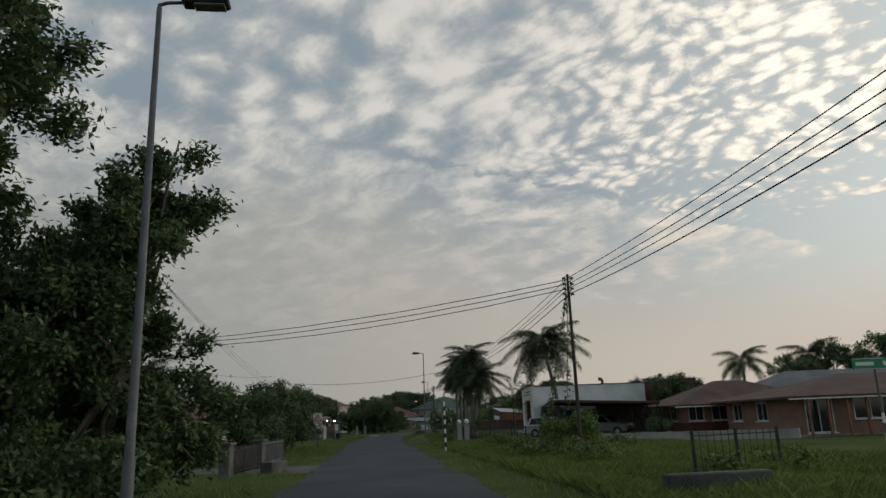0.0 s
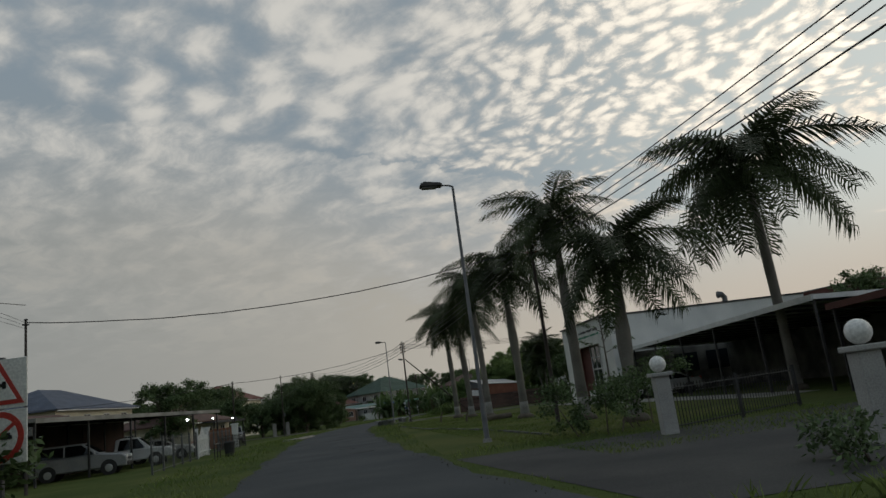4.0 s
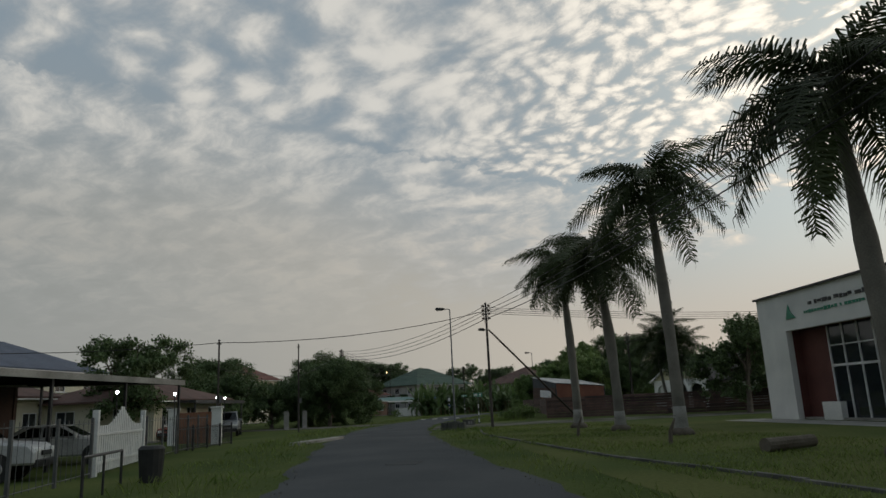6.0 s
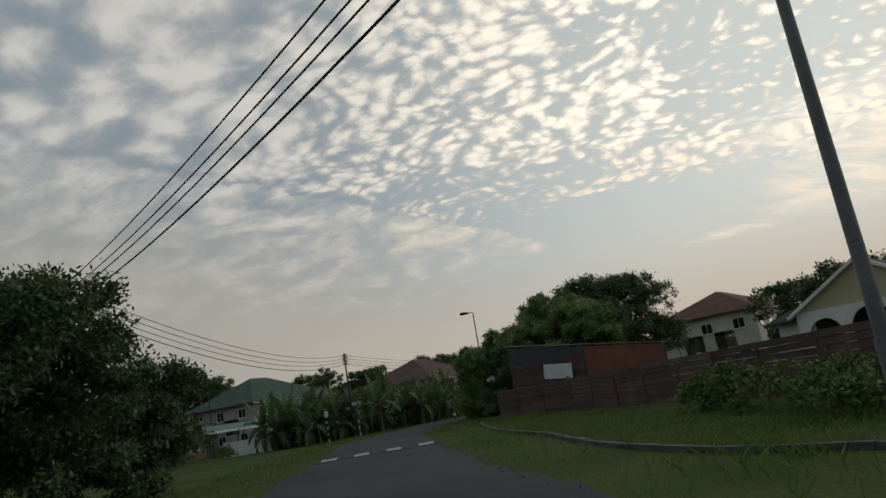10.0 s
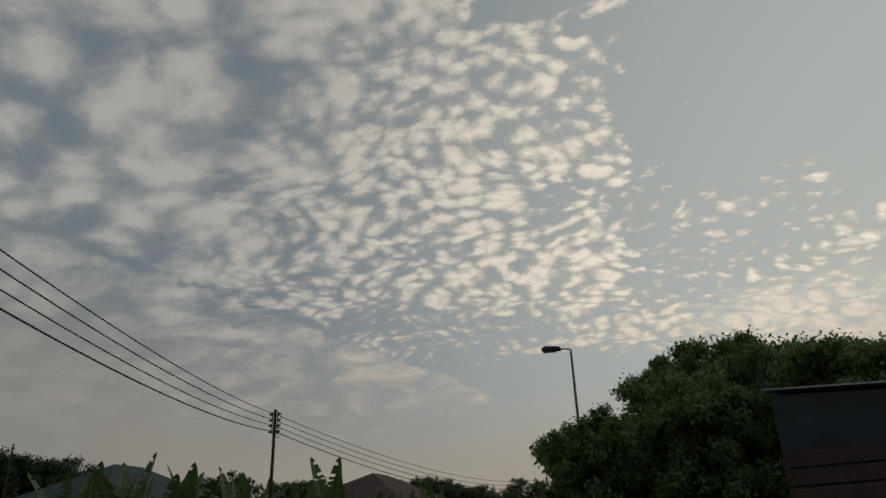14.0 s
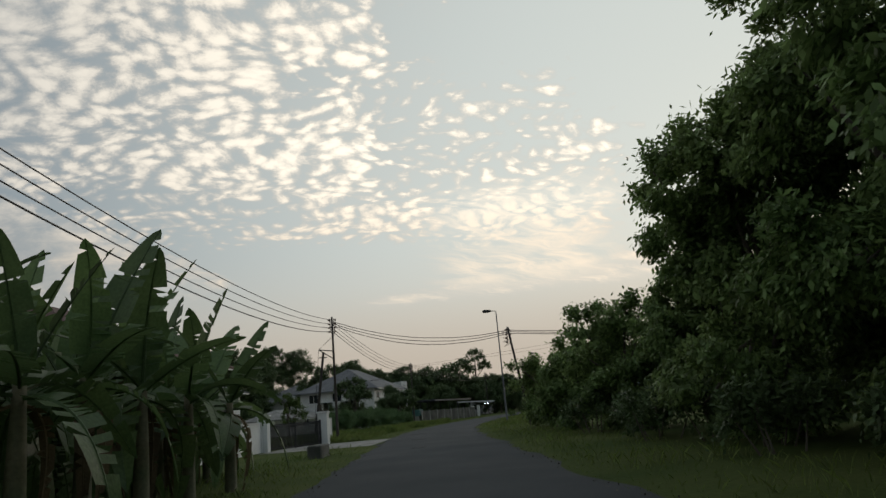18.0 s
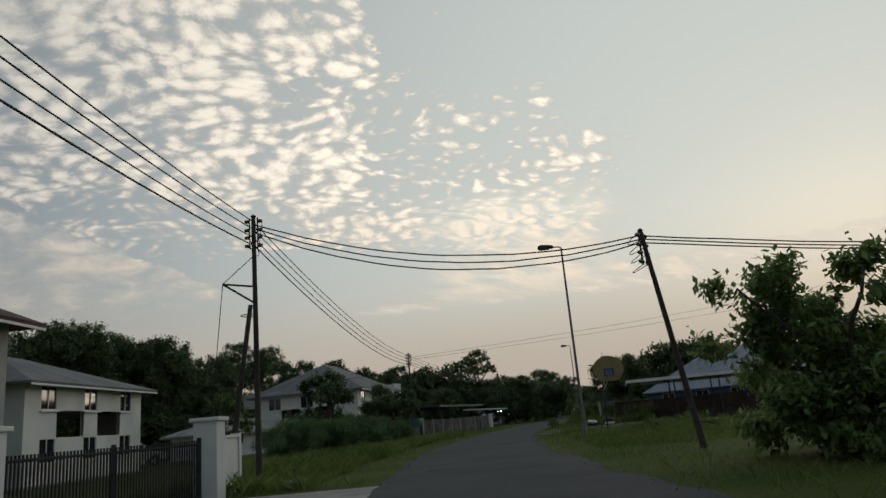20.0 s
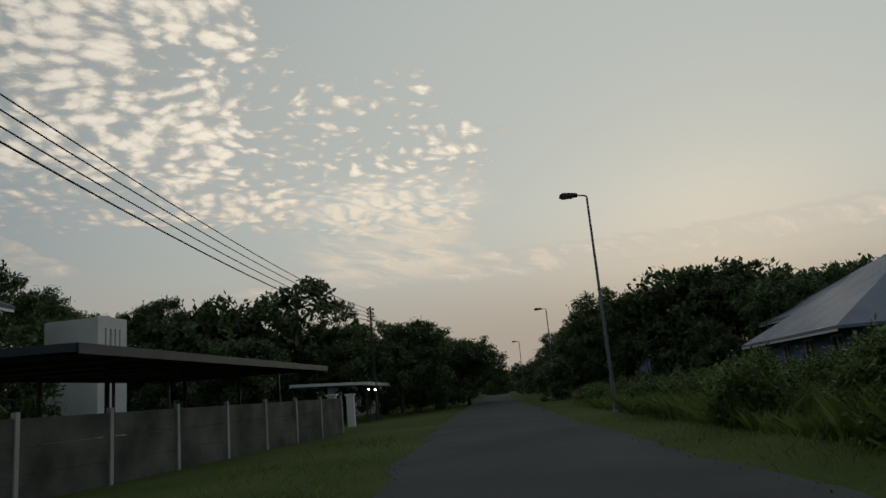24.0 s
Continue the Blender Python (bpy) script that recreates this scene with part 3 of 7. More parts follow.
patch("pavement_driveway_west", [(-4.2, 25.5), (-12, 28.5), (-12, 32), (-4.6, 30.6)], DIRT, 0.008, "pale dirt driveway to a gate", "driveway")
patch("pavement_driveway_east", [(-3.2, 56), (10, 55.5), (24, 60), (24, 70), (10, 66.5), (-4.5, 66)], ASPHALT_OLD, 0.008, "grey worn asphalt driveway between gate pillars", "driveway")
patch("pavement_lawn", [(-4.6, 68), (9.0, 70), (10.0, 112), (-3.0, 115.5), (-5.0, 100)], LAWN, 0.006, "short yellow-green mown lawn under palms", "lawn")
patch("pavement_hall_apron", [(8.4, 74.5), (10.6, 74.5), (10.1, 109), (8.0, 109)], CONCRETE, 0.012, "pale concrete apron before the hall", "apron")
patch("pavement_side_lane", [(-6.9, 116.5), (-2, 117.8), (30, 116.5), (30, 121.5), (0, 124.5), (-5.9, 125.5)], LANE, 0.009, "pale gravel side lane meeting the road", "lane")
patch("pavement_lane_west", [(-11.9, 132.5), (-24, 136.5), (-24, 141), (-9.3, 139.5)], DIRT, 0.009, "pale dirt entrance between two posts", "driveway")
patch("pavement_yard_east", [(57.4, 224.6), (59.4, 226.6), (62.5, 228.2), (67.2, 229.4), (72, 228.4), (76.4, 224.6), (72, 221.5), (67, 220.2), (61.5, 221.8)], LANE_PALE, 0.009, "bare grey earth yard beside the road", "yard")
patch("pavement_gate_west", [(27.5, 205.5), (33.5, 211), (29.6, 215.2), (24.6, 210.5)], CONCRETE, 0.009, "short concrete apron before a gate", "driveway")


# ---- grass ----
def grass_band(name, s0, s1, o0, o1, count, h, label, seed=1):
    """Blades between two stations of the road's middle and two offsets from it."""
    rng = np.random.default_rng(seed)
    i = rng.integers(s0, s1, count)
    o = o0 + (o1 - o0) * rng.random(count) ** 1.3
    base = RP[i] + RN[i] * o[:, None] + RD[i] * rng.uniform(-0.6, 0.6, (count, 1))
    keep = np.ones(count, bool)
    for poly in BARE:
        keep &= ~inside(base, poly) | (h < 0.1)
    base, o, count = base[keep], o[keep], int(keep.sum())
    clump = 0.5 + 0.7 * np.sin(base[:, 0] * 0.9 + 1.3 * np.sin(base[:, 1] * 0.37)) * np.sin(base[:, 1] * 0.8 + np.sin(base[:, 0] * 0.5))
    hh = h * (0.45 + 0.75 * clump.clip(0, 1)) * rng.uniform(0.5, 1.2, count)
    grow = np.clip((np.abs(o) - HALF + 0.2) / 1.2, 0.25, 1)
    hh *= grow
    a = rng.uniform(0, math.tau, count)
    side = np.stack([np.cos(a), np.sin(a), 0 * a], 1)
    lean = np.stack([rng.normal(0, 0.3, count), rng.normal(0, 0.3, count), np.ones(count)], 1)
    b = np.concatenate([base, np.zeros((count, 1))], 1)
    w = (0.009 + 0.03 * hh)[:, None]
    mid, top = b + lean * (hh * 0.55)[:, None], b + lean * [1.6, 1.6, 1.0] * hh[:, None]
    q = np.stack([b - side * w * 0.5, b + side * w * 0.5, mid + side * w * 0.55, top], 1)
    ob = quads(name, q.reshape(-1, 3), BLADE)
    return tagged(ob, label, "grass", kind="stuff")


ROW = lambda x, y: int(np.argmin(((RP - np.array((x, y))) ** 2).sum(1)))

# ---- street lamps, poles and cables ----
def street_lamp_model(h):
    lamp = thing("street_lamp", Matrix.Identity(4), "tall galvanised street lamp with a single flat grey head, unlit", "street lamp", "street lamps along the road")
    part("pole", tube([(0, 0, 0), (0, 0, 1.2), (0, 0, 1.25), (0, 0, h - 0.1)], [0.085, 0.085, 0.07, 0.042], 12), STEEL, lamp, smooth=True)
    part("base_collar", rods(((0, 0, 0), (0, 0, 0.12), 0.16, 0.13), seg=12), CONCRETE, lamp)
    part("arm", tube([(0, 0, h - 0.15), (0, 0, h - 0.05), (-0.12, 0, h), (-0.42, 0, h + 0.02)], [0.04, 0.035, 0.03, 0.028], 8), STEEL, lamp, smooth=True)
    bm = prism([(-1.12, h - 0.02), (-1.10, h + 0.10), (-0.95, h + 0.16), (-0.42, h + 0.10), (-0.36, h + 0.04), (-0.36, h - 0.03)], -0.15, 0.15)
    head = part("head", bm, LAMP_BODY, lamp, "grey die-cast lamp housing", bevel=0.03)
    lens = part("lens", boxes((-0.8, 0, h - 0.045, 0.5, 0.22, 0.05)), LENS, head, "dull bowl lens", bevel=0.015)
    return lamp


lamp = street_lamp_model(8.4)
LAMPS = [(-4.55, 10.1, 1), (-2.95, 71.0, 1), (-4.6, 126.3, 1.03), (10.95, 175.7, 1), (50.5, 217.0, 1.06), (93.6, 246.6, 1.04), (128, 265.5, 1), (166, 289, 1)]
for k, (x, y, s) in enumerate(LAMPS):
    _, deg = beside((x, y), 0)
    m = at(x, y, 0, deg - 90) if k else at(x, y, 0, deg + 90)
    if k == 0:
        lamp.matrix_world = m
    else:
        ob = copy_thing(lamp, m)
        ob.scale = (1, 1, s)


def utility_pole(x, y, h, turn=0.0, lean=(0, 0), racks=1, stay=None, lamp_on=False, label="slender tarred timber utility pole with insulators", girth=0.82):
    p = thing("utility_pole", at(x, y, 0, turn), label, "utility pole", "utility poles along the road")
    top = (lean[0], lean[1], h)
    part("shaft", tube([(0, 0, -0.1), (lean[0] * 0.5, lean[1] * 0.5, h * 0.5), top], [0.115 * girth, 0.092 * girth, 0.075 * girth], 10), TIMBER, p, smooth=True)
    part("cap", rods((top, (top[0], top[1], h + 0.06), 0.09, 0.03)), DARK_METAL, p)
    for r in range(racks):
        rack = part("insulator_rack", boxes((lean[0] + 0.12, lean[1], h - 0.52, 0.03, 0.05, 0.95), (lean[0] - 0.12, lean[1], h - 0.52, 0.03, 0.05, 0.95)), DARK_METAL, p)
        for k in range(4):
            z = h - 0.15 - (0, 0.27, 0.5, 0.76)[k]
            for sx in (-0.21, 0.21):
                part("insulator", rods(((lean[0] + sx * 0.6, lean[1], z), (lean[0] + sx * 1.25, lean[1], z), 0.062, 0.05)), CERAMIC, rack)
            bend = [(lean[0] + 0.24 * math.cos(a) * (1 - 0.2 * k), lean[1] + 0.42 * math.sin(a), z - 0.16 * math.sin(a) - 0.02 * k) for a in np.linspace(0, math.pi, 7)]
            part("jumper", tube(bend, 0.011, 5), CABLE, rack, smooth=True)
    if not racks:
        part("crossbar", boxes((lean[0], lean[1], h - 0.18, 0.24, 0.05, 0.06)), DARK_METAL, p)
        part("meter_box", boxes((0.13, 0, 2.3, 0.16, 0.2, 0.34)), STEEL, p, bevel=0.01)
    if stay:
        part("stay_pole", tube([(0.1, 0, h - 1.6), stay], [0.05, 0.07], 8), TIMBER, p, "slanting timber stay strut", smooth=True)
    if lamp_on:
        hd = part("lamp_head", prism([(-0.52, h - 1.62), (-0.5, h - 1.5), (-0.22, h - 1.5), (-0.12, h - 1.6), (-0.15, h - 1.68)], -0.11, 0.11), LAMP_BODY, p, "small grey lamp head", bevel=0.02)
        part("bracket", rods(((-0.3, 0, h - 1.6), (0.0, 0, h - 1.6), 0.03)), STEEL, p)
    return p


def cable(p, q, sag, r=0.016, wavy=0.0, label="thin black overhead power cable", seed=0):
    p, q = Vector(p), Vector(q)
    n = 22
    rng = random.Random(seed)
    pts = []
    for i in range(n + 1):
        t = i / n
        v = p.lerp(q, t)
        v.z -= 4 * sag * t * (1 - t) + rng.uniform(-wavy, wavy)
        pts.append(v)
    ob = link("power_cable", tube(pts, r, 5), CABLE, smooth=True)
    return tagged(ob, label, "cable", "overhead cables")


def spans(a, b, sag, count=4, gap=0.2, r=0.016, seed=0):
    """Parallel cables from one pole's rack to the next, one under another."""
    a, b = Vector(a), Vector(b)
    side = (b - a).cross(Vector((0, 0, 1))).normalized()
    for k in range(count):
        o = Vector((0, 0, -(0, 0.27, 0.5, 0.76)[k]))
        s = side * (0.02 if k % 2 else -0.02)
        cable(a + o + s, b + o + s, sag * (1 + 0.06 * k), r * (1.3 if k == count - 1 else 1.0), seed=seed + k)


POLE_A, POLE_B, POLE_C, POLE_D = (5.6, 32.8, 8.0), (1.0, 77.5, 7.9), (-3.32, 114.55, 7.2), (-14.7, 148.9, 7.6)
POLE_F, POLE_G, POLE_I, POLE_J = (1.66, 185.3, 7.2), (33.6, 216.4, 7.6), (64.4, 243.4, 7.1), (103.8, 267.0, 7.4)
POLE_R = (41.2, 207.1, 5.8)
POLE_Z = (11.5, -14.0, 8.6)
for x, y, h in (POLE_A, POLE_B, POLE_D, POLE_F, POLE_I, POLE_J, POLE_Z):
    utility_pole(x, y, h + 0.15, beside((x, y), 0)[1] - 90)
utility_pole(POLE_C[0], POLE_C[1], POLE_C[2] + 0.15, 0, stay=(6.2, 3.3, 0), lamp_on=True, label="tarred timber utility pole with a slanting stay and small lamp")
pg = utility_pole(POLE_G[0], POLE_G[1], POLE_G[2] + 0.15, beside(POLE_G[:2], 0)[1] - 90, label="tarred timber utility pole with a stay bracket")
part("stay_bracket", rods(((0, 0, 5.6), (-0.95, 0, 5.75), 0.03), ((0, 0, 5.1), (-0.95, 0, 5.75), 0.03)), DARK_METAL, pg)
part("stay_wire", rods(((-0.05, 0, 6.5), (-0.95, 0, 5.75), 0.012), ((-0.95, 0, 5.75), (-1.5, 0, 0), 0.012)), CABLE, pg)
utility_pole(POLE_R[0], POLE_R[1], POLE_R[2] + 0.15, 0, label="bare grey utility pole leaning beside the road", lean=(-0.75, 0.45))
SMALL = [(-22.6, 45.5, 7.4), (-19.5, 77.5, 6.6), (-18.3, 111.3, 5.4), (-16.3, 127.5, 6.5), (-10.2, 203.0, 8.0), (62.6, 252.0, 5.9)]
for x, y, h in SMALL:
    utility_pole(x, y, h, 20, racks=0, girth=0.6, label="short tarred service pole beside a house")
hp = thing("utility_pole", at(35.75, 222.05), "plain leaning black service pole with a ring bracket", "utility pole", "utility poles along the road")
part("shaft", tube([(0, 0, -0.1), (0.4, -0.17, 3), (0.8, -0.35, 6.15)], [0.12, 0.1, 0.085], 9), TIMBER, hp, smooth=True)
part("ring", tube([(0.75 + 0.3 * math.cos(a), -0.32 + 0.3 * math.sin(a), 5.75) for a in np.linspace(0, math.tau, 13)], 0.02, 5), DARK_METAL, hp)
ep = utility_pole(-9.8, 21.8, 7.7, 20, racks=0, label="tarred service pole with a cable ring among roadside trees")
part("ring", tube([(0.26 * math.cos(a), 0.26 * math.sin(a), 6.9) for a in np.linspace(0, math.tau, 13)], 0.018, 5), DARK_METAL, ep)
for k in range(3):
    cable((-9.7 + 0.1 * k, 21.8, 6.9 - 0.1 * k), (-19.5, 77.5, 6.5 - 0.12 * k), 0.5 + 0.16 * k, 0.007, label="thin grey service cable beside the road", seed=90 + k)
spans(POLE_Z, POLE_A, 0.7, 4, seed=1)
spans(POLE_A, POLE_B, 0.5, 4, seed=2)
spans(POLE_B, POLE_C, 0.5, 4, seed=3)
spans(POLE_C, POLE_D, 0.8, 4, seed=4)
spans(POLE_D, POLE_F, 1.1, 4, seed=5)
spans(POLE_F, POLE_G, 1.05, 4, seed=6)
spans(POLE_G, POLE_I, 0.7, 4, seed=7)
spans(POLE_I, POLE_J, 0.7, 4, seed=8)
spans(POLE_J, (140, 290, 7.4), 0.7, 3, seed=9)
for k in range(3):
    cable((POLE_A[0], POLE_A[1], 7.95 - 0.22 * k), (-22.6, 45.5, 7.3 - 0.1 * k), 0.55 + 0.12 * k, 0.02, 0.012, seed=20 + k)
for k in range(3):
    cable((POLE_G[0], POLE_G[1], 7.5 - 0.12 * k), (POLE_R[0] - 0.75, POLE_R[1] + 0.45, 5.8 - 0.10 * k), 0.75 + 0.1 * k, 0.02, 0.01, label="twisted black cable bundle across the road", seed=30 + k)
    cable((POLE_R[0] - 0.75, POLE_R[1] + 0.45, 5.8 - 0.1 * k), (62, 192, 5.4 - 0.1 * k), 0.5, 0.02, 0.01, seed=40 + k)
cable((POLE_B[0], POLE_B[1], 7.4), (-19.5, 77.5, 6.5), 0.85, 0.02, 0.012, seed=51)
cable((POLE_C[0], POLE_C[1], 6.9), (-18.3, 111.3, 5.3), 0.5, 0.02, 0.012, seed=52)
cable((-18.3, 111.3, 5.3), (-34, 96, 4.6), 0.5, 0.018, 0.012, seed=53)
cable((-22.6, 45.5, 7.2), (-19.5, 77.5, 7.2), 0.8, 0.014, seed=54)
for k in range(4):
    cable((POLE_C[0], POLE_C[1], 7.1 - 0.12 * k), (36, 119, 7.2 - 0.16 * k), 0.7, 0.014, seed=60 + k)
cable((POLE_D[0], POLE_D[1], 7.3), (-16.3, 127.5, 4.1), 0.12, 0.014, seed=70)
cable((-16.3, 127.5, 4.1), (-18.3, 111.3, 3.9), 0.12, 0.014, seed=71)
for k in range(2):
    cable((POLE_D[0], POLE_D[1], 7.2 - 0.3 * k), (-10.2, 203.0, 7.8 - 0.2 * k), 1.1, 0.014, seed=72 + k)
cable((POLE_I[0], POLE_I[1], 6.2), (62.6, 252.0, 5.8), 0.15, 0.02, 0.01, seed=80)
for k in range(2):
    cable((POLE_I[0], POLE_I[1], 6.9 - 0.2 * k), (107.5, 211.0, 12.6 - 0.9 * k), 0.5, 0.012, seed=82 + k)

utility_pole(107.5, 211.0, 12.8, 40, label="tall tarred utility pole behind the yards")

# ---- plants ----
def frond_mesh(rng, length, droop, spread, stiff=1.0):
    """A feather leaf along +x that bends down, with two rows of narrow leaflets."""
    bm = tube([(length * t, 0, length * (0.35 * t * stiff - droop * t * t)) for t in np.linspace(0, 1, 7)], [0.035, 0.032, 0.028, 0.022, 0.017, 0.012, 0.006], 5)
    n = 64
    for i in range(n):
        t = 0.13 + 0.87 * i / (n - 1)
        p = Vector((length * t, 0, length * (0.35 * t * stiff - droop * t * t)))
        d = Vector((1, 0, 0.35 * stiff - 2 * droop * t)).normalized()
        ll = spread * math.sin(math.pi * (0.16 + 0.76 * t)) ** 0.6
        for s in (-1, 1):
            fan = (0.3, -0.1, -0.45)[(i + (s > 0)) % 3]
            l2 = ll * rng.uniform(0.8, 1.2)
            o = (d * rng.uniform(0.45, 0.8) + Vector((0, s, fan + rng.uniform(-0.15, 0.15)))).normalized()
            tip = p + o * l2 * 0.6 + Vector((0, 0, -0.04 * l2))
            end = p + o * l2 * 0.82 + Vector((0, 0, -0.66 * l2))
            w = d * 0.024
            a, b = bm.verts.new(p - w), bm.verts.new(p + w)
            c, e = bm.verts.new(tip + w), bm.verts.new(tip - w)
            f = bm.verts.new(end)
            bm.faces.new((a, b, c, e)), bm.faces.new((e, c, f))
    me = bpy.data.meshes.new("frond")
    bm.to_mesh(me)
    bm.free()
    me.materials.append(FROND)
    return me


def royal_palm(x, y, h, size, lean=(0, 0), seed=0, n=17, bulge=1.0):
    rng = random.Random(seed)
    p = thing("royal_palm", at(x, y), "tall royal palm with a smooth grey trunk and feathery dark crown", "palm tree", "royal palms on the lawn")
    hs = h - 1.0
    pts = [(lean[0] * t * t, lean[1] * t * t, hs * t) for t in np.linspace(0, 1, 9)]
    rad = [0.265, 0.225, 0.205, 0.20, 0.21 * bulge, 0.215 * bulge, 0.19, 0.155, 0.125]
    part("trunk", tube(pts, rad, 14), PALM_TRUNK, p, smooth=True)
    part("whitewash", tube([(lean[0] * t * t, lean[1] * t * t, hs * t) for t in (0.004, 0.04, 0.08, 0.12)], [0.272, 0.256, 0.240, 0.228], 14), LIMEWASH, p, "faded whitewashed foot", smooth=True)
    part("root_mound", ball(bmesh.new(), (0, 0, 0.06), (0.46, 0.46, 0.26)), BARK, p, "dark mass of roots at the foot", smooth=True)
    top = Vector((lean[0], lean[1], hs))
    part("crownshaft", tube([top, top + Vector((0, 0, 0.45)), top + Vector((0, 0, 1.05))], [0.14, 0.15, 0.07], 10), SHAFT, p, "green crownshaft", smooth=True)
    part("spear_leaf", rods((top + Vector((0, 0, 0.9)), top + Vector((0.08, 0.05, 0.9 + 0.9 * size)), 0.035, 0.006)), FROND, p, "upright unopened leaf")
    for k in range(n):
        lift = 58 - 84 * (k / (n - 1)) ** 0.8
        me = FRONDS[k * len(FRONDS) // n]
        ob = new("frond", me)
        ob.parent = p
        ob.matrix_basis = Matrix.Translation(top + Vector((0, 0, 1.0 - 0.25 * k / n))) @ Euler((radians(rng.uniform(-14, 14)), radians(-lift), radians(k * 137.5 + rng.uniform(-14, 14)))).to_matrix().to_4x4() @ Matrix.Scale(size * rng.uniform(0.85, 1.12), 4)
    return p


_r = random.Random(5)
FRONDS = [frond_mesh(_r, 2.6, d, 0.80, s) for d, s in ((0.92, 1.1), (1.02, 1.2), (1.08, 1.2), (1.02, 1.0), (0.9, 0.8), (0.7, 0.5))]


def tree(name, x, y, h, blobs, label, seed=0, leaf=0.2, dens=60, mt=None, trunk=0.16, slim=0.5, trunk_top=0.55, group="", droop=0.3):
    """A tapering trunk with a limb into every mass of leaves."""
    rng = np.random.default_rng(seed + 11)
    t = thing(name, at(x, y), label, "tree" if "tree" in name else name.split("_")[-1], group)
    fork = Vector((rng.uniform(-0.3, 0.3), rng.uniform(-0.3, 0.3), h * trunk_top * 0.6))
    part("trunk", tube([(0, 0, -0.1), (fork.x * 0.3, fork.y * 0.6, fork.z * 0.5), fork, fork + Vector((0.1, 0.1, h * 0.25))], [trunk * 1.35, trunk, trunk * 0.85, trunk * 0.4], 9), BARK, t, smooth=True)
    for bx, by, bz, br, bf in blobs:
        e = Vector((bx, by, bz))
        mid = fork.lerp(e, 0.5) + Vector((rng.uniform(-0.2, 0.2), rng.uniform(-0.2, 0.2), 0.2))
        part("limb", tube([fork, mid, e, e.lerp(fork, -0.25)], [trunk * 0.5, trunk * 0.35, trunk * 0.2, 0.02], 6), BARK, t, smooth=True)
    c, o = crown_points(rng, blobs, dens)
    part_ob = quads("crown", leaf_quads(rng, c, o, leaf, slim, droop), mt or LEAF, t)
    tagged(part_ob, kind="stuff")
    return t


def round_blobs(rng, r, h, n=9, flat=0.85, low=0.3):
    """Masses of leaves that make an uneven crown of radius r up to height h."""
    out = []
    for k in range(n):
        a = k * 2.4 + rng.uniform(-0.5, 0.5)
        q = r * rng.uniform(0.25, 0.72) * (1 if k else 0)
        z = h * (low + (0.86 - low) * rng.random()) if k else h * 0.72
        br = r * rng.uniform(0.34, 0.52)
        z = min(z, h - br * flat)
        out.append((q * math.cos(a), q * math.sin(a), z, br, flat))
    return out


def plain_tree(x, y, r, h, seed, label="broad dark green garden tree", leaf=0.22, dens=55, n=9, mt=None, low=0.3, name="broadleaf_tree", trunk=0.16, flat=0.85, droop=0.3):
    rng = random.Random(seed)
    return tree(name, x, y, h, round_blobs(rng, r, h, n, flat, low), label, seed, leaf, dens, mt, trunk, droop=droop)


def bush(name, x, y, rx, ry, h, seed, label, leaf=0.13, dens=110, mt=None, turn=0.0, category="bush"):
    """A mass of leaves on several short stems."""
    rng = np.random.default_rng(seed)
    t = thing(name, at(x, y, 0, turn), label, category)
    stems, blobs = bmesh.new(), []
    n = max(4, int(rx * ry * 2.2))
    for k in range(n):
        a, q = rng.uniform(0, math.tau), math.sqrt(rng.random())
        bx, by = rx * 0.8 * q * math.cos(a), ry * 0.8 * q * math.sin(a)
        br = min(rx, ry, h) * rng.uniform(0.34, 0.5)
        bz = max(br * 0.7, (h - br) * rng.uniform(0.45, 1.0) * (1 - 0.35 * q * q))
        blobs.append((bx, by, bz, br, 0.9))
        rod(stems, (bx * 0.6, by * 0.6, -0.05), (bx, by, bz), 0.025, 0.012, seg=5)
    tagged(part("stem", stems, BARK, t), kind="stuff")
    c, o = crown_points(rng, blobs, dens)
    c[:, 2] = np.abs(c[:, 2])
    tagged(quads("foliage", leaf_quads(rng, c, o, leaf, 0.5), mt or LEAF, t), kind="stuff")
    return t


def banana_leaf_mesh(rng, length, width, droop, torn=0.3):
    bm = bmesh.new()
    n = 22
    rows = []
    for i in range(n + 1):
        t = i / n
        p = Vector((length * (t - 0.18 * droop * t * t), 0, length * (0.45 * t - droop * t * t)))
        w = width * (math.sin(math.pi * min(1, 0.06 + 0.94 * t) ** 0.75) ** 0.6) * 0.5 if 0.08 < t else 0.02
        rows.append((p, w))
    fold = {-1: 0.0, 1: 0.0}
    for (p, w), (q, v) in zip(rows, rows[1:]):
        for s in (-1, 1):
            if rng.random() < torn * 0.16:
                continue
            tear = rng.random() < 0.12 + 0.3 * torn
            if tear:
                fold[s] = rng.uniform(-0.25 - 0.6 * torn, 0.06)
            g = fold[s]
            a, b = bm.verts.new(p), bm.verts.new(q)
            d = bm.verts.new(p + Vector((0.02, s * w, w * (0.25 + g))))
            c = bm.verts.new(q + Vector((-0.06 if tear else 0.02, s * v, v * (0.25 + g))))
            bm.faces.new((a, b, c, d) if s > 0 else (d, c, b, a))
    rib = tube([p for p, _ in rows], [0.03 - 0.025 * i / n for i in range(n + 1)], 5)
    tmp = bpy.data.meshes.new("t")
    rib.to_mesh(tmp)
    rib.free()
    bm.from_mesh(tmp)
    bpy.data.meshes.remove(tmp)
    me = bpy.data.meshes.new("leaf")
    bm.to_mesh(me)
    bm.free()
    return me


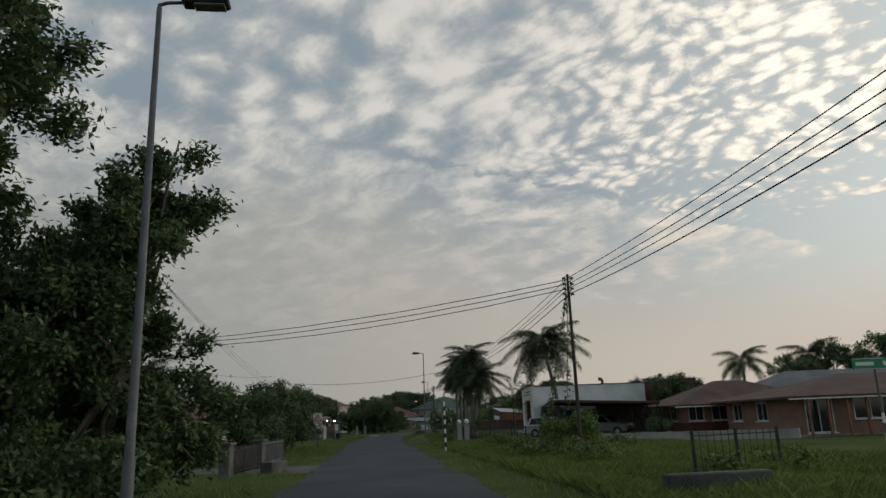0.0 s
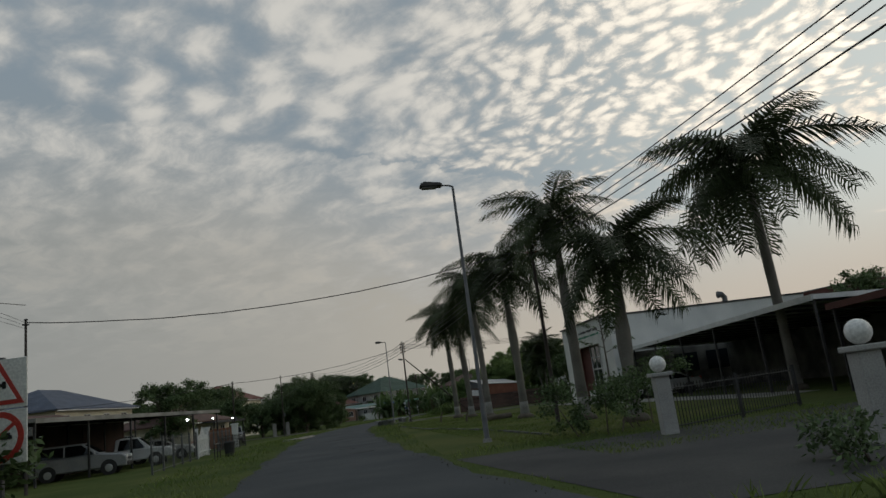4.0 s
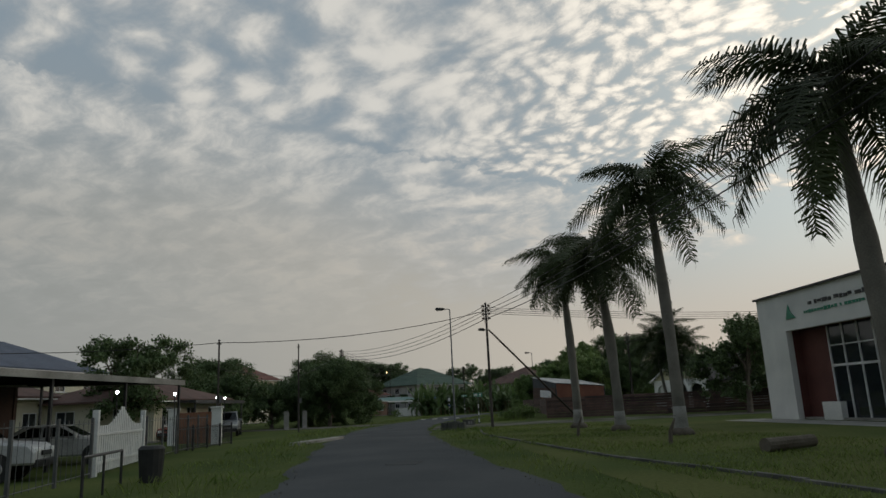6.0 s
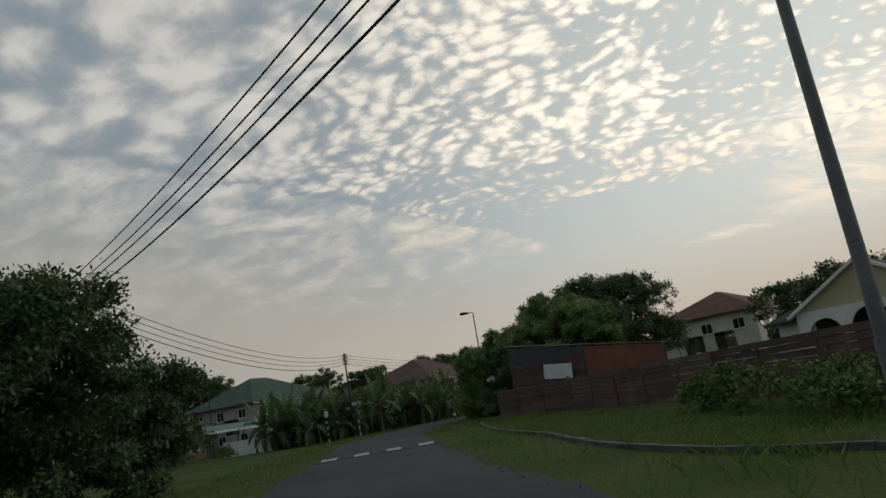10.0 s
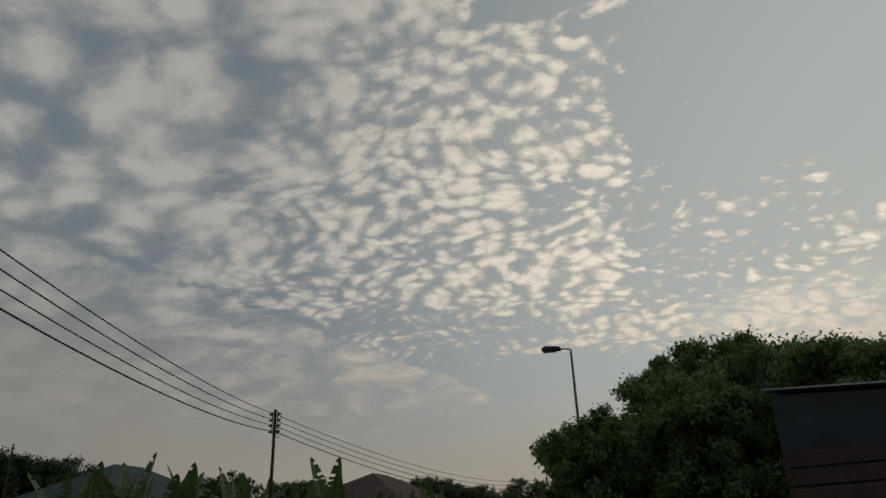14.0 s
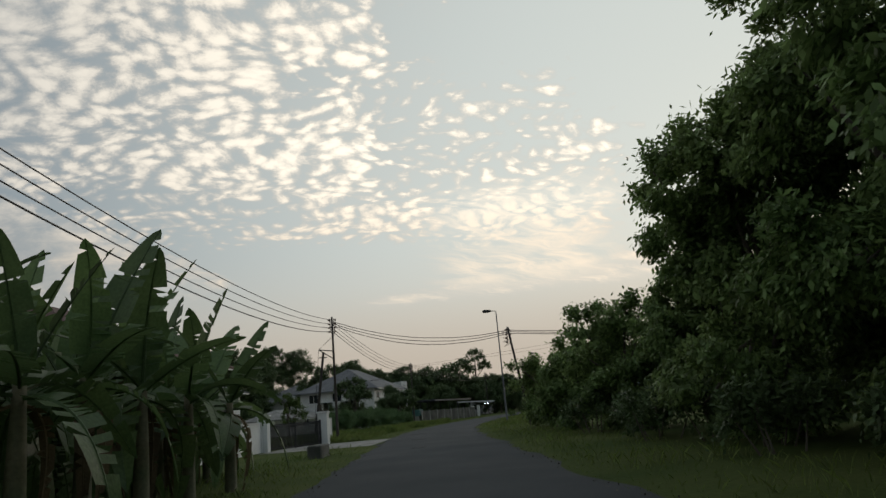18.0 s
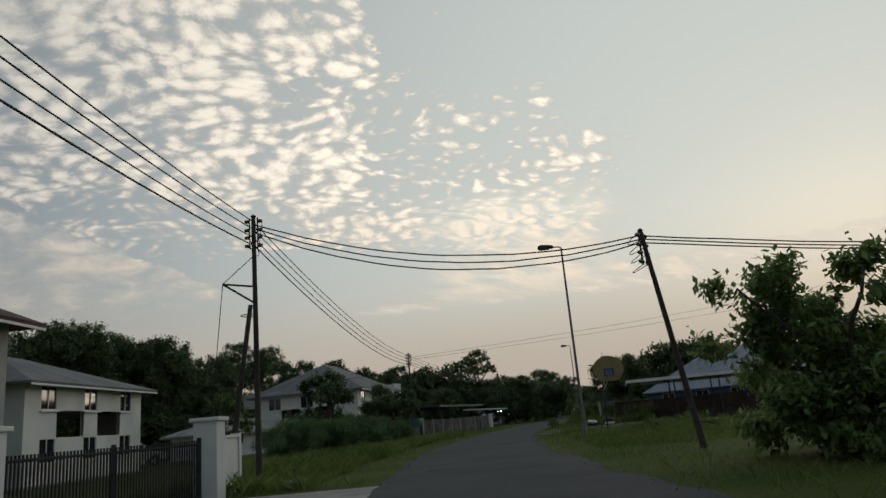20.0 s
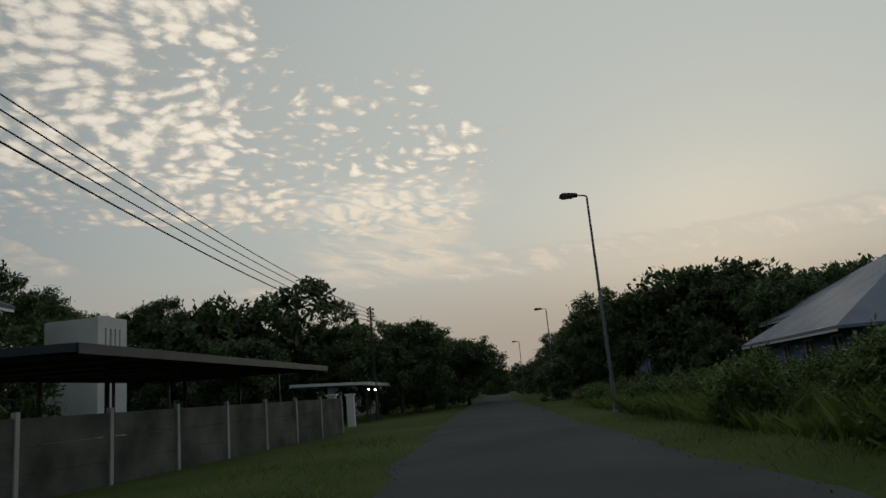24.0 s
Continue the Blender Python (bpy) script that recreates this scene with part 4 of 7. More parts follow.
_r = random.Random(8)
BLEAVES = [banana_leaf_mesh(_r, 2.1, 0.56, d, tn) for d, tn in ((0.12, 0.16), (0.35, 0.3), (0.7, 0.4), (0.95, 0.5), (1.15, 0.6), (0.6, 0.7))]
for _m in BLEAVES:
    _m.materials.append(BANANA)
_dead = banana_leaf_mesh(_r, 1.5, 0.3, 1.6, 0.6)
_dead.materials.append(BANANA_DRY)


def banana_plant(x, y, h, seed, n=7, lean=(0, 0), size=1.0):
    rng = random.Random(seed)
    p = thing("banana_plant", at(x, y), "banana plant with torn drooping leaves and a pale stem", "banana plant", "banana grove beside the road")
    sh = h * 0.5
    top = Vector((lean[0], lean[1], sh))
    part("stem", tube([(0, 0, -0.05), (lean[0] * 0.3, lean[1] * 0.3, sh * 0.5), top], [0.13, 0.11, 0.07], 9), STEM, p, smooth=True)
    for k in range(n):
        lift = 56 - 92 * (k / max(1, n - 1)) ** 0.9 + rng.uniform(-10, 10)
        ob = new("leaf", BLEAVES[min(5, int(k * 5 / n) + (rng.random() < 0.3))])
        ob.parent = p
        ob.matrix_basis = Matrix.Translation(top - Vector((0, 0, 0.03 * k))) @ Euler((radians(rng.uniform(-25, 25)), radians(-lift), radians(k * 137.5 + seed * 40 + rng.uniform(-20, 20)))).to_matrix().to_4x4() @ Matrix.Scale(size * h / 4.2 * rng.uniform(0.8, 1.12), 4)
    for k in range(2):
        ob = new("dry_leaf", _dead)
        ob.parent = p
        ob.matrix_basis = Matrix.Translation(top - Vector((0, 0, 0.25))) @ Euler((0, radians(25), radians(rng.uniform(0, 360)))).to_matrix().to_4x4() @ Matrix.Scale(0.8 * size, 4)
    return p


PALMS = [(11.2, 77.0, 9.4, 1.50, (-1.6, -2.4)), (1.9, 71.0, 5.7, 1.06, (0.5, 0.8)), (1.85, 76.4, 8.4, 0.94, (-0.1, -0.2)), (1.6, 86.8, 8.3, 1.15, (-0.1, 0.2)),
         (1.45, 98.2, 9.5, 1.08, (-0.2, 0)), (0.95, 103.8, 8.0, 1.16, (-0.3, 0.1)), (0.45, 109.2, 8.6, 0.98, (-0.2, 0.2))]
for k, (x, y, h, s, ln) in enumerate(PALMS):
    royal_palm(x, y, h, s, ln, k + 3, 21, 1.15 if k % 2 else 1.0)

# ---- buildings ----
def wall_panel(length, height, thick, holes):
    """An upright wall along +x from 0, standing on z = 0, with holes (x0, z0, x1, z1) cut through."""
    xs = sorted({0, length, *(h[0] for h in holes), *(h[2] for h in holes)})
    zs = sorted({0, height, *(h[1] for h in holes), *(h[3] for h in holes)})
    bm = bmesh.new()
    for x0, x1 in zip(xs, xs[1:]):
        for z0, z1 in zip(zs, zs[1:]):
            cx, cz = (x0 + x1) / 2, (z0 + z1) / 2
            if not any(h[0] < cx < h[2] and h[1] < cz < h[3] for h in holes):
                box(bm, cx, thick / 2, cz, x1 - x0, thick, z1 - z0)
    bmesh.ops.remove_doubles(bm, verts=bm.verts, dist=0.0005)
    inner = [f for f in bm.faces if all(len(e.link_faces) > 2 for e in f.edges)]
    bmesh.ops.delete(bm, geom=inner, context="FACES_ONLY")
    return bm


def put(bm, m):
    bmesh.ops.transform(bm, matrix=m, verts=bm.verts)
    return bm


def window_in(parent, m, x0, z0, x1, z1, frame_mt, bars=2, door=False):
    """Frame, mullions and a pane in a wall's hole; m takes the wall's space to the house's."""
    w, h = x1 - x0, z1 - z0
    cx, cz, f = (x0 + x1) / 2, (z0 + z1) / 2, 0.06
    rows = [(cx, 0.06, z1 - f / 2, w, 0.1, f), (x0 + f / 2, 0.06, cz, f, 0.1, h - 2 * f), (x1 - f / 2, 0.06, cz, f, 0.1, h - 2 * f)]
    if not door:
        rows.append((cx, 0.06, z0 + f / 2, w, 0.1, f))
    for k in range(1, bars):
        rows.append((x0 + w * k / bars, 0.06, cz, 0.045, 0.06, h - 2 * f))
    fr = part("door" if door else "window", put(boxes(*rows), m), frame_mt, parent)
    part("door_panel" if door else "pane", put(boxes((cx, 0.075, cz, w - f, 0.02, h - f)), m), BROWN_WOOD if door else GLASS, fr)
    if not door:
        part("sill", put(boxes((cx, -0.05, z0 - 0.04, w + 0.2, 0.16, 0.06)), m), frame_mt, fr)


def hip_roof(L, W, z, rise, over, ridge=None, thick=0.12, gable=False):
    """A roof over a plan L by W centred on 0 that rises from z; the ridge runs along x."""
    a, b = L / 2 + over, W / 2 + over
    rl = (L / 2 + over) if gable else (max(0.05, (L - W) / 2) if ridge is None else ridge)
    drop = rise * over / (W / 2)
    z0, z1 = z - drop, z + rise
    bm = bmesh.new()
    low = [bm.verts.new(v) for v in ((-a, -b, z0), (a, -b, z0), (a, b, z0), (-a, b, z0))]
    top = [bm.verts.new(v) for v in ((-rl, 0, z1), (rl, 0, z1))]
    und = [bm.verts.new((v.co.x, v.co.y, v.co.z - thick)) for v in low]
    ut = [bm.verts.new((v.co.x, v.co.y, v.co.z - thick)) for v in top]
    for f in ((low[0], low[1], top[1], top[0]), (low[2], low[3], top[0], top[1]), (low[1], low[2], top[1]), (low[3], low[0], top[0])):
        if not (gable and len(f) == 3):
            bm.faces.new(f)
    for f in ((und[1], und[0], ut[0], ut[1]), (und[3], und[2], ut[1], ut[0]), (und[2], und[1], ut[1]), (und[0], und[3], ut[0])):
        if not (gable and len(f) == 3):
            bm.faces.new(f)
    for i in range(4):
        j = (i + 1) % 4
        if gable and i in (1, 3):
            t, u = (top[1], ut[1]) if i == 1 else (top[0], ut[0])
            bm.faces.new((low[i], und[i], u, t)), bm.faces.new((low[j], t, u, und[j]))
        else:
            bm.faces.new((low[i], und[i], und[j], low[j]))
    bmesh.ops.recalc_face_normals(bm, faces=bm.faces)
    return bm


def house(x, y, turn, L, W, h, rise, wall_mt, roof_mt, label, over=0.7, gable=False, holes=None, frame_mt=None, storeys=1, name="house", ridge=None):
    """Four walls with openings, floor slab, ceiling, roof with eaves. holes: per side s, e, n, w lists of (x0, z0, x1, z1[, 'd'])."""
    H = thing(name, at(x, y, 0, turn), label, "house")
    holes, fm, T = holes or {}, frame_mt or WHITE_METAL, 0.18
    sides = {"s": (L, at(-L / 2, -W / 2)), "n": (L, at(L / 2, W / 2, 0, 180)), "e": (W - 2 * T, at(L / 2, -W / 2 + T, 0, 90)), "w": (W - 2 * T, at(-L / 2, W / 2 - T, 0, -90))}
    for s, (ln, m) in sides.items():
        hs = holes.get(s)
        if hs is None:
            n = max(1, int(ln / 3.2))
            hs = []
            for st in range(storeys):
                z = st * h / storeys
                hs += [(ln * (k + 0.5) / n - 0.65, z + 1.0, ln * (k + 0.5) / n + 0.65, z + 2.15) for k in range(n)]
        part("wall", put(wall_panel(ln, h, T, [q[:4] for q in hs]), m), wall_mt, H)
        for q in hs:
            window_in(H, m, *q[:4], fm, door=len(q) > 4)
    part("floor_slab", boxes((0, 0, 0.04, L + 0.3, W + 0.3, 0.12)), CONCRETE, H)
    part("ceiling", boxes((0, 0, h - 0.08, L - 2 * T - 0.02, W - 2 * T - 0.02, 0.06)), SHADOW_IN, H)
    if gable:
        for sx in (-1, 1):
            bm = bmesh.new()
            t = T / 2
            prof = [(-W / 2, h), (W / 2, h), (0, h + rise - 0.08)]
            g = prism(prof, -t, t)
            part("gable_wall", put(g, Matrix.Translation((sx * (L / 2 - t), 0, 0)) @ Euler((0, 0, radians(90))).to_matrix().to_4x4()), wall_mt, H)
    part("roof", hip_roof(L, W, h + 0.1, rise, over, ridge, gable=gable), roof_mt, H)
    e = L / 2 + over
    b = W / 2 + over
    zz = h + 0.1 - rise * over / (W / 2) - 0.10
    part("fascia", boxes((0, -b + 0.02, zz, 2 * e - 0.06, 0.03, 0.2), (0, b - 0.02, zz, 2 * e - 0.06, 0.03, 0.2)), fm, H)
    return H


def carport(x, y, turn, L, W, h, roof_mt, label, slope=0.05, posts=4, name="carport", trim=None, inset=0.15):
    """A thin roof sheet with a fascia on steel posts."""
    c = thing(name, at(x, y, 0, turn), label, "carport")
    tilt = Euler((math.atan(slope), 0, 0)).to_matrix().to_4x4()
    part("roof_sheet", boxes((0, 0, h, L, W, 0.05, 0, tilt)), roof_mt, c)
    part("fascia", boxes((0, -W / 2, h - 0.08 - slope * W / 2, L, 0.04, 0.22), (0, W / 2, h - 0.08 + slope * W / 2, L, 0.04, 0.22), (-L / 2, 0, h - 0.06, 0.04, W - 0.05, 0.18, 0, tilt), (L / 2, 0, h - 0.06, 0.04, W - 0.05, 0.18, 0, tilt)), trim or WHITE_METAL, c)
    for k in range(posts):
        px = -L / 2 + 0.2 + (L - 0.4) * k / (posts - 1)
        for py in (-W / 2 + inset, W / 2 - 0.15):
            part("post", boxes((px, py, h / 2 - 0.05 + slope * py / 2, 0.09, 0.09, h - 0.1 + slope * py)), DARK_METAL, c)
    for k in range(int(L / 2)):
        part("rafter", boxes((-L / 2 + 1 + 2 * k, 0, h - 0.09, 0.06, W - 0.1, 0.1, 0, tilt)), DARK_METAL, c)
    return c


# ---- zinc fence ----
def sheet_fence(name, pts, h, mt, label, planks=8):
    """Level corrugated strips nailed to posts, each a little uneven."""
    f = thing(name, at(*pts[0]), label, "fence")
    rng = random.Random(4)
    o = Vector((*pts[0], 0))
    for (x0, y0), (x1, y1) in zip(pts, pts[1:]):
        a, b = Vector((x0, y0, 0)) - o, Vector((x1, y1, 0)) - o
        n = max(1, round((b - a).length / 3.0))
        deg = math.degrees(math.atan2((b - a).y, (b - a).x))
        for k in range(n):
            c, step = a.lerp(b, (k + 0.5) / n), (b - a).length / n
            for r in range(planks):
                hh = h / planks
                part("sheet", boxes((c.x, c.y, hh * (r + 0.5) + 0.03, step + 0.04, 0.025, hh * 0.93, deg + rng.uniform(-0.6, 0.6), Euler((radians(rng.uniform(5, 12)), radians(rng.uniform(-0.5, 0.5)), 0)).to_matrix().to_4x4())), mt, f)
            p = a.lerp(b, k / n)
            part("post", boxes((p.x, p.y, h / 2, 0.07, 0.07, h - 0.1, deg)), ZINC_RED, f)
    return f




# ---- small builders ----
def pillar(x, y, w, h, mt, label, cap=True, globe=False, turn=0.0, name="gate_pillar", group="gate pillars"):
    p = thing(name, at(x, y, 0, turn), label, "pillar", group)
    part("shaft", boxes((0, 0, h / 2 - 0.05, w, w, h + 0.1)), mt, p, bevel=0.015)
    if cap:
        part("cap", boxes((0, 0, h + 0.04, w + 0.14, w + 0.14, 0.09)), mt, p, bevel=0.015)
    if globe:
        part("globe", ball(bmesh.new(), (0, 0, h + 0.28), 0.19, 3), GLOBE, p, "white opal globe lamp, unlit", smooth=True)
    return p


def bar_fence(name, pts, h, label, mt, step=0.14, post=2.4, r=0.012, post_mt=None, mid=True):
    """Upright bars between posts with two rails."""
    f = thing(name, at(*pts[0]), label, "fence")
    o = Vector((*pts[0], 0))
    for (x0, y0), (x1, y1) in zip(pts, pts[1:]):
        a, b = Vector((x0, y0, 0)) - o, Vector((x1, y1, 0)) - o
        n = max(1, round((b - a).length / post))
        for k in range(n + 1):
            p = a.lerp(b, k / n)
            part("post", boxes((p.x, p.y, h / 2, 0.07, 0.07, h + 0.1)), post_mt or mt, f)
        for k in range(n):
            p, q = a.lerp(b, k / n), a.lerp(b, (k + 1) / n)
            for z in (0.12, h - 0.1):
                bm = bmesh.new()
                rod(bm, p + Vector((0, 0, z)), q + Vector((0, 0, z)), r * 1.5, seg=5)
                part("rail", bm, mt, f)
            m = int((q - p).length / step)
            for i in range(1, m):
                s = p.lerp(q, i / m)
                bm = bmesh.new()
                rod(bm, s + Vector((0, 0, 0.05)), s + Vector((0, 0, h - (0.0 if mid else 0.1))), r, seg=4)
                part("bar", bm, mt, f)
    return f


def slab_fence(name, pts, h, label, mt, post_mt, step=2.4):
    """Concrete panels slotted between posts."""
    f = thing(name, at(*pts[0]), label, "fence")
    o = Vector((*pts[0], 0))
    rng = random.Random(9)
    for (x0, y0), (x1, y1) in zip(pts, pts[1:]):
        a, b = Vector((x0, y0, 0)) - o, Vector((x1, y1, 0)) - o
        n = max(1, round((b - a).length / step))
        deg = math.degrees(math.atan2((b - a).y, (b - a).x))
        for k in range(n):
            c, ln = a.lerp(b, (k + 0.5) / n), (b - a).length / n
            for r in range(3):
                part("slab", boxes((c.x, c.y, h * (r + 0.5) / 3, ln - 0.13, 0.05, h / 3 - 0.012, deg + rng.uniform(-0.4, 0.4))), mt, f)
        for k in range(n + 1):
            p = a.lerp(b, k / n)
            part("post", boxes((p.x, p.y, h / 2 + 0.03, 0.12, 0.12, h + 0.16, deg)), post_mt, f, bevel=0.01)
    return f


def solid_wall(name, pts, h, mt, label, post=3.0, thick=0.15):
    f = thing(name, at(*pts[0]), label, "wall")
    o = Vector((*pts[0], 0))
    for (x0, y0), (x1, y1) in zip(pts, pts[1:]):
        a, b = Vector((x0, y0, 0)) - o, Vector((x1, y1, 0)) - o
        n = max(1, round((b - a).length / post))
        deg = math.degrees(math.atan2((b - a).y, (b - a).x))
        for k in range(n):
            c, ln = a.lerp(b, (k + 0.5) / n), (b - a).length / n
            part("panel", boxes((c.x, c.y, h / 2 - 0.05, ln - 0.2, thick, h + 0.1, deg)), mt, f)
            part("coping", boxes((c.x, c.y, h + 0.03, ln - 0.2, thick + 0.08, 0.06, deg)), mt, f)
        for k in range(n + 1):
            p = a.lerp(b, k / n)
            part("pier", boxes((p.x, p.y, h / 2, 0.2, 0.24, h + 0.2, deg)), mt, f, bevel=0.012)
    return f


def kerb(name, pts, w, h, label, mt=None):
    """A run of concrete edging stones."""
    f = thing(name, at(*pts[0]), label, "kerb")
    o = Vector((*pts[0], 0))
    rng = random.Random(3)
    line = spline(pts, 1.2)
    for a, b in zip(line, line[1:]):
        c, d = (a + b) / 2 - o, b - a
        part("stone", boxes((c.x, c.y, h / 2 - 0.06 + rng.uniform(-0.012, 0.012), d.length - 0.015, w, h + 0.12, math.degrees(math.atan2(d.y, d.x)))), mt or CONCRETE, f)
    return f


def car(x, y, turn, kind, paint, label, name="car"):
    c = thing(name, at(x, y, 0, turn), label, "car")
    S = {"suv": (4.6, 1.82, [(-2.26, .34), (-2.30, .78), (-2.2, 1.06), (1.02, 1.10), (2.05, .98), (2.28, .80), (2.30, .34)], [(-2.18, 1.05), (-1.98, 1.62), (-1.6, 1.72), (.15, 1.70), (1.05, 1.08)]),
         "sedan": (4.4, 1.70, [(-2.18, .30), (-2.2, .70), (-2.1, .92), (-1.3, .96), (1.0, .94), (2.0, .80), (2.18, .62), (2.2, .30)], [(-1.55, .93), (-0.95, 1.36), (-.3, 1.42), (.25, 1.38), (1.05, .92)]),
         "pickup": (5.0, 1.78, [(-2.48, .42), (-2.5, 1.0), (-.65, 1.02), (1.25, 1.06), (2.3, .95), (2.48, .75), (2.48, .42)], [(-.66, 1.0), (-.55, 1.66), (-.2, 1.72), (.6, 1.70), (1.3, 1.04)])}
    L, W, low, cab = S[kind]
    part("body", prism(low, -W / 2, W / 2), paint, c, bevel=0.06)
    bm = prism(cab, -W / 2 + 0.05, W / 2 - 0.05)
    zt = max(z for _, z in cab)
    for v in bm.verts:
        v.co.y *= 1 - 0.16 * (v.co.z - cab[0][1]) / (zt - cab[0][1])
    part("cabin", bm, paint, c, bevel=0.04)
    z0, z1 = cab[0][1] + 0.06, zt - 0.10
    xs = (cab[0][0] + 0.22, cab[-1][0] - 0.28)
    top = (cab[1][0] + 0.22, cab[-2][0] - 0.02)
    mid = (xs[0] + xs[1]) / 2 - 0.05
    for sy in (-1, 1):
        for (a, b, d, e) in ((xs[0], mid - .04, top[0], mid - .04), (mid + .04, xs[1], mid + .04, top[1])):
            bm = bmesh.new()
            ys = [sy * ((W / 2 - 0.05) * (1 - 0.16 * (z - cab[0][1]) / (zt - cab[0][1])) + 0.012) for z in (z0, z1)]
            q = [(a, ys[0], z0), (b, ys[0], z0), (e, ys[1], z1), (d, ys[1], z1)]
            f = bm.faces.new([bm.verts.new(v) for v in q])
            bmesh.ops.solidify(bm, geom=[f], thickness=0.02)
            part("side_window", bm, CAR_GLASS, c)
    for (xa, za), (xb, zb), sg, nm in ((cab[-1], cab[-2], 1, "windscreen"), (cab[0], cab[1], -1, "rear_window")):
        bm = bmesh.new()
        u, v = 0.12, 0.88
        pa, pb = (xa + (xb - xa) * u, za + (zb - za) * u), (xa + (xb - xa) * v, za + (zb - za) * v)
        q = [(pa[0] + sg * .015, -W * .42, pa[1] + .01), (pa[0] + sg * .015, W * .42, pa[1] + .01), (pb[0] + sg * .015, W * .36, pb[1] + .01), (pb[0] + sg * .015, -W * .36, pb[1] + .01)]
        f = bm.faces.new([bm.verts.new(v) for v in q])
        bmesh.ops.solidify(bm, geom=[f], thickness=0.02)
        part(nm, bm, CAR_GLASS, c)
    r = 0.34 if kind != "sedan" else 0.30
    for sx in (-L * 0.30, L * 0.31):
        for sy in (-1, 1):
            y0 = sy * (W / 2 - 0.09)
            w = part("wheel", rods(((sx, y0 - 0.1, r), (sx, y0 + 0.1, r), r), seg=20), RUBBER, c, "black tyre", bevel=0.02)
            part("rim", rods(((sx, y0 + sy * 0.085, r), (sx, y0 + sy * 0.112, r), r * 0.64, r * 0.5), seg=12), RIM, w)
            part("wheel_arch", rods(((sx, y0 - 0.06, r + 0.03), (sx, y0 + sy * 0.096, r + 0.03), r + 0.055), seg=20), BLACK_PAINT, c)
    for sy in (-1, 1):
        part("headlight", boxes((L / 2 - 0.06, sy * W * 0.36, low[-2][1] + 0.02, 0.12, 0.32, 0.15)), GLOBE, c, "clear headlight", bevel=0.02)
        part("tail_light", boxes((-L / 2 + 0.05, sy * W * 0.42, 0.82, 0.10, 0.14, 0.3)), SIGN_RED, c, "red tail light", bevel=0.015)
        part("mirror", boxes((cab[-1][0] - 0.28, sy * (W / 2 + 0.08), cab[-1][1] + 0.08, 0.1, 0.2, 0.14)), paint, c, bevel=0.02)
    part("bumper", boxes((L / 2 - 0.02, 0, 0.45, 0.12, W * 0.94, 0.2)), BLACK_PAINT, c, bevel=0.02)
    part("grille", boxes((L / 2 + 0.0, 0, 0.70, 0.05, W * 0.45, 0.12)), BLACK_PAINT, c)
    part("number_plate", boxes((L / 2 + 0.045, 0, 0.46, 0.02, 0.46, 0.11)), BLACK_PAINT, c)
    return c


def street_sign(x, y, turn, h, w, label):
    s = thing("street_sign", at(x, y, 0, turn), label, "street sign", "street name signs")
    part("post", rods(((0, 0, -0.1), (0, 0, h), 0.035)), STEEL, s)
    for k in range(3):
        part("white_band", rods(((0, 0, 0.15 + 0.5 * k), (0, 0, 0.4 + 0.5 * k), 0.038)), SIGN_WHITE, s)
    b = part("board", boxes((0, 0, h + 0.13, w, 0.03, 0.28)), SIGN_GREEN, s, "green board", bevel=0.008)
    part("lettering", boxes((-w * 0.22, -0.019, h + 0.13, w * 0.42, 0.006, 0.09)), SIGN_WHITE, b)
    part("lettering", boxes((w * 0.3, -0.019, h + 0.13, w * 0.18, 0.006, 0.11)), SIGN_WHITE, b)
    part("rim", boxes((0, -0.018, h + 0.26, w - 0.02, 0.005, 0.012), (0, -0.018, h, w - 0.02, 0.005, 0.012)), SIGN_WHITE, b)
    return s


def bulb(x, y, z, mt=None, label="small lit bulb on a thin pole"):
    b = thing("lit_lamp", at(x, y, z), label, "lamp")
    part("bulb", ball(bmesh.new(), (0, 0, 0), 0.06), mt or BULB_COOL, b, smooth=True)
    part("pole", rods(((0, 0, -z - 0.05), (0, 0, -0.07), 0.025)), DARK_METAL, b)
    return b


# ---- start, west side ----
pillar(-8.0, 25.3, 0.38, 1.08, DARK_CONCRETE, "grey rendered gate pillar with a pale edge", turn=-6)
pillar(-8.2, 30.3, 0.38, 1.08, DARK_CONCRETE, "grey rendered gate pillar with a pale edge", turn=-6)
bar_fence("iron_gate", [(-8.05, 25.7), (-8.15, 29.9)], 1.0, "closed dark iron gate between grey pillars", DARK_METAL, step=0.09, post=2.1, r=0.02)
bar_fence("slat_fence", [(-8.3, 30.8), (-8.9, 37.4)], 1.05, "grey upright slats above a low wall", STEEL, step=0.3, post=2.2, r=0.03)
solid_wall("garden_wall", [(-8.5, 30.8), (-9.1, 37.4)], 0.5, GREY_WALL, "low grey garden wall under a slat fence", post=3.4)
bm = boxes((0, 0, 0.18, 1.7, 0.45, 0.42))
tagged(link("culvert_parapet", bm, MOTTLED_DARK, bevel=0.03), "mouldy dark concrete culvert parapet beside the drive", "parapet").matrix_world = at(-6.9, 27.6, 0, 84)
house(-22.2, 37.0, 84, 11, 8, 2.7, 1.9, WHITE_WALL, ROOF_NAVY, "white bungalow with a navy tiled roof", holes={"s": [(2, 1, 3.5, 2.1)], "n": [(1, 1, 2.6, 2.1), (5, 0, 6, 2.1, "d"), (7.2, 1, 9, 2.1)]})
carport(-16.6, 33.6, 84, 6, 5, 2.75, ROOF_NAVY, "small navy-roofed car porch", posts=3, slope=0.08, trim=CABIN_DARK)
car(-15.2, 33.9, -84, "sedan", CAR_SILVER, "silver sedan parked in a car porch")
house(-31, 72, 80, 14, 10, 4.9, 1.7, CREAM_WALL, ROOF_GREY, "cream two-storey house with a grey hip roof", storeys=2)
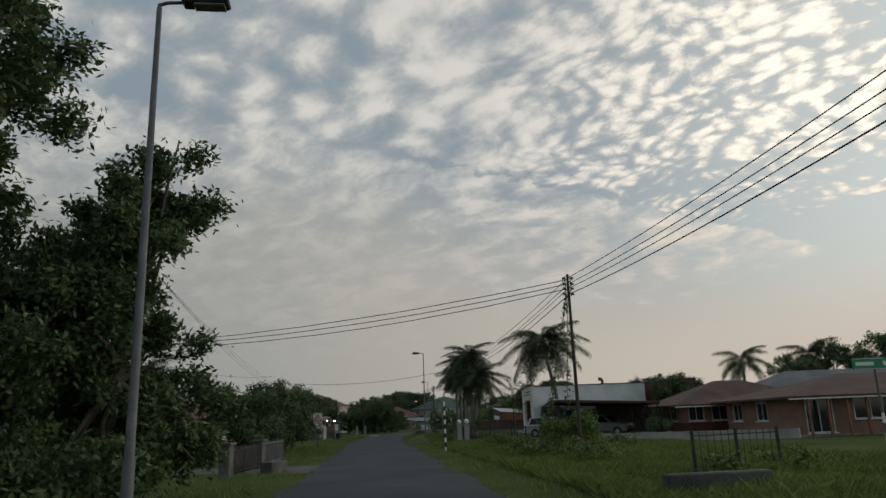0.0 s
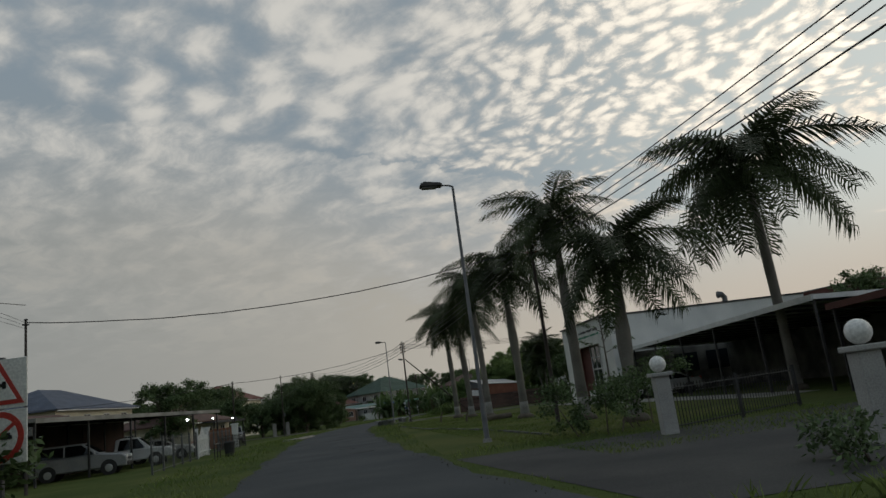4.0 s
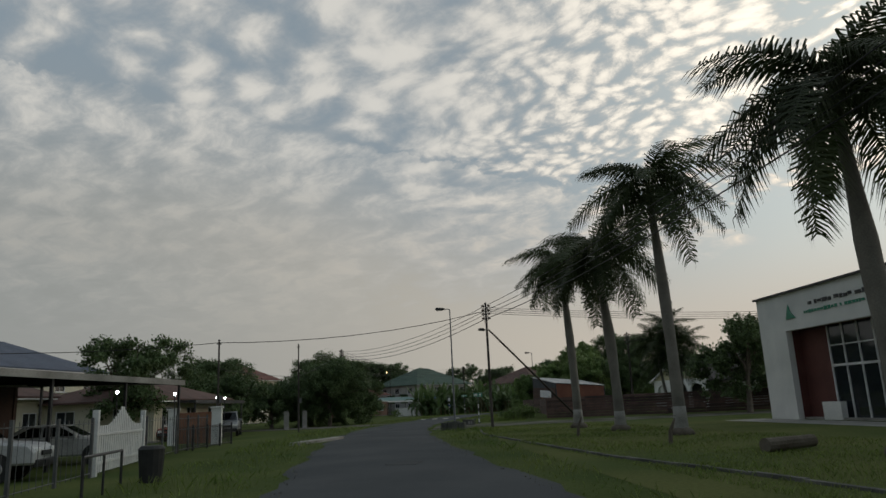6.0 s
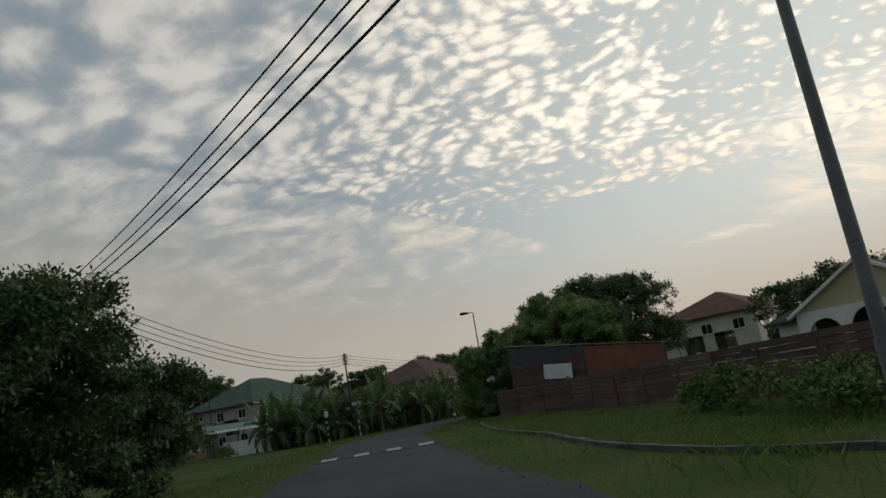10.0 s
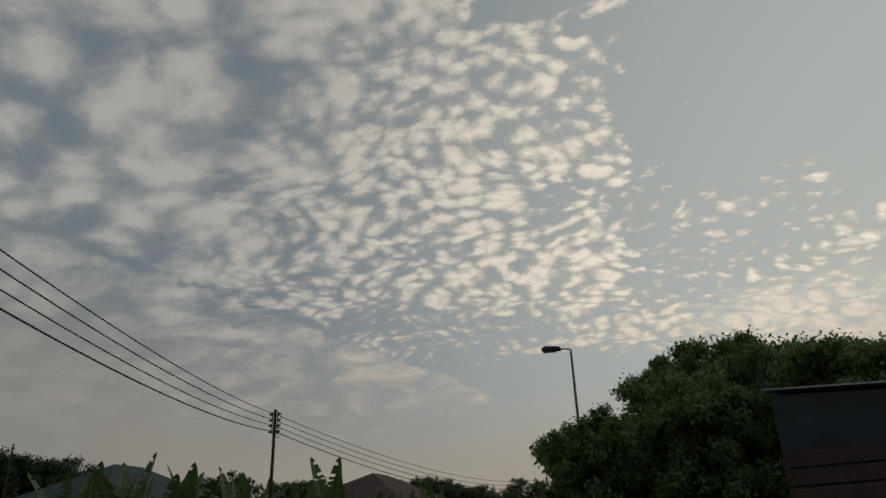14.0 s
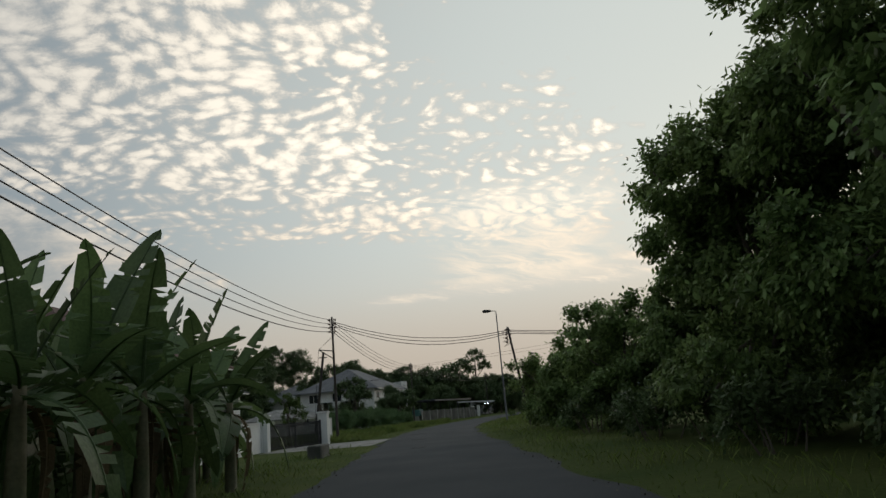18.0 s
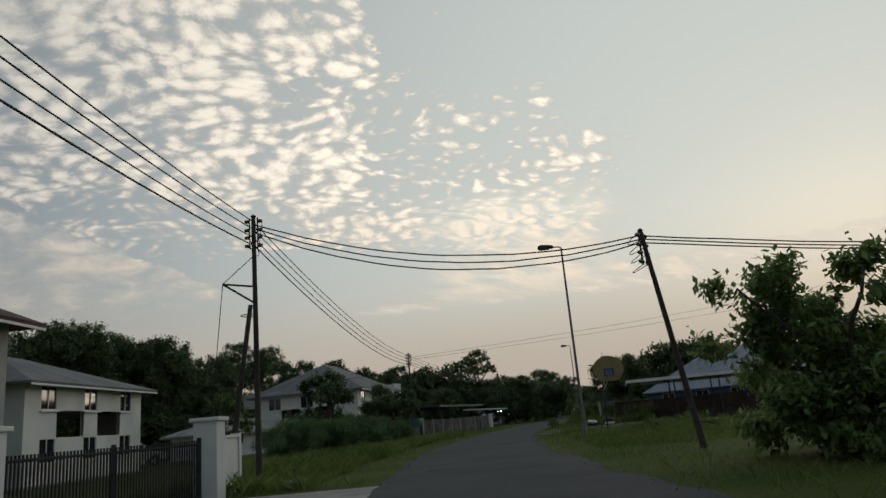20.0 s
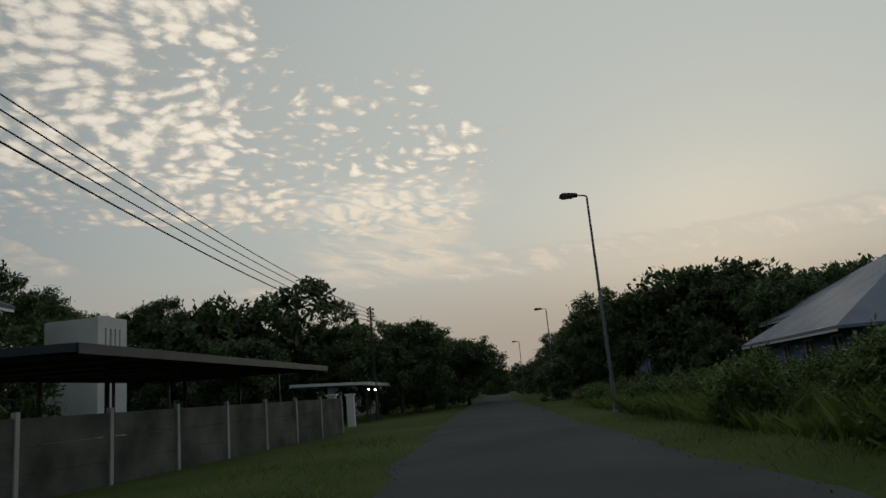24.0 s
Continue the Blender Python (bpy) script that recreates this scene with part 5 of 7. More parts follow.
house(-24, 62, 80, 9, 8, 2.8, 1.5, CREAM_WALL, ROOF_RED, "low cream house with a dull red roof")
for k, (x, y, r, h, mt, lb) in enumerate([(-11.0, 26.4, 0.8, 1.3, LEAF_Y, "leafy yellow-green garden shrub on a lawn"), (-11.8, 28.8, 0.9, 1.5, LEAF_B, "clipped round green shrub"), (-13.0, 30.4, 0.9, 1.7, LEAF_B, "clipped round green shrub"), (-10.2, 24.6, 0.7, 0.9, LEAF_Y, "leafy yellow-green garden shrub on a lawn"), (-13.4, 27.2, 1.0, 1.6, LEAF_B, "leafy green garden shrub by a car porch"), (-11.6, 33.5, 1.2, 2.3, LEAF_B, "leafy garden shrub behind the wall")]):
    bush("garden_shrub", x, y, r, r, h, 100 + k, lb, 0.11, 170, mt)


def warning_sign(x, y, turn):
    s = thing("road_sign", at(x, y, 0, turn), "paired road signs, a red bend triangle over a no-overtaking disc", "road sign")
    part("post", rods(((0, 0, -0.1), (0, 0, 2.72), 0.04)), STEEL, s)
    for k in range(2):
        part("black_band", rods(((0, 0, 0.1 + 0.5 * k), (0, 0, 0.35 + 0.5 * k), 0.043)), BLACK_PAINT, s)
    up = part("upper_plate", boxes((0, -0.05, 2.36, 0.74, 0.02, 0.66)), SIGN_WHITE, s, "white plate with a red triangle", bevel=0.004)
    lo = part("lower_plate", boxes((0, -0.05, 1.66, 0.74, 0.02, 0.7)), SIGN_WHITE, s, "white plate with a red barred disc", bevel=0.004)
    bm = prism([(-0.34, 2.08), (0.34, 2.08), (0, 2.67)], -0.068, -0.062)
    part("triangle", bm, SIGN_RED, up)
    part("triangle_field", prism([(-0.24, 2.14), (0.24, 2.14), (0, 2.55)], -0.074, -0.0685), SIGN_WHITE, up)
    part("arrow", boxes((-0.06, -0.078, 2.24, 0.045, 0.006, 0.17), (0.0, -0.078, 2.34, 0.14, 0.006, 0.045), (0.075, -0.078, 2.34, 0.05, 0.006, 0.1)), BLACK_PAINT, up)
    part("disc", rods(((0, -0.062, 1.66), (0, -0.068, 1.66), 0.335), seg=28), SIGN_RED, lo)
    part("disc_field", rods(((0, -0.0685, 1.66), (0, -0.074, 1.66), 0.255), seg=28), SIGN_WHITE, lo)
    part("bar", boxes((0, -0.077, 1.66, 0.6, 0.005, 0.05, 0, Euler((0, radians(-38), 0)).to_matrix().to_4x4())), SIGN_RED, lo)
    for sx in (-1, 1):
        part("car_shape", boxes((sx * 0.12, -0.081, 1.65, 0.13, 0.004, 0.05), (sx * 0.12, -0.081, 1.69, 0.08, 0.004, 0.04)), BLACK_PAINT, lo)


warning_sign(-11.2, 58.8, -6)

# ---- start, east side ----
def pink_house():
    """Main block and a set-back wing with hip roofs; maroon dado under the wing's windows."""
    wing = house(22.2, 58.4, 0, 10, 7.8, 2.45, 1.5, PINK_WALL, ROOF_BROWN, "set-back wing of a salmon house with white casements", over=0.9,
                 holes={"s": [(0.35, 1.0, 1.5, 2.15), (2.1, 1.0, 3.3, 2.15), (3.55, 1.0, 4.9, 2.15), (6.5, 1.0, 8.0, 2.15)], "w": [(1.0, 1.0, 2.6, 2.15), (4.2, 1.0, 5.8, 2.15)], "n": [], "e": []})
    part("dado", boxes((0, -3.93, 0.45, 10.04, 0.05, 0.82), (-5.03, 0, 0.45, 0.05, 7.8, 0.82)), RED_PAINT, wing, "maroon painted dado")
    main = house(28.4, 47.6, 0, 17, 11, 2.4, 1.25, PINK_WALL, ROOF_BROWN, "single-storey salmon pink house with brown tiled hip roof", over=0.9,
                 holes={"s": [(0.4, 0.2, 2.0, 2.1), (3.2, 0.9, 5.2, 2.1), (7.0, 0.9, 9.0, 2.1), (11.0, 0, 12.0, 2.1, "d"), (13.5, 0.9, 15.5, 2.1)], "w": [(1.0, 0.9, 2.6, 2.1), (5.0, 0.9, 6.6, 2.1)], "n": [], "e": []})
    for k in range(4):
        part("porch_post", boxes((-8.2 + 1.1 * k, -6.2, 1.1, 0.12, 0.12, 2.2)), BROWN_WOOD, main)
    house(37, 66, 0, 22, 9, 3.0, 1.9, GREY_WALL, ROOF_GREY, "long low house with a grey roof behind a salmon house", over=0.8)


pink_house()
solid_wall("low_wall", [(9.2, 46.4), (13.0, 44.4), (19.0, 40.6)], 0.45, GREY_WALL, "low grey boundary wall behind the field", post=4)
bush("dark_hedge", 15.6, 57.2, 1.2, 1.8, 2.6, 233, "dense dark hedge beside the salmon house", 0.11, 170)
bush("dark_hedge", 15.2, 53.4, 1.0, 1.4, 1.9, 234, "dense dark hedge beside the salmon house", 0.11, 170)
bar_fence("wire_fence", [(7.0, 41), (4.0, 52), (1.2, 57)], 1.1, "thin wire fence on dark posts at the field's end", DARK_METAL, step=0.5, post=2.6, r=0.007)
bar_fence("metal_barrier", [(6.0, 18.6), (8.6, 19.6)], 1.1, "broken dark metal rail in tall grass", DARK_METAL, step=0.22, post=1.3, r=0.012)
street_sign(10.8, 18.4, 4, 2.5, 1.15, "green street name board on a banded post")
bm = boxes((0, 0, 0.2, 2.2, 0.35, 0.42))
tagged(link("culvert_parapet", bm, MOTTLED_DARK, bevel=0.03), "mouldy dark concrete culvert parapet in the grass", "parapet").matrix_world = at(5.2, 14.8, 0, 8)


def ivy_stay(x0, y0, x1, y1, top, seed, thick):
    rng = np.random.default_rng(seed)
    t = thing("ivy_stay", at(x0, y0), "stay wire overgrown with dark ivy", "stay wire")
    part("wire", rods(((0, 0, 0), (x1 - x0, y1 - y0, top), 0.012)), CABLE, t)
    n = 620 if thick else 200
    u = rng.random(n) ** (1.6 if thick else 2.2)
    c = np.outer(u, (x1 - x0, y1 - y0, top)) + rng.normal(0, 1, (n, 3)) * ((0.13 if thick else 0.1) * (1 - u) ** 1.3 + 0.04)[:, None]
    c[:, 2] = np.abs(c[:, 2])
    tagged(quads("ivy", leaf_quads(rng, c, rng.normal(0, 1, (n, 3)), 0.14, 0.7), LEAF, t), kind="stuff")


ivy_stay(4.2, 35.2, 5.5, 32.9, 7.2, 1, True)
ivy_stay(5.4, 35.6, 5.55, 33.0, 7.0, 2, False)


def banded_post(x, y, h, label="black and white banded kerb post"):
    p = thing("banded_post", at(x, y), label, "post")
    for k in range(int(h / 0.25)):
        part("band", rods(((0, 0, 0.25 * k - 0.02), (0, 0, 0.25 * k + 0.23), 0.055), seg=10), SIGN_WHITE if k % 2 == 0 else BLACK_PAINT, p)
    return p


banded_post(-0.6, 41.5, 2.75)
rng0 = random.Random(12)
for k in range(16):
    bush("weed_clump", rng0.uniform(2.0, 9), rng0.uniform(16, 54), rng0.uniform(0.7, 1.5), rng0.uniform(0.7, 1.5), rng0.uniform(0.5, 1.1), 200 + k, "rank weeds in the unmown field", 0.13, 90, LEAF_B, category="weeds")
bush("overgrown_shrub", 5.4, 35.0, 2.2, 2.2, 1.9, 220, "shrub smothered by creepers below a pole", 0.13, 110, LEAF_B)
bush("overgrown_shrub", 6.6, 38.5, 1.6, 1.6, 1.5, 221, "shrub smothered by creepers below a pole", 0.13, 110, LEAF_B)

# ---- gate and hall, east side ----
pillar(0.9, 58.4, 0.34, 1.32, GREY_WALL, "weathered white gate pillar with a globe lamp", globe=True, turn=-6)
pillar(0.35, 64.7, 0.34, 1.32, GREY_WALL, "weathered white gate pillar with a globe lamp", globe=True, turn=-6)
bar_fence("iron_fence", [(0.7, 65.2), (5.5, 67.8)], 1.1, "dark spiked iron fence beside the gate", DARK_METAL, step=0.12, post=2.2)
bar_fence("iron_fence", [(1.3, 58.0), (6.5, 55.6), (10, 55.2)], 1.1, "dark spiked iron fence beside the gate", DARK_METAL, step=0.12, post=2.2)
bush("dark_hedge", -0.3, 67.6, 1.5, 1.4, 1.9, 230, "dense dark green hedge beside a gate pillar", 0.1, 190)
bush("dark_hedge", 1.6, 68.8, 1.6, 1.4, 2.3, 231, "dense dark green hedge beside a gate pillar", 0.1, 170)
bush("dark_hedge", -0.2, 57.0, 0.9, 1.3, 0.65, 232, "low dark hedge along the drive", 0.1, 190)
car(8.6, 63.6, -34, "suv", CAR_WHITE, "white estate-type off-roader parked under a carport")
car(12.6, 61.4, -34, "suv", CAR_SILVER, "silver off-roader parked under a carport")
car(12.2, 93.2, 176, "sedan", CAR_WHITE, "white sedan parked under the hall's carport")
carport(12.6, 63.5, 84, 15, 8, 2.75, ZINC, "low zinc carport roof over parked cars", posts=4, trim=RED_PAINT)
carport(15.4, 84.2, 85, 24.6, 9.4, 3.2, ZINC, "long low zinc carport roof beside the hall", posts=6)
solid_wall("back_wall", [(19.8, 72), (19.0, 97)], 2.9, MOTTLED_DARK, "dark grey wall at the back of a carport", post=6)
rb = thing("rear_block", at(27.7, 100.2, 0, -69), "maroon flat-topped block standing behind the hall", "building")
part("upper_wall", boxes((0, 1.5, 4.9, 10.9, 3.0, 2.5)), RED_PAINT, rb, "maroon painted upper wall", bevel=0.01)
part("lower_wall", boxes((0, 1.55, 1.8, 10.7, 2.9, 3.66)), GREY_WALL, rb, "plain grey lower wall")
part("coping", boxes((0, 1.5, 6.18, 11.0, 3.1, 0.07)), CONCRETE, rb)


def hall():
    H = thing("community_hall", at(10.2, 108.2, 0, -88), "white flat-faced hall with a tall recessed maroon and glass entrance", "hall")
    L, D, h, o0, o1, oh = 11.2, 15.0, 6.0, 2.3, 8.5, 4.2
    mid = 4.35
    part("front_wall", wall_panel(L, h, 0.3, [(o0, 0, o1, oh)]), WHITE_WALL, H)
    for x in (0.15, L - 0.15):
        part("side_wall", boxes((x, 0.3 + D / 2, h / 2 - 0.1, 0.3, D, h - 0.2)), WHITE_WALL, H)
    part("back_wall", boxes((L / 2, D + 0.2, h / 2 - 0.1, L - 0.62, 0.3, h - 0.2)), WHITE_WALL, H)
    part("roof", boxes((L / 2, D / 2 + 0.3, h - 0.12, L - 0.05, D - 0.1, 0.12)), ZINC, H)
    part("roof_edge", boxes((L / 2, 0.12, h + 0.05, L + 0.25, 0.5, 0.1), (L, 0.3 + D / 2, h - 0.1, 0.2, D, 0.08)), DARK_METAL, H)
    part("floor", boxes((L / 2, D / 2 + 0.3, 0.05, L - 0.62, D - 0.1, 0.1)), CONCRETE, H)
    # darker grey facing on the side wall, up to the carport roof
    low = part("lower_wall", boxes((L + 0.02, 0.6 + D / 2, 1.58, 0.04, D - 0.7, 3.1)), DARK_CONCRETE, H, "dark grey wall under the carport")
    for k in range(4):
        part("window", boxes((L + 0.06, 5.2 + 2.4 * k, 1.95, 0.05, 1.7, 1.3)), GLASS, low)
    e = part("entrance", boxes(((o0 + mid) / 2, 0.75, oh / 2, mid - o0, 0.1, oh)), RED_PAINT, H, "maroon entrance panel", bevel=0.01)
    part("plinth", boxes((mid + 0.1, 0.45, 0.4, 1.3, 0.28, 0.8)), WHITE_WALL, e)
    part("reveal", boxes((o0 - 0.03, 0.55, oh / 2, 0.06, 0.5, oh), (o1 + 0.03, 0.55, oh / 2, 0.06, 0.5, oh), ((o0 + o1) / 2, 0.55, oh + 0.04, o1 - o0, 0.5, 0.06)), RED_PAINT, e)
    bay = (o1 - mid - 0.1) / 4
    gx = (mid + o1) / 2
    g = part("glazing_frame", boxes(*[(mid + 0.06 + k * bay, 0.72, oh / 2, 0.06, 0.1, oh) for k in range(5)], (gx, 0.72, 2.4, o1 - mid - 0.1, 0.09, 0.1), (gx, 0.72, 3.3, o1 - mid - 0.1, 0.09, 0.05), (gx, 0.72, 0.05, o1 - mid - 0.1, 0.09, 0.09)), WHITE_METAL, H, "white glazing bars")
    for k in range(4):
        for z0, z1 in ((0.1, 2.34), (2.46, 3.27), (3.33, oh)):
            part("pane", boxes((mid + 0.06 + bay * (k + 0.5), 0.74, (z0 + z1) / 2, bay - 0.07, 0.02, z1 - z0)), GLASS, g)
    rl = random.Random(9)
    for row, (z, x0, x1, hh, mt) in enumerate(((5.3, 4.4, 8.6, 0.2, DARK_METAL), (4.92, 4.0, 8.8, 0.17, SIGN_GREEN))):
        bars, x = [], x0
        while x < x1:
            w = rl.uniform(0.09, 0.26) * (1.6 if row == 0 else 0.8)
            bars.append((x + w / 2, -0.02, z + (rl.uniform(-0.03, 0.03) if row == 0 else 0), w, 0.03, hh * rl.uniform(0.6, 1.0)))
            x += w + (0.07 if rl.random() < 0.75 else 0.22)
        tagged(part("lettering", boxes(*bars), mt, H, "row of small dark raised bars" if row == 0 else "row of small green raised bars"), kind="stuff")
    part("emblem", prism([(2.5, 4.75), (2.8, 5.45), (2.95, 5.05), (3.3, 4.75)], -0.04, -0.005), SIGN_GREEN, H, "plain emblem shape")
    part("roof_vent", tube([(9.6, 10, 5.9), (9.6, 10, 6.4), (9.6, 9.8, 6.62), (9.6, 9.5, 6.62)], [0.2, 0.2, 0.23, 0.27], 10), STEEL, H, smooth=True)


hall()
kerb("drain_kerb", [(-1.2, 70), (-1.7, 78), (-2.6, 85), (-3.6, 91), (-4.4, 101), (-4.7, 107), (-4.2, 113)], 0.12, 0.06, "mossy concrete edge of a roadside drain", MOTTLED_DARK)
bm = rods(((-0.8, 0, 0.17), (0.8, 0, 0.19), 0.17, 0.15), seg=12)
tagged(link("log", bm, BARK, smooth=False), "short dark log lying on the lawn", "log").matrix_world = at(0.6, 89.5, 0, 20)
for k, (x, y) in enumerate([(-0.8, 93.5), (-1.8, 100.5)]):
    st = thing("stump", at(x, y), "broken stub of a young tree on the lawn", "stump", "stubs on the lawn")
    part("stub", tube([(0, 0, -0.05), (0.05, 0.02, 0.4), (0.2, 0.0, 0.75)], [0.07, 0.06, 0.03], 7), BARK, st)
rg = np.random.default_rng(77)
yt = thing("young_tree", at(7.4, 89.5), "slender young tree with sparse feathery twigs", "tree")
part("trunk", tube([(0, 0, -0.05), (0.05, 0, 2), (0.1, 0.1, 4.2), (0, 0.1, 6.4)], [0.07, 0.055, 0.04, 0.01], 7), BARK, yt, smooth=True)
_c = []
for k in range(11):
    z = 3.0 + 0.32 * k
    a = k * 2.4
    tip = Vector((math.cos(a) * (1.9 - 0.1 * k), math.sin(a) * (1.9 - 0.1 * k), z + 0.7))
    part("branch", tube([(0.07, 0.05, z), tip * 0.5 + Vector((0, 0, z * 0.5)), tip], [0.025, 0.016, 0.006], 5), BARK, yt)
    for q in np.linspace(0.4, 1, 9):
        _c.append(np.array([0.07, 0.05, z]) * (1 - q) + np.array(tip) * q + rg.normal(0, 0.12, (9, 3)) * [1, 1, 0.3])
_c = np.concatenate(_c)
tagged(quads("leaves", leaf_quads(rg, _c, rg.normal(0, 1, (len(_c), 3)) * [1, 1, 0.2], 0.2, 0.3, 0.0), LEAF, yt), kind="stuff")

# ---- west side, second stretch ----
house(-42.3, 132.5, 80, 15, 11, 5.9, 2.4, CREAM_WALL, ROOF_NAVY, "cream two-storey house with a dark blue-grey hip roof", storeys=2)
house(-35.5, 115, 80, 12, 7, 3.3, 1.4, CREAM_WALL, ROOF_BROWN, "single-storey wing with a brown roof")
carport(-23.0, 94.0, 81, 22, 6.6, 3.1, DARK_METAL, "long flat dark carport with a thin pale edge over parked cars", posts=6, slope=0.03, trim=CONCRETE)
# added wall; its dark brown stands in for the shade under the roof
solid_wall("carport_shade_wall", [(-28.0, 83), (-25.0, 104)], 3.0, BROWN_BRICK, "dark brown wall added to stand in for the shade inside a carport", post=5)
car(-20.8, 92.6, 10, "pickup", CAR_WHITE, "white pickup parked under a long carport")
car(-21.6, 88.0, 10, "suv", CAR_SILVER, "silver off-roader parked under a long carport")
car(-21.0, 99.5, 10, "sedan", CAR_WHITE, "white sedan parked under a long carport")
bar_fence("mesh_fence", [(-15.7, 80), (-16.9, 92.4)], 1.5, "wire mesh fence on pale steel posts", STEEL, step=0.35, post=2.4, r=0.008)
bar_fence("mesh_fence", [(-17.6, 98.6), (-18.6, 110.4)], 1.5, "wire mesh fence on pale steel posts", STEEL, step=0.35, post=2.4, r=0.008)


def fancy_gate(x, y, turn, w):
    g = thing("white_gate", at(x, y, 0, turn), "white double gate with a scalloped peaked top", "gate")
    for s in (0, 1):
        bm = bmesh.new()
        n = 12
        for k in range(n):
            t = (k + 0.5) / n
            px = (t if s == 0 else 2 - t) * w / 2
            hh = 1.25 + 0.75 * max(0, t - 0.35) ** 1.5 * 1.5 + (0.25 if k == 0 else 0)
            box(bm, px, 0, hh / 2 + 0.08, w / 2 / n * 0.62, 0.03, hh)
        lf = part("leaf", bm, WHITE_METAL, g)
        part("rail", boxes((w * (0.25 + 0.5 * s), -0.03, 0.35, w / 2 - 0.05, 0.04, 0.07), (w * (0.25 + 0.5 * s), -0.03, 1.1, w / 2 - 0.05, 0.04, 0.07)), WHITE_METAL, lf)
    for px in (-0.1, w + 0.1):
        part("post", boxes((px, 0, 0.85, 0.16, 0.16, 1.8)), WHITE_METAL, g, bevel=0.01)


fancy_gate(-16.95, 92.8, 97, 5.4)
rail = thing("metal_barrier", at(-14.6, 86.5, 0, 96), "low dark tubular rail with a black bin behind it", "barrier")
part("frame", rods(((0, 0, -0.05), (0, 0, 0.8), 0.03), ((0, 0, 0.8), (2.6, 0, 0.8), 0.03), ((2.6, 0, 0.8), (2.6, 0, -0.05), 0.03), ((1.3, 0, -0.05), (1.3, 0, 0.8), 0.025)), DARK_METAL, rail)
bn = thing("rubbish_bin", at(-14.6, 90.2), "black plastic rubbish bin beside the verge", "bin")
part("body", rods(((0, 0, 0), (0, 0, 0.75), 0.25, 0.30), seg=14), RUBBER, bn)
part("lid", rods(((0, 0, 0.75), (0, 0, 0.83), 0.32, 0.24), seg=14), RUBBER, bn)
pillar(-18.3, 111.2, 0.5, 1.85, WHITE_WALL, "white gate pillar with a moulded cap", turn=8)
pillar(-20.9, 112.4, 0.5, 1.85, WHITE_WALL, "white gate pillar with a moulded cap", turn=8)
gt = thing("timber_gate", at(-19.6, 111.8, 0, -25), "closed brown timber panel gate", "gate")
for k in range(7):
    part("board", boxes((-1.05 + 0.35 * k, 0, 0.88, 0.33, 0.04, 1.6)), BROWN_WOOD, gt)
part("frame", boxes((0, 0.03, 0.2, 2.4, 0.05, 0.1), (0, 0.03, 1.6, 2.4, 0.05, 0.1)), BROWN_WOOD, gt)
bar_fence("spiked_fence", [(-18.0, 103.5), (-17.4, 110.6)], 1.05, "low dark spiked fence before a gate", DARK_METAL, step=0.16, post=1.8)
for p in ((-18.8, 105.6, 2.5), (-19.4, 100.5, 2.5), (-18.9, 113.5, 2.45), (-20.5, 122.0, 2.6)):
    bulb(*p)
house(-27, 124, 80, 10, 8, 2.8, 1.4, CREAM_WALL, ROOF_BROWN, "low house with a brown roof behind parked cars")
carport(-23.5, 124, 80, 8, 5, 2.6, DARK_METAL, "small dark car porch under trees", posts=3, trim=DARK_METAL)
car(-21.2, 125.8, -80, "pickup", CAR_SILVER, "silver pickup facing the road from a yard")
car(-23.4, 121.0, -80, "sedan", CAR_RED, "dull red car parked in a yard")
pillar(-18.4, 135.2, 0.42, 1.55, CONCRETE, "bare square concrete gatepost", cap=False, turn=10)
pillar(-17.4, 139.4, 0.42, 1.55, CONCRETE, "bare square concrete gatepost", cap=False, turn=10)
house(-36.5, 192, 70, 12, 11, 7.2, 2.9, CREAM_WALL, ROOF_RED, "cream two-storey house with a red tiled hip roof", storeys=2)
bm = boxes((0, 0, 0.06, 4.8, 0.5, 0.16))
tagged(link("culvert_slab", bm, CONCRETE, bevel=0.02), "pale concrete culvert slab at the road's edge", "slab").matrix_world = at(-12.6, 107.5, 0, 70)

# ---- side lane, east ----
sheet_fence("zinc_fence", [(34, 121), (12, 127.2), (3.2, 130.2), (6.0, 143.8), (7.6, 155.2), (7.3, 164.6)], 1.6, ZINC_RED, "rusty red-brown fence of level corrugated strips")
cul = thing("culvert_parapet", at(-5.6, 114.6, 0, -33), "broken mouldy concrete culvert parapet at the lane", "parapet")
for k in range(4):
    part("block", boxes((-0.58 + 0.38 * k, 0.05 * (k % 2), 0.22, 0.36, 0.34, 0.45 + 0.08 * (k % 3), 3 * k)), MOTTLED_DARK, cul, bevel=0.03)
cu2 = thing("culvert_parapet", at(-3.78, 124.2, 0, -74), "low concrete culvert wall painted with faded pictures", "parapet")
part("wall", boxes((0, 0, 0.14, 2.0, 0.16, 0.32)), MOTTLED_DARK, cu2, bevel=0.015)
part("coping", boxes((0, 0, 0.33, 2.1, 0.22, 0.06)), MOTTLED_DARK, cu2)
part("faded_paint", boxes((0.3, -0.084, 0.15, 0.4, 0.006, 0.18), (0.75, -0.084, 0.16, 0.18, 0.006, 0.2)), CONCRETE, cu2)
kerb("drain_kerb", [(-2.6, 127.4), (-3.2, 131), (-2.4, 136), (-1.2, 140.2), (0.2, 147), (1.4, 151.5), (2.6, 155.5), (4.2, 160), (5.6, 163.5)], 0.14, 0.10, "mossy concrete edge of a roadside drain", MOTTLED_DARK)
street_sign(-3.0, 124.4, -65, 1.94, 1.2, "green street name board on a banded post")
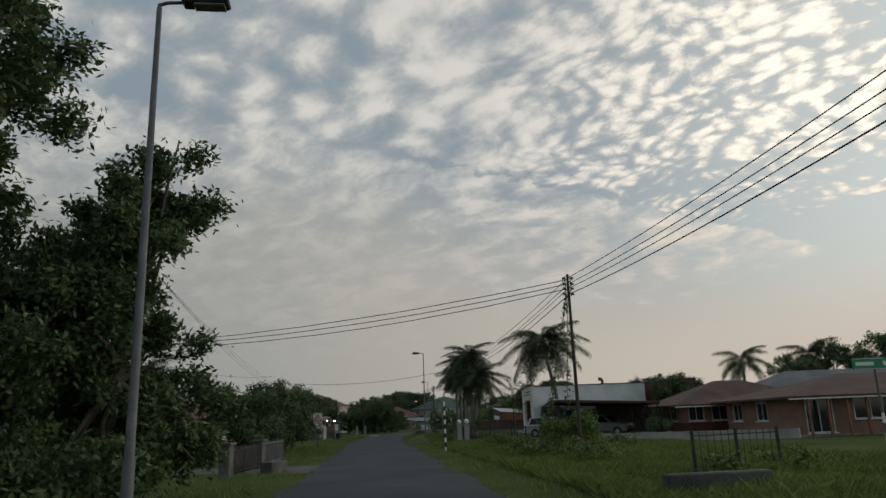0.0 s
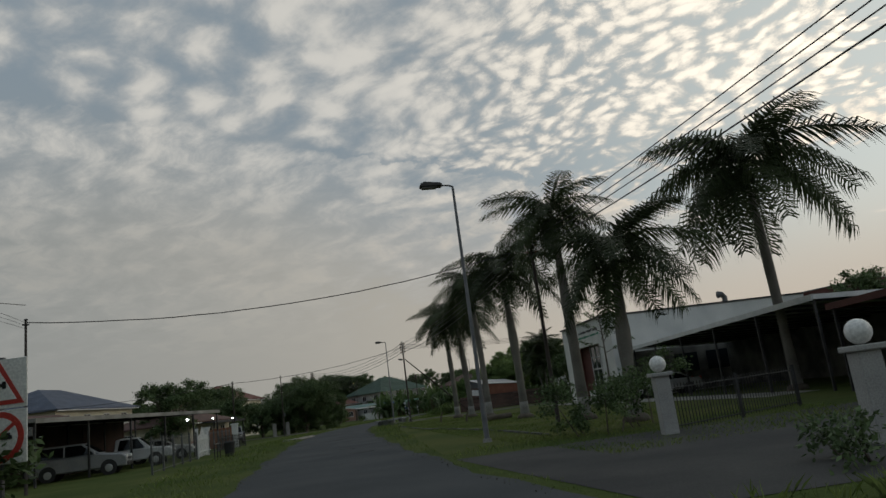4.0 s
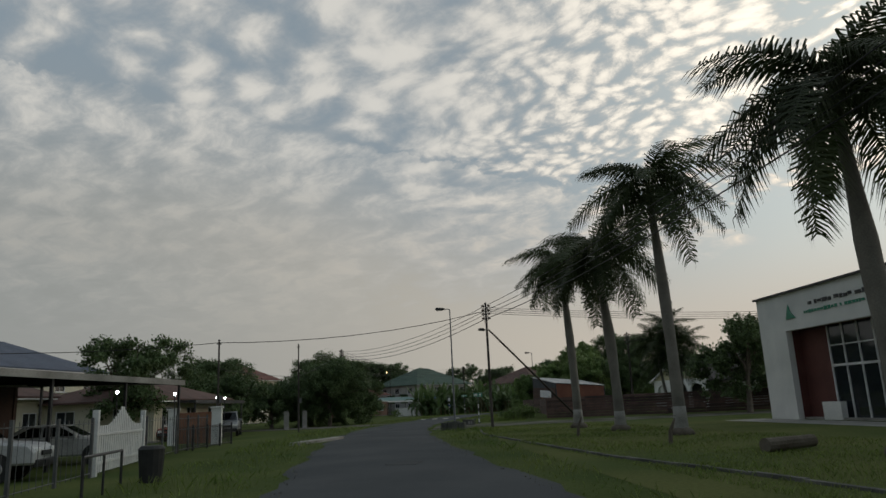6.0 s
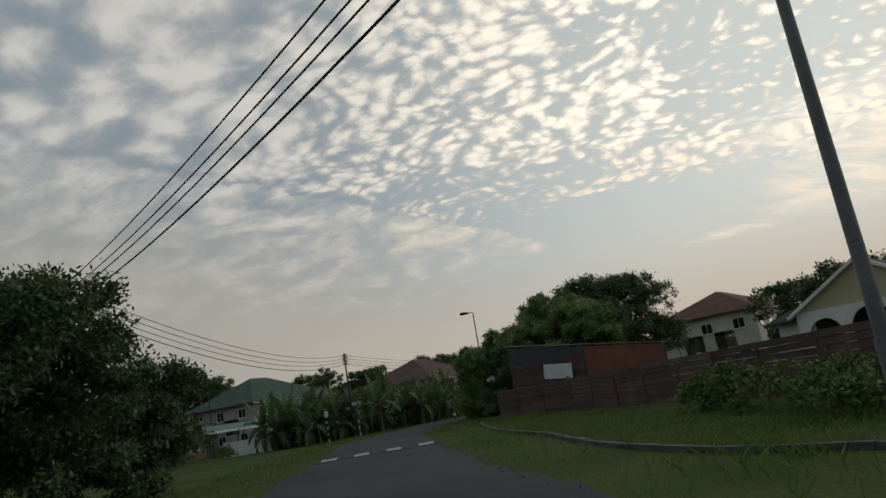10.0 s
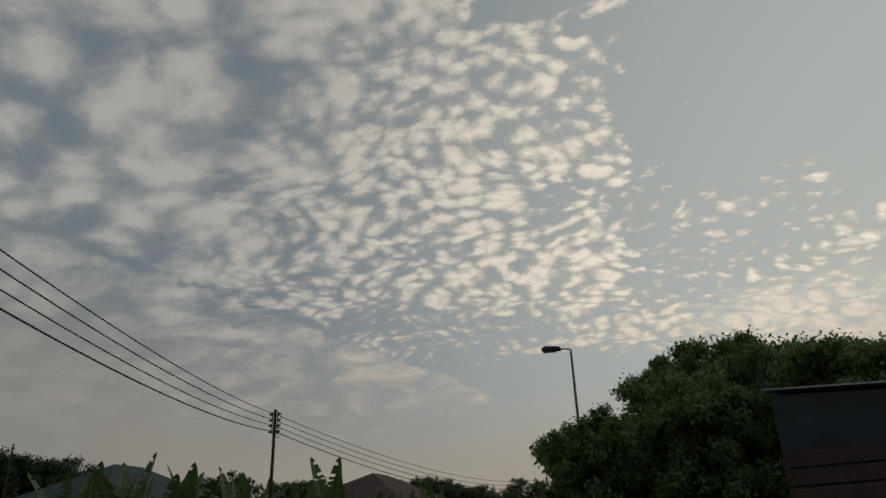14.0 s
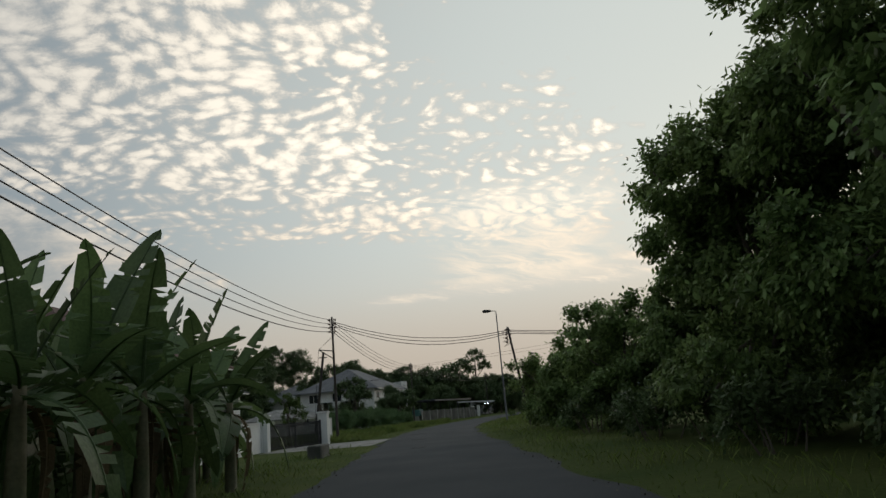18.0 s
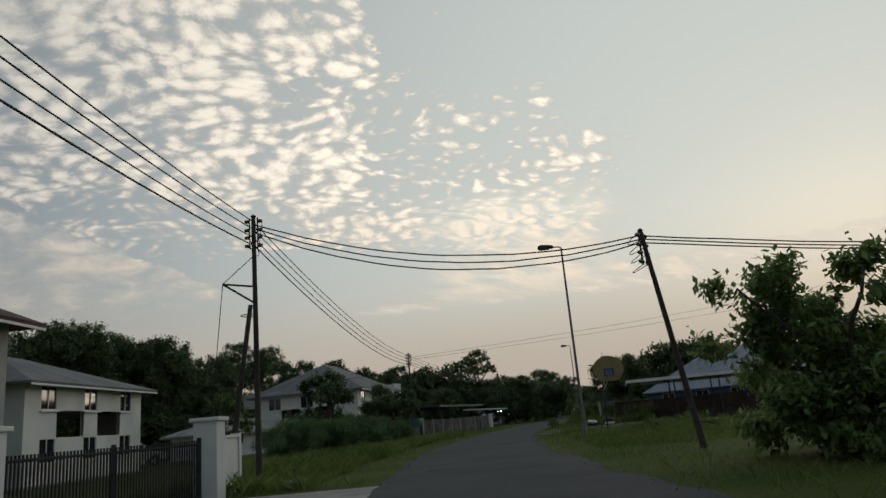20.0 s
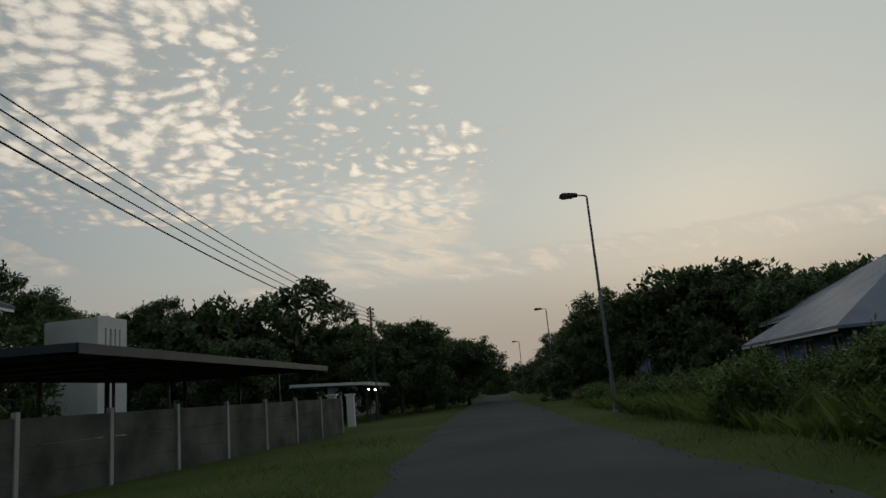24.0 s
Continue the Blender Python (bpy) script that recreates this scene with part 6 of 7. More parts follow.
for k, (x, y, rx, h) in enumerate([(1.4, 133.5, 1.3, 1.3), (2.4, 136.2, 1.4, 1.5), (3.0, 139.0, 1.3, 1.3), (0.6, 131.5, 1.0, 1.0)]):
    bush("creeper_bush", x, y, rx, rx, h, 240 + k, "scrambling yellow-green bush against the fence", 0.14, 130, LEAF_B)
# house with arched porch
def arch_house():
    H = house(31, 153, 26, 14, 12, 3.0, 2.9, WHITE_WALL, ROOF_DARK, "white house with a charcoal hip roof behind an arched porch", over=0.6, holes={"s": [(1, 1, 3, 2.2), (6, 1, 8, 2.2)], "n": [(1, 1, 3, 2.2), (6, 1, 8, 2.2)], "e": [(2, 1, 4, 2.2)], "w": [(2, 1, 4, 2.2)]})


arch_house()


def arch_porch(x, y, turn):
    P = thing("arched_porch", at(x, y, 0, turn), "white porch of three round arches under a yellow gable", "porch")
    W, h, T = 7.2, 3.0, 0.25
    bm = bmesh.new()
    xs = (-2.3, 0.0, 2.3)
    rads = (0.8, 1.05, 0.8)
    outer = [(-W / 2, 0)]
    for c, r in zip(xs, rads):
        outer.append((c - r, 0))
        for k in range(0, 13):
            a = math.pi - k * math.pi / 12
            outer.append((c + r * math.cos(a), 1.72 + r * math.sin(a)))
        outer.append((c + r, 0))
    outer += [(W / 2, 0), (W / 2, h), (-W / 2, h)]
    part("arcade", prism(outer, 0, T), WHITE_WALL, P)
    part("gable", prism([(-W / 2, h), (W / 2, h), (0, h + 2.2)], 0.02, T - 0.02), YELLOW_WALL, P, "pale yellow gable")
    part("barge_board", boxes((-W / 4 - 0.2, -0.1, h + 1.0, W / 2 + 1.0, 0.5, 0.16, 0, Euler((0, -math.atan2(2.2, W / 2), 0)).to_matrix().to_4x4()), (W / 4 + 0.2, -0.1, h + 1.0, W / 2 + 1.0, 0.5, 0.16, 0, Euler((0, math.atan2(2.2, W / 2), 0)).to_matrix().to_4x4())), WHITE_WALL, P)
    part("roof", hip_roof(5.0, W, h + 0.05, 2.2, 0.4, gable=True), ROOF_DARK, P).matrix_basis = Matrix.Translation((0, 2.9, 0.02)) @ Euler((0, 0, radians(90))).to_matrix().to_4x4()
    part("back", boxes((0, 2.6, 1.5, W - 0.1, 0.15, 2.9)), SHADOW_IN, P)


arch_porch(21.7, 148.6, -64)
house(35, 141, 74, 12, 8, 2.9, 2.4, WHITE_WALL, ROOF_DARK, "white bungalow with a charcoal roof behind the fence")
house(48, 190, 30, 13, 11, 6.4, 2.6, CREAM_WALL, ROOF_RED, "two-storey cream house with a red-brown hip roof", storeys=2)
sh = thing("shed", at(12.6, 161.9, 0, 100), "low shed of orange and dark boards under a tilted zinc roof", "shed")
part("board_wall", prism([(-3.82, 0), (3.82, 0), (3.82, 4.35), (-3.82, 3.36)], 3.1, 3.2), CABIN_DARK, sh, "dark blue-grey sheet wall")
part("board_wall", put(prism([(-3.08, 0), (3.08, 0), (3.08, 3.34), (-3.08, 2.86)], 3.72, 3.82), Matrix.Rotation(radians(90), 4, "Z")), ORANGE_WALL, sh, "orange-brown board wall")
part("board_wall", prism([(-3.82, 0), (3.82, 0), (3.82, 3.84), (-3.82, 2.86)], -3.2, -3.1), CABIN_DARK, sh)
part("board_wall", put(prism([(-3.08, 0), (3.08, 0), (3.08, 4.32), (-3.08, 3.84)], -3.82, -3.72), Matrix.Rotation(radians(90), 4, "Z")), CABIN_DARK, sh)
part("roof_sheet", boxes((0, 0, 3.70, 7.9, 6.75, 0.035, 0, Euler((math.atan(0.08), -math.atan(0.13), 0)).to_matrix().to_4x4())), ZINC, sh, "grey zinc sheet roof")
for k in range(9):
    part("strip", boxes((0, 3.24 + 0.012 * (k % 2), 0.2 + 0.33 * k, 7.6, 0.03, 0.31, 0, Euler((0, -0.012 * (k % 3), 0)).to_matrix().to_4x4())), ZINC_RED, sh)
wp = thing("white_board", at(9.2, 159.3, 0, 122), "tilted white board hung above the zinc fence", "board")
part("panel", boxes((0, 0, 2.2, 1.9, 0.05, 0.85, 0, Euler((0, radians(-6), 0)).to_matrix().to_4x4())), WHITE_METAL, wp, bevel=0.01)
part("post", boxes((-0.6, 0.06, 0.9, 0.07, 0.07, 1.9), (0.6, 0.06, 0.9, 0.07, 0.07, 1.9)), BROWN_WOOD, wp)
p8 = utility_pole(10.6, 130.8, 6.7, 0, label="slender pale service pole behind the fence")


def clump_palm(x, y, seed):
    """Several stems with dense arching fronds that hide one another."""
    rng = random.Random(seed)
    p = thing("clump_palm", at(x, y), "dense clump palm with many dark arching fronds", "palm tree")
    for q, (ox, oy, h) in enumerate(((0, 0, 6.6), (0.9, -0.5, 5.2), (-0.9, 0.4, 5.4), (0.2, 0.9, 4.3), (-0.3, -1.0, 4.0))):
        part("stem", tube([(ox * 0.4, oy * 0.4, -0.05), (ox * 0.8, oy * 0.8, h * 0.6), (ox, oy, h)], [0.13, 0.1, 0.07], 8), PALM_TRUNK, p, smooth=True)
        for k in range(15):
            ob = new("frond", FRONDS[min(5, k // 3)])
            ob.parent = p
            ob.matrix_basis = Matrix.Translation((ox, oy, h)) @ Euler((radians(rng.uniform(-15, 15)), radians(-80 + 6.5 * k), radians(k * 137.5 + 40 * q))).to_matrix().to_4x4() @ Matrix.Scale(rng.uniform(0.72, 0.9), 4)
    return p


clump_palm(13.2, 128.6, 4)
bulb(-10.8, 202.2, 7.7, BULB_WARM, label="small lit lamp on a tall pole")

# ---- west side, bend ----
house(-3.5, 224, 42, 15, 12, 6.0, 3.2, GREY_WALL, ROOF_GREEN, "two-storey pale grey house with a green tiled roof", storeys=2)
house(-18, 216, 40, 11, 9, 4.2, 2.4, PINK_WALL, ROOF_RED, "house with a dull red roof", storeys=1)
house(19, 221, 42, 15, 12, 5.4, 3.0, GREY_WALL, ROOF_BROWN, "house with a broad red-brown tiled roof", storeys=2)
carport(-9.0, 200, 40, 9, 6, 2.9, TEAL, "teal sheet carport roof beside a house", posts=3, slope=0.12)
aw = thing("awning", at(-3.4, 195.2, 0, 40), "curved blue awning on white posts", "awning")
bm = bmesh.new()
for k in range(10):
    a = math.pi * (0.1 + 0.08 * k)
    box(bm, 0, -1.6 * math.cos(a), 2.3 + 0.75 * math.sin(a), 4.2, 0.48, 0.03, 0, Euler((-(math.pi / 2 - a), 0, 0)).to_matrix().to_4x4())
part("sheet", bm, BLUE_TARP, aw)
for sx in (-2, 2):
    for sy in (-1.5, 1.5):
        part("post", rods(((sx, sy, 0), (sx, sy, 2.55), 0.04)), WHITE_METAL, aw)
car(-5.6, 190.5, 30, "pickup", CAR_SILVER, "grey truck parked behind a white fence", name="truck")
solid_wall("white_fence", [(-9.2, 189.5), (-5.0, 187.2), (-2.6, 188.4)], 1.25, WHITE_WALL, "low white wall before a house", post=2.2)
bush("garden_shrub", -9.6, 186, 1.3, 1.3, 1.3, 250, "bright green garden shrub by a white wall", 0.12, 130, LEAF_B)
bush("garden_shrub", -12, 187, 1.5, 1.3, 1.4, 251, "bright green garden shrub by a white wall", 0.12, 130, LEAF_B)
street_sign(1.0, 179.2, 30, 2.55, 1.05, "green street name board on a leaning banded post")
bp = banded_post(-1.05, 182.4, 2.0, "white banded post with a small meter box")
part("meter_box", boxes((0, -0.05, 2.25, 0.34, 0.2, 0.5)), WHITE_METAL, bp, bevel=0.015)
bx = thing("blue_crate", at(-0.5, 184.2, 0, 30), "blue plastic crates on a low stand among banana stems", "crate")
part("crate", boxes((-0.35, 0, 1.3, 0.66, 0.5, 0.5)), BLUE_TARP, bx, bevel=0.03)
part("crate", boxes((0.35, 0, 1.3, 0.66, 0.5, 0.5)), BLUE_TARP, bx, bevel=0.03)
part("top_board", boxes((0, 0, 1.02, 1.5, 0.6, 0.05)), BROWN_WOOD, bx)
for sx in (-0.65, 0.65):
    part("leg", boxes((sx, 0, 0.48, 0.08, 0.5, 1.02)), BROWN_WOOD, bx)
_k = 0
rng1 = random.Random(31)
for row in range(4):
    for k in range(17):
        t = (k + rng1.uniform(-0.35, 0.35)) / 16
        bx, by = -2.6 + 19.6 * t, 181.8 + 17.2 * t + 2.6 * math.sin(3.0 * t) * (-0.5)
        nx, ny = -0.69, 0.72
        off = 0.3 + 1.5 * row + rng1.uniform(-0.5, 0.5)
        banana_plant(bx + nx * off, by + ny * off, ((rng1.uniform(2.4, 3.9) if row else rng1.uniform(1.6, 3.2)) + (0.3 if row else 0)) * (1.16 if k < 8 else 1.24), _k, n=11 + _k % 3, lean=(rng1.uniform(-0.3, 0.3), rng1.uniform(-0.3, 0.3)), size=1.2)
        _k += 1
for x, y, h in ((9.0, 188.3, 3.9), (10.1, 189.6, 4.2), (11.3, 190.7, 4.0), (12.6, 191.9, 3.8), (14.2, 193.4, 3.6), (10.6, 192.0, 4.3), (13.2, 194.6, 4.0), (4.0, 184.2, 5.2), (0.2, 184.6, 5.0), (13.2, 196.4, 5.6), (8.4, 190.2, 4.8), (-1.8, 186, 5.0)):
    banana_plant(x, y, h, _k, n=8, size=1.05)
    _k += 1
for k in range(12):
    t = k / 11
    bush("undergrowth", -4.2 + 20 * t, 183.6 + 17.2 * t, 1.6, 1.3, 2.1, 260 + k, "dark undergrowth among banana stems", 0.15, 80, LEAF)

# ---- white wall and gate ----
solid_wall("white_wall", [(15.2, 202.0), (20.3, 207.2), (25.7, 212.1)], 1.42, WHITE_WALL, "white panelled garden wall with piers", post=2.6)
pillar(26.0, 212.2, 0.5, 1.75, WHITE_WALL, "square white gate pillar with a pointed cap", turn=42)
pillar(30.9, 214.0, 0.55, 1.75, WHITE_WALL, "square white gate pillar with a pointed cap", turn=42)
solid_wall("white_wall", [(31.3, 214.4), (32.4, 215.5)], 1.35, WHITE_WALL, "short white wall beside a gate pillar", post=1.4)
bar_fence("dark_gate", [(26.3, 212.4), (30.6, 213.9)], 1.35, "closed dark slatted sliding gate", DARK_METAL, step=0.07, post=2.3, r=0.022)
bm = boxes((0, 0, 0.2, 1.7, 0.5, 0.5))
tagged(link("culvert_parapet", bm, DARK_CONCRETE, bevel=0.04), "dark mouldy concrete culvert block by the gate", "parapet").matrix_world = at(22.0, 201.6, 0, 45)
bm = boxes((0, 0, 0.05, 1.4, 0.7, 0.2))
tagged(link("culvert_slab", bm, DARK_CONCRETE, bevel=0.03), "dark concrete slab on the verge by a pole", "slab").matrix_world = at(33.2, 214.2, 0, 45)
house(33.5, 241, 42, 11, 9, 4.8, 1.7, WHITE_WALL, ROOF_GREY, "white two-storey house with a grey roof behind a gate", storeys=2)

# ---- last stretch, west ----
house(80, 291, 40, 17, 12, 5.4, 2.6, WHITE_WALL, ROOF_GREY, "two-storey white house with a grey hip roof", storeys=2)
house(54.6, 255.4, 30, 11, 5, 2.1, 0.9, WHITE_WALL, CONCRETE, "long white annexe with a pale sloping roof", over=0.6)
solid_wall("boundary_wall", [(38, 258), (48.4, 259.6)], 1.5, WHITE_WALL, "long plain pale boundary wall under trees", post=4)
car(45.2, 254.0, -20, "pickup", CAR_GREEN, "pale green pickup with a covered load", name="truck")
for k in range(8):
    t = k / 7
    bush("clipped_hedge", 43.8 + 12.6 * t, 230.8 + 7.0 * t + 0.5 * (k % 2), 2.0, 1.9, 2.2 + 0.14 * (k % 3), 280 + k, "large rounded dark green hedge along the verge", 0.062, 560, HEDGE, turn=30)
for k in range(4):
    bush("weed_clump", 40.0 + 3.2 * k, 224.5 + 2.4 * k, 1.0, 0.8, 0.55, 290 + k, "rank weeds on the verge", 0.12, 100, LEAF_B, category="weeds")
slab_fence("concrete_fence", [(70.92, 249.13), (91.2, 258.6)], 1.55, "stained concrete panel fence with pale posts", MOTTLED_DARK, GREY_WALL, 2.8)
carport(80.7, 257.7, 27, 17.4, 7.5, 3.02, DARK_METAL, "long flat dark carport roof with a pale edge behind a fence", posts=5, slope=0.02, trim=CABIN_DARK, inset=2.2)
house(67.6, 259.0, 34, 14, 10, 5.3, 2.6, WHITE_WALL, ROOF_GREY, "white two-storey house with a grey hip roof among trees", storeys=2)
wb = thing("white_tower", at(87.0, 271.2, 0, 27), "white flat-topped stair block with slit windows", "building")
part("block", wall_panel(2.6, 6.9, 0.2, [(0.6 + 0.42 * k, 5.4, 0.76 + 0.42 * k, 6.3) for k in range(4)]), WHITE_WALL, wb)
part("side", boxes((0.1, 1.5, 3.4, 0.2, 2.6, 6.8), (2.5, 1.5, 3.4, 0.2, 2.6, 6.8), (1.3, 2.9, 3.4, 2.6, 0.2, 6.8)), WHITE_WALL, wb)
part("top", boxes((1.3, 1.5, 6.8, 2.2, 2.5, 0.1)), CONCRETE, wb)
part("inside", boxes((1.3, 0.5, 5.8, 2.1, 0.1, 1.4)), SHADOW_IN, wb)
tk = thing("water_tank", at(71.2, 250.2, 0, 30), "teal blue rectangular tank on blocks behind a fence", "tank")
part("body", boxes((0, 0, 1.35, 1.6, 1.0, 0.85)), TEAL, tk, bevel=0.05)
part("stand", boxes((-0.6, 0, 0.45, 0.3, 0.8, 0.95), (0.6, 0, 0.45, 0.3, 0.8, 0.95)), CONCRETE, tk)
pillar(93.2, 261.0, 0.4, 1.7, WHITE_WALL, "white gatepost at the fence's end", turn=30)
pillar(97.0, 263.2, 0.4, 1.7, WHITE_WALL, "white gatepost at the fence's end", turn=30)
for p in ((100.5, 264.8, 2.0), (103.5, 266.8, 2.0)):
    bulb(*p, label="small lit globe lamp on a gatepost")
carport(104, 270, 30, 9, 5, 2.6, ZINC, "small zinc-roofed porch among trees", posts=3)
house(122, 290, 30, 16, 11, 5.0, 2.6, GREY_WALL, ROOF_BROWN, "house with a large brown hip roof among trees", storeys=2)

# ---- last stretch, east ----
carport(75.6, 221.8, -58, 13, 4.6, 2.95, ZINC, "wide metal shed roof with a white edge on thin posts", posts=5, slope=-0.03)
solid_wall("red_brick_wall", [(75.4, 230.4), (81.0, 222.7), (86.5, 214.2)], 1.5, BROWN_BRICK, "low maroon wall at the back of a yard", post=3)
for k, (x, y, d) in enumerate([(69.4, 219.6, 30), (70.6, 218.8, 24), (68.2, 220.6, 35)]):
    b = thing("oil_drum", at(x, y, 0.3, d), "rusty oil drum lying on its side in weeds", "drum", "drums in the yard")
    part("shell", rods(((-0.45, 0, 0), (0.45, 0, 0), 0.3), seg=18), (WHITE_METAL, TAN_BOARD, ZINC_RED)[k], b)
    for sx in (-0.15, 0.15, -0.45, 0.45):
        part("ring", rods(((sx - 0.015, 0, 0), (sx + 0.015, 0, 0), 0.315), seg=18), DARK_METAL, b)
bb = thing("basketball_stand", at(60.0, 221.2, 0, -38), "old fan-shaped basketball board on a pipe stand", "basketball stand")
fan = [(0.95 * math.cos(a), 3.45 + 0.78 * math.sin(a)) for a in np.linspace(-0.35, math.pi + 0.35, 18)] + [(-0.55, 2.75), (0.55, 2.75)]
bd = part("board", prism(fan, -0.03, 0.03), TAN_BOARD, bb, "tan fan-shaped backboard")
part("target_box", boxes((0, -0.034, 3.25, 0.6, 0.006, 0.45)), BLACK_PAINT, bd)
part("target_field", boxes((0, -0.04, 3.25, 0.48, 0.006, 0.33)), BLUE_TARP, bd)
part("brace", rods(((0, 0.05, 3.4), (0, 1.2, 2.6), 0.03), ((0, 0.05, 3.0), (0, 1.2, 2.3), 0.03)), SIGN_WHITE, bb)
part("pole", rods(((0, 1.2, 2.7), (0, 1.5, 0), 0.05)), DARK_METAL, bb)
part("leg", rods(((0, 1.2, 2.4), (-0.8, 0.4, 0), 0.03), ((0, 1.2, 2.4), (0.8, 0.4, 0), 0.03)), DARK_METAL, bb)
part("hoop", tube([(0.22 * math.cos(a), -0.27 + 0.22 * math.sin(a), 3.05) for a in np.linspace(0, math.tau, 17)], 0.012, 5), SIGN_RED, bb)
gp1 = thing("leaning_post", at(74.2, 231.2), "thick pale leaning concrete post in the weeds", "post")
part("shaft", tube([(0.12, 0.05, -0.1), (0, 0, 0.8), (-0.12, 0, 1.75)], [0.15, 0.14, 0.13], 4), GREY_WALL, gp1)
for k, (x, y) in enumerate([(68.2, 228.2), (69.3, 227.4)]):
    b = thing("tyre_pile", at(x, y), "old tyres painted black and white at a drive", "tyres", "tyres at the drive")
    for q in range(2):
        part("tyre", put(tube([(0.26 * math.cos(a), 0.26 * math.sin(a), 0) for a in np.linspace(0, math.tau, 15)], 0.1, 7), pose(0, 0, 0.12 + 0.2 * q, 8 * q, 0, 0)), (RUBBER, SIGN_WHITE)[(q + k) % 2], b, smooth=True)
for k, (x, y, d, mt) in enumerate([(57.5, 214.8, 20, GREY_WALL), (60.5, 215.8, 65, WHITE_METAL), (56.0, 213.6, 5, DARK_METAL)]):
    bm = boxes((0, 0, 0.12, 1.5, 0.5, 0.04, 0, Euler((radians(9), radians(6), 0)).to_matrix().to_4x4()), (0.2, 0.25, 0.06, 1.1, 0.3, 0.05))
    tagged(link("scrap_sheet", bm, mt), "bent scrap metal sheet dumped in the weeds", "scrap", "scrap in the weeds").matrix_world = at(x, y, 0, d)
house(104, 236, 24, 13, 11, 2.7, 3.2, BLUE_SHEET, ROOF_BLUE, "low house with blue walls and a steep blue-grey steel hip roof", ridge=0.6)
house(120, 236, 24, 20, 13, 4.6, 3.2, GREY_WALL, ROOF_BLUE, "long house with a blue-grey steel hip roof")
bf = thing("blue_fence", at(101, 247.5, 0, 20), "blue corrugated sheet fence behind weeds", "fence")
for k in range(12):
    part("sheet", boxes((-1 + 2.0 * k, 0.06 * (k % 2), 1.0, 1.98, 0.03, 2.0)), BLUE_SHEET, bf)
rng2 = random.Random(6)
for k in range(38):
    t = k / 37
    q, _ = beside((72 + 36 * t, 234 + 21 * t), 5.2 + 6.0 * rng2.random())
    bush("roadside_scrub", q.x, q.y, rng2.uniform(1.3, 2.1), rng2.uniform(1.1, 1.7), rng2.uniform(1.6, 2.5) * (1 - 0.45 * t), 300 + k, "rank green scrub on the verge", 0.11, 150, LEAF_B, category="scrub")
for k in range(11):
    bush("weed_clump", rng2.uniform(50, 66), rng2.uniform(207, 219), rng2.uniform(0.8, 1.5), rng2.uniform(0.8, 1.5), rng2.uniform(0.5, 1.0), 340 + k, "rank weeds around dumped scrap", 0.12, 100, LEAF_B, category="weeds")


# ---- speed hump ----
hump = thing("speed_hump", at(-4.4, 148.4, 0, beside((-4.4, 148.4), 0)[1]), "low asphalt speed hump with worn white blocks", "speed hump")
bm = prism([(-0.9, 0.02), (-0.5, 0.075), (0, 0.095), (0.5, 0.075), (0.9, 0.02), (0.9, -0.05), (-0.9, -0.05)], -2.35, 2.35)
part("mound", bm, ASPHALT, hump)
for k in range(4):
    part("painted_block", boxes((-0.35, -1.8 + 1.2 * k, 0.090, 0.62, 0.55, 0.012, 0, Euler((0, radians(-3.5), 0)).to_matrix().to_4x4())), ROAD_PAINT, hump)


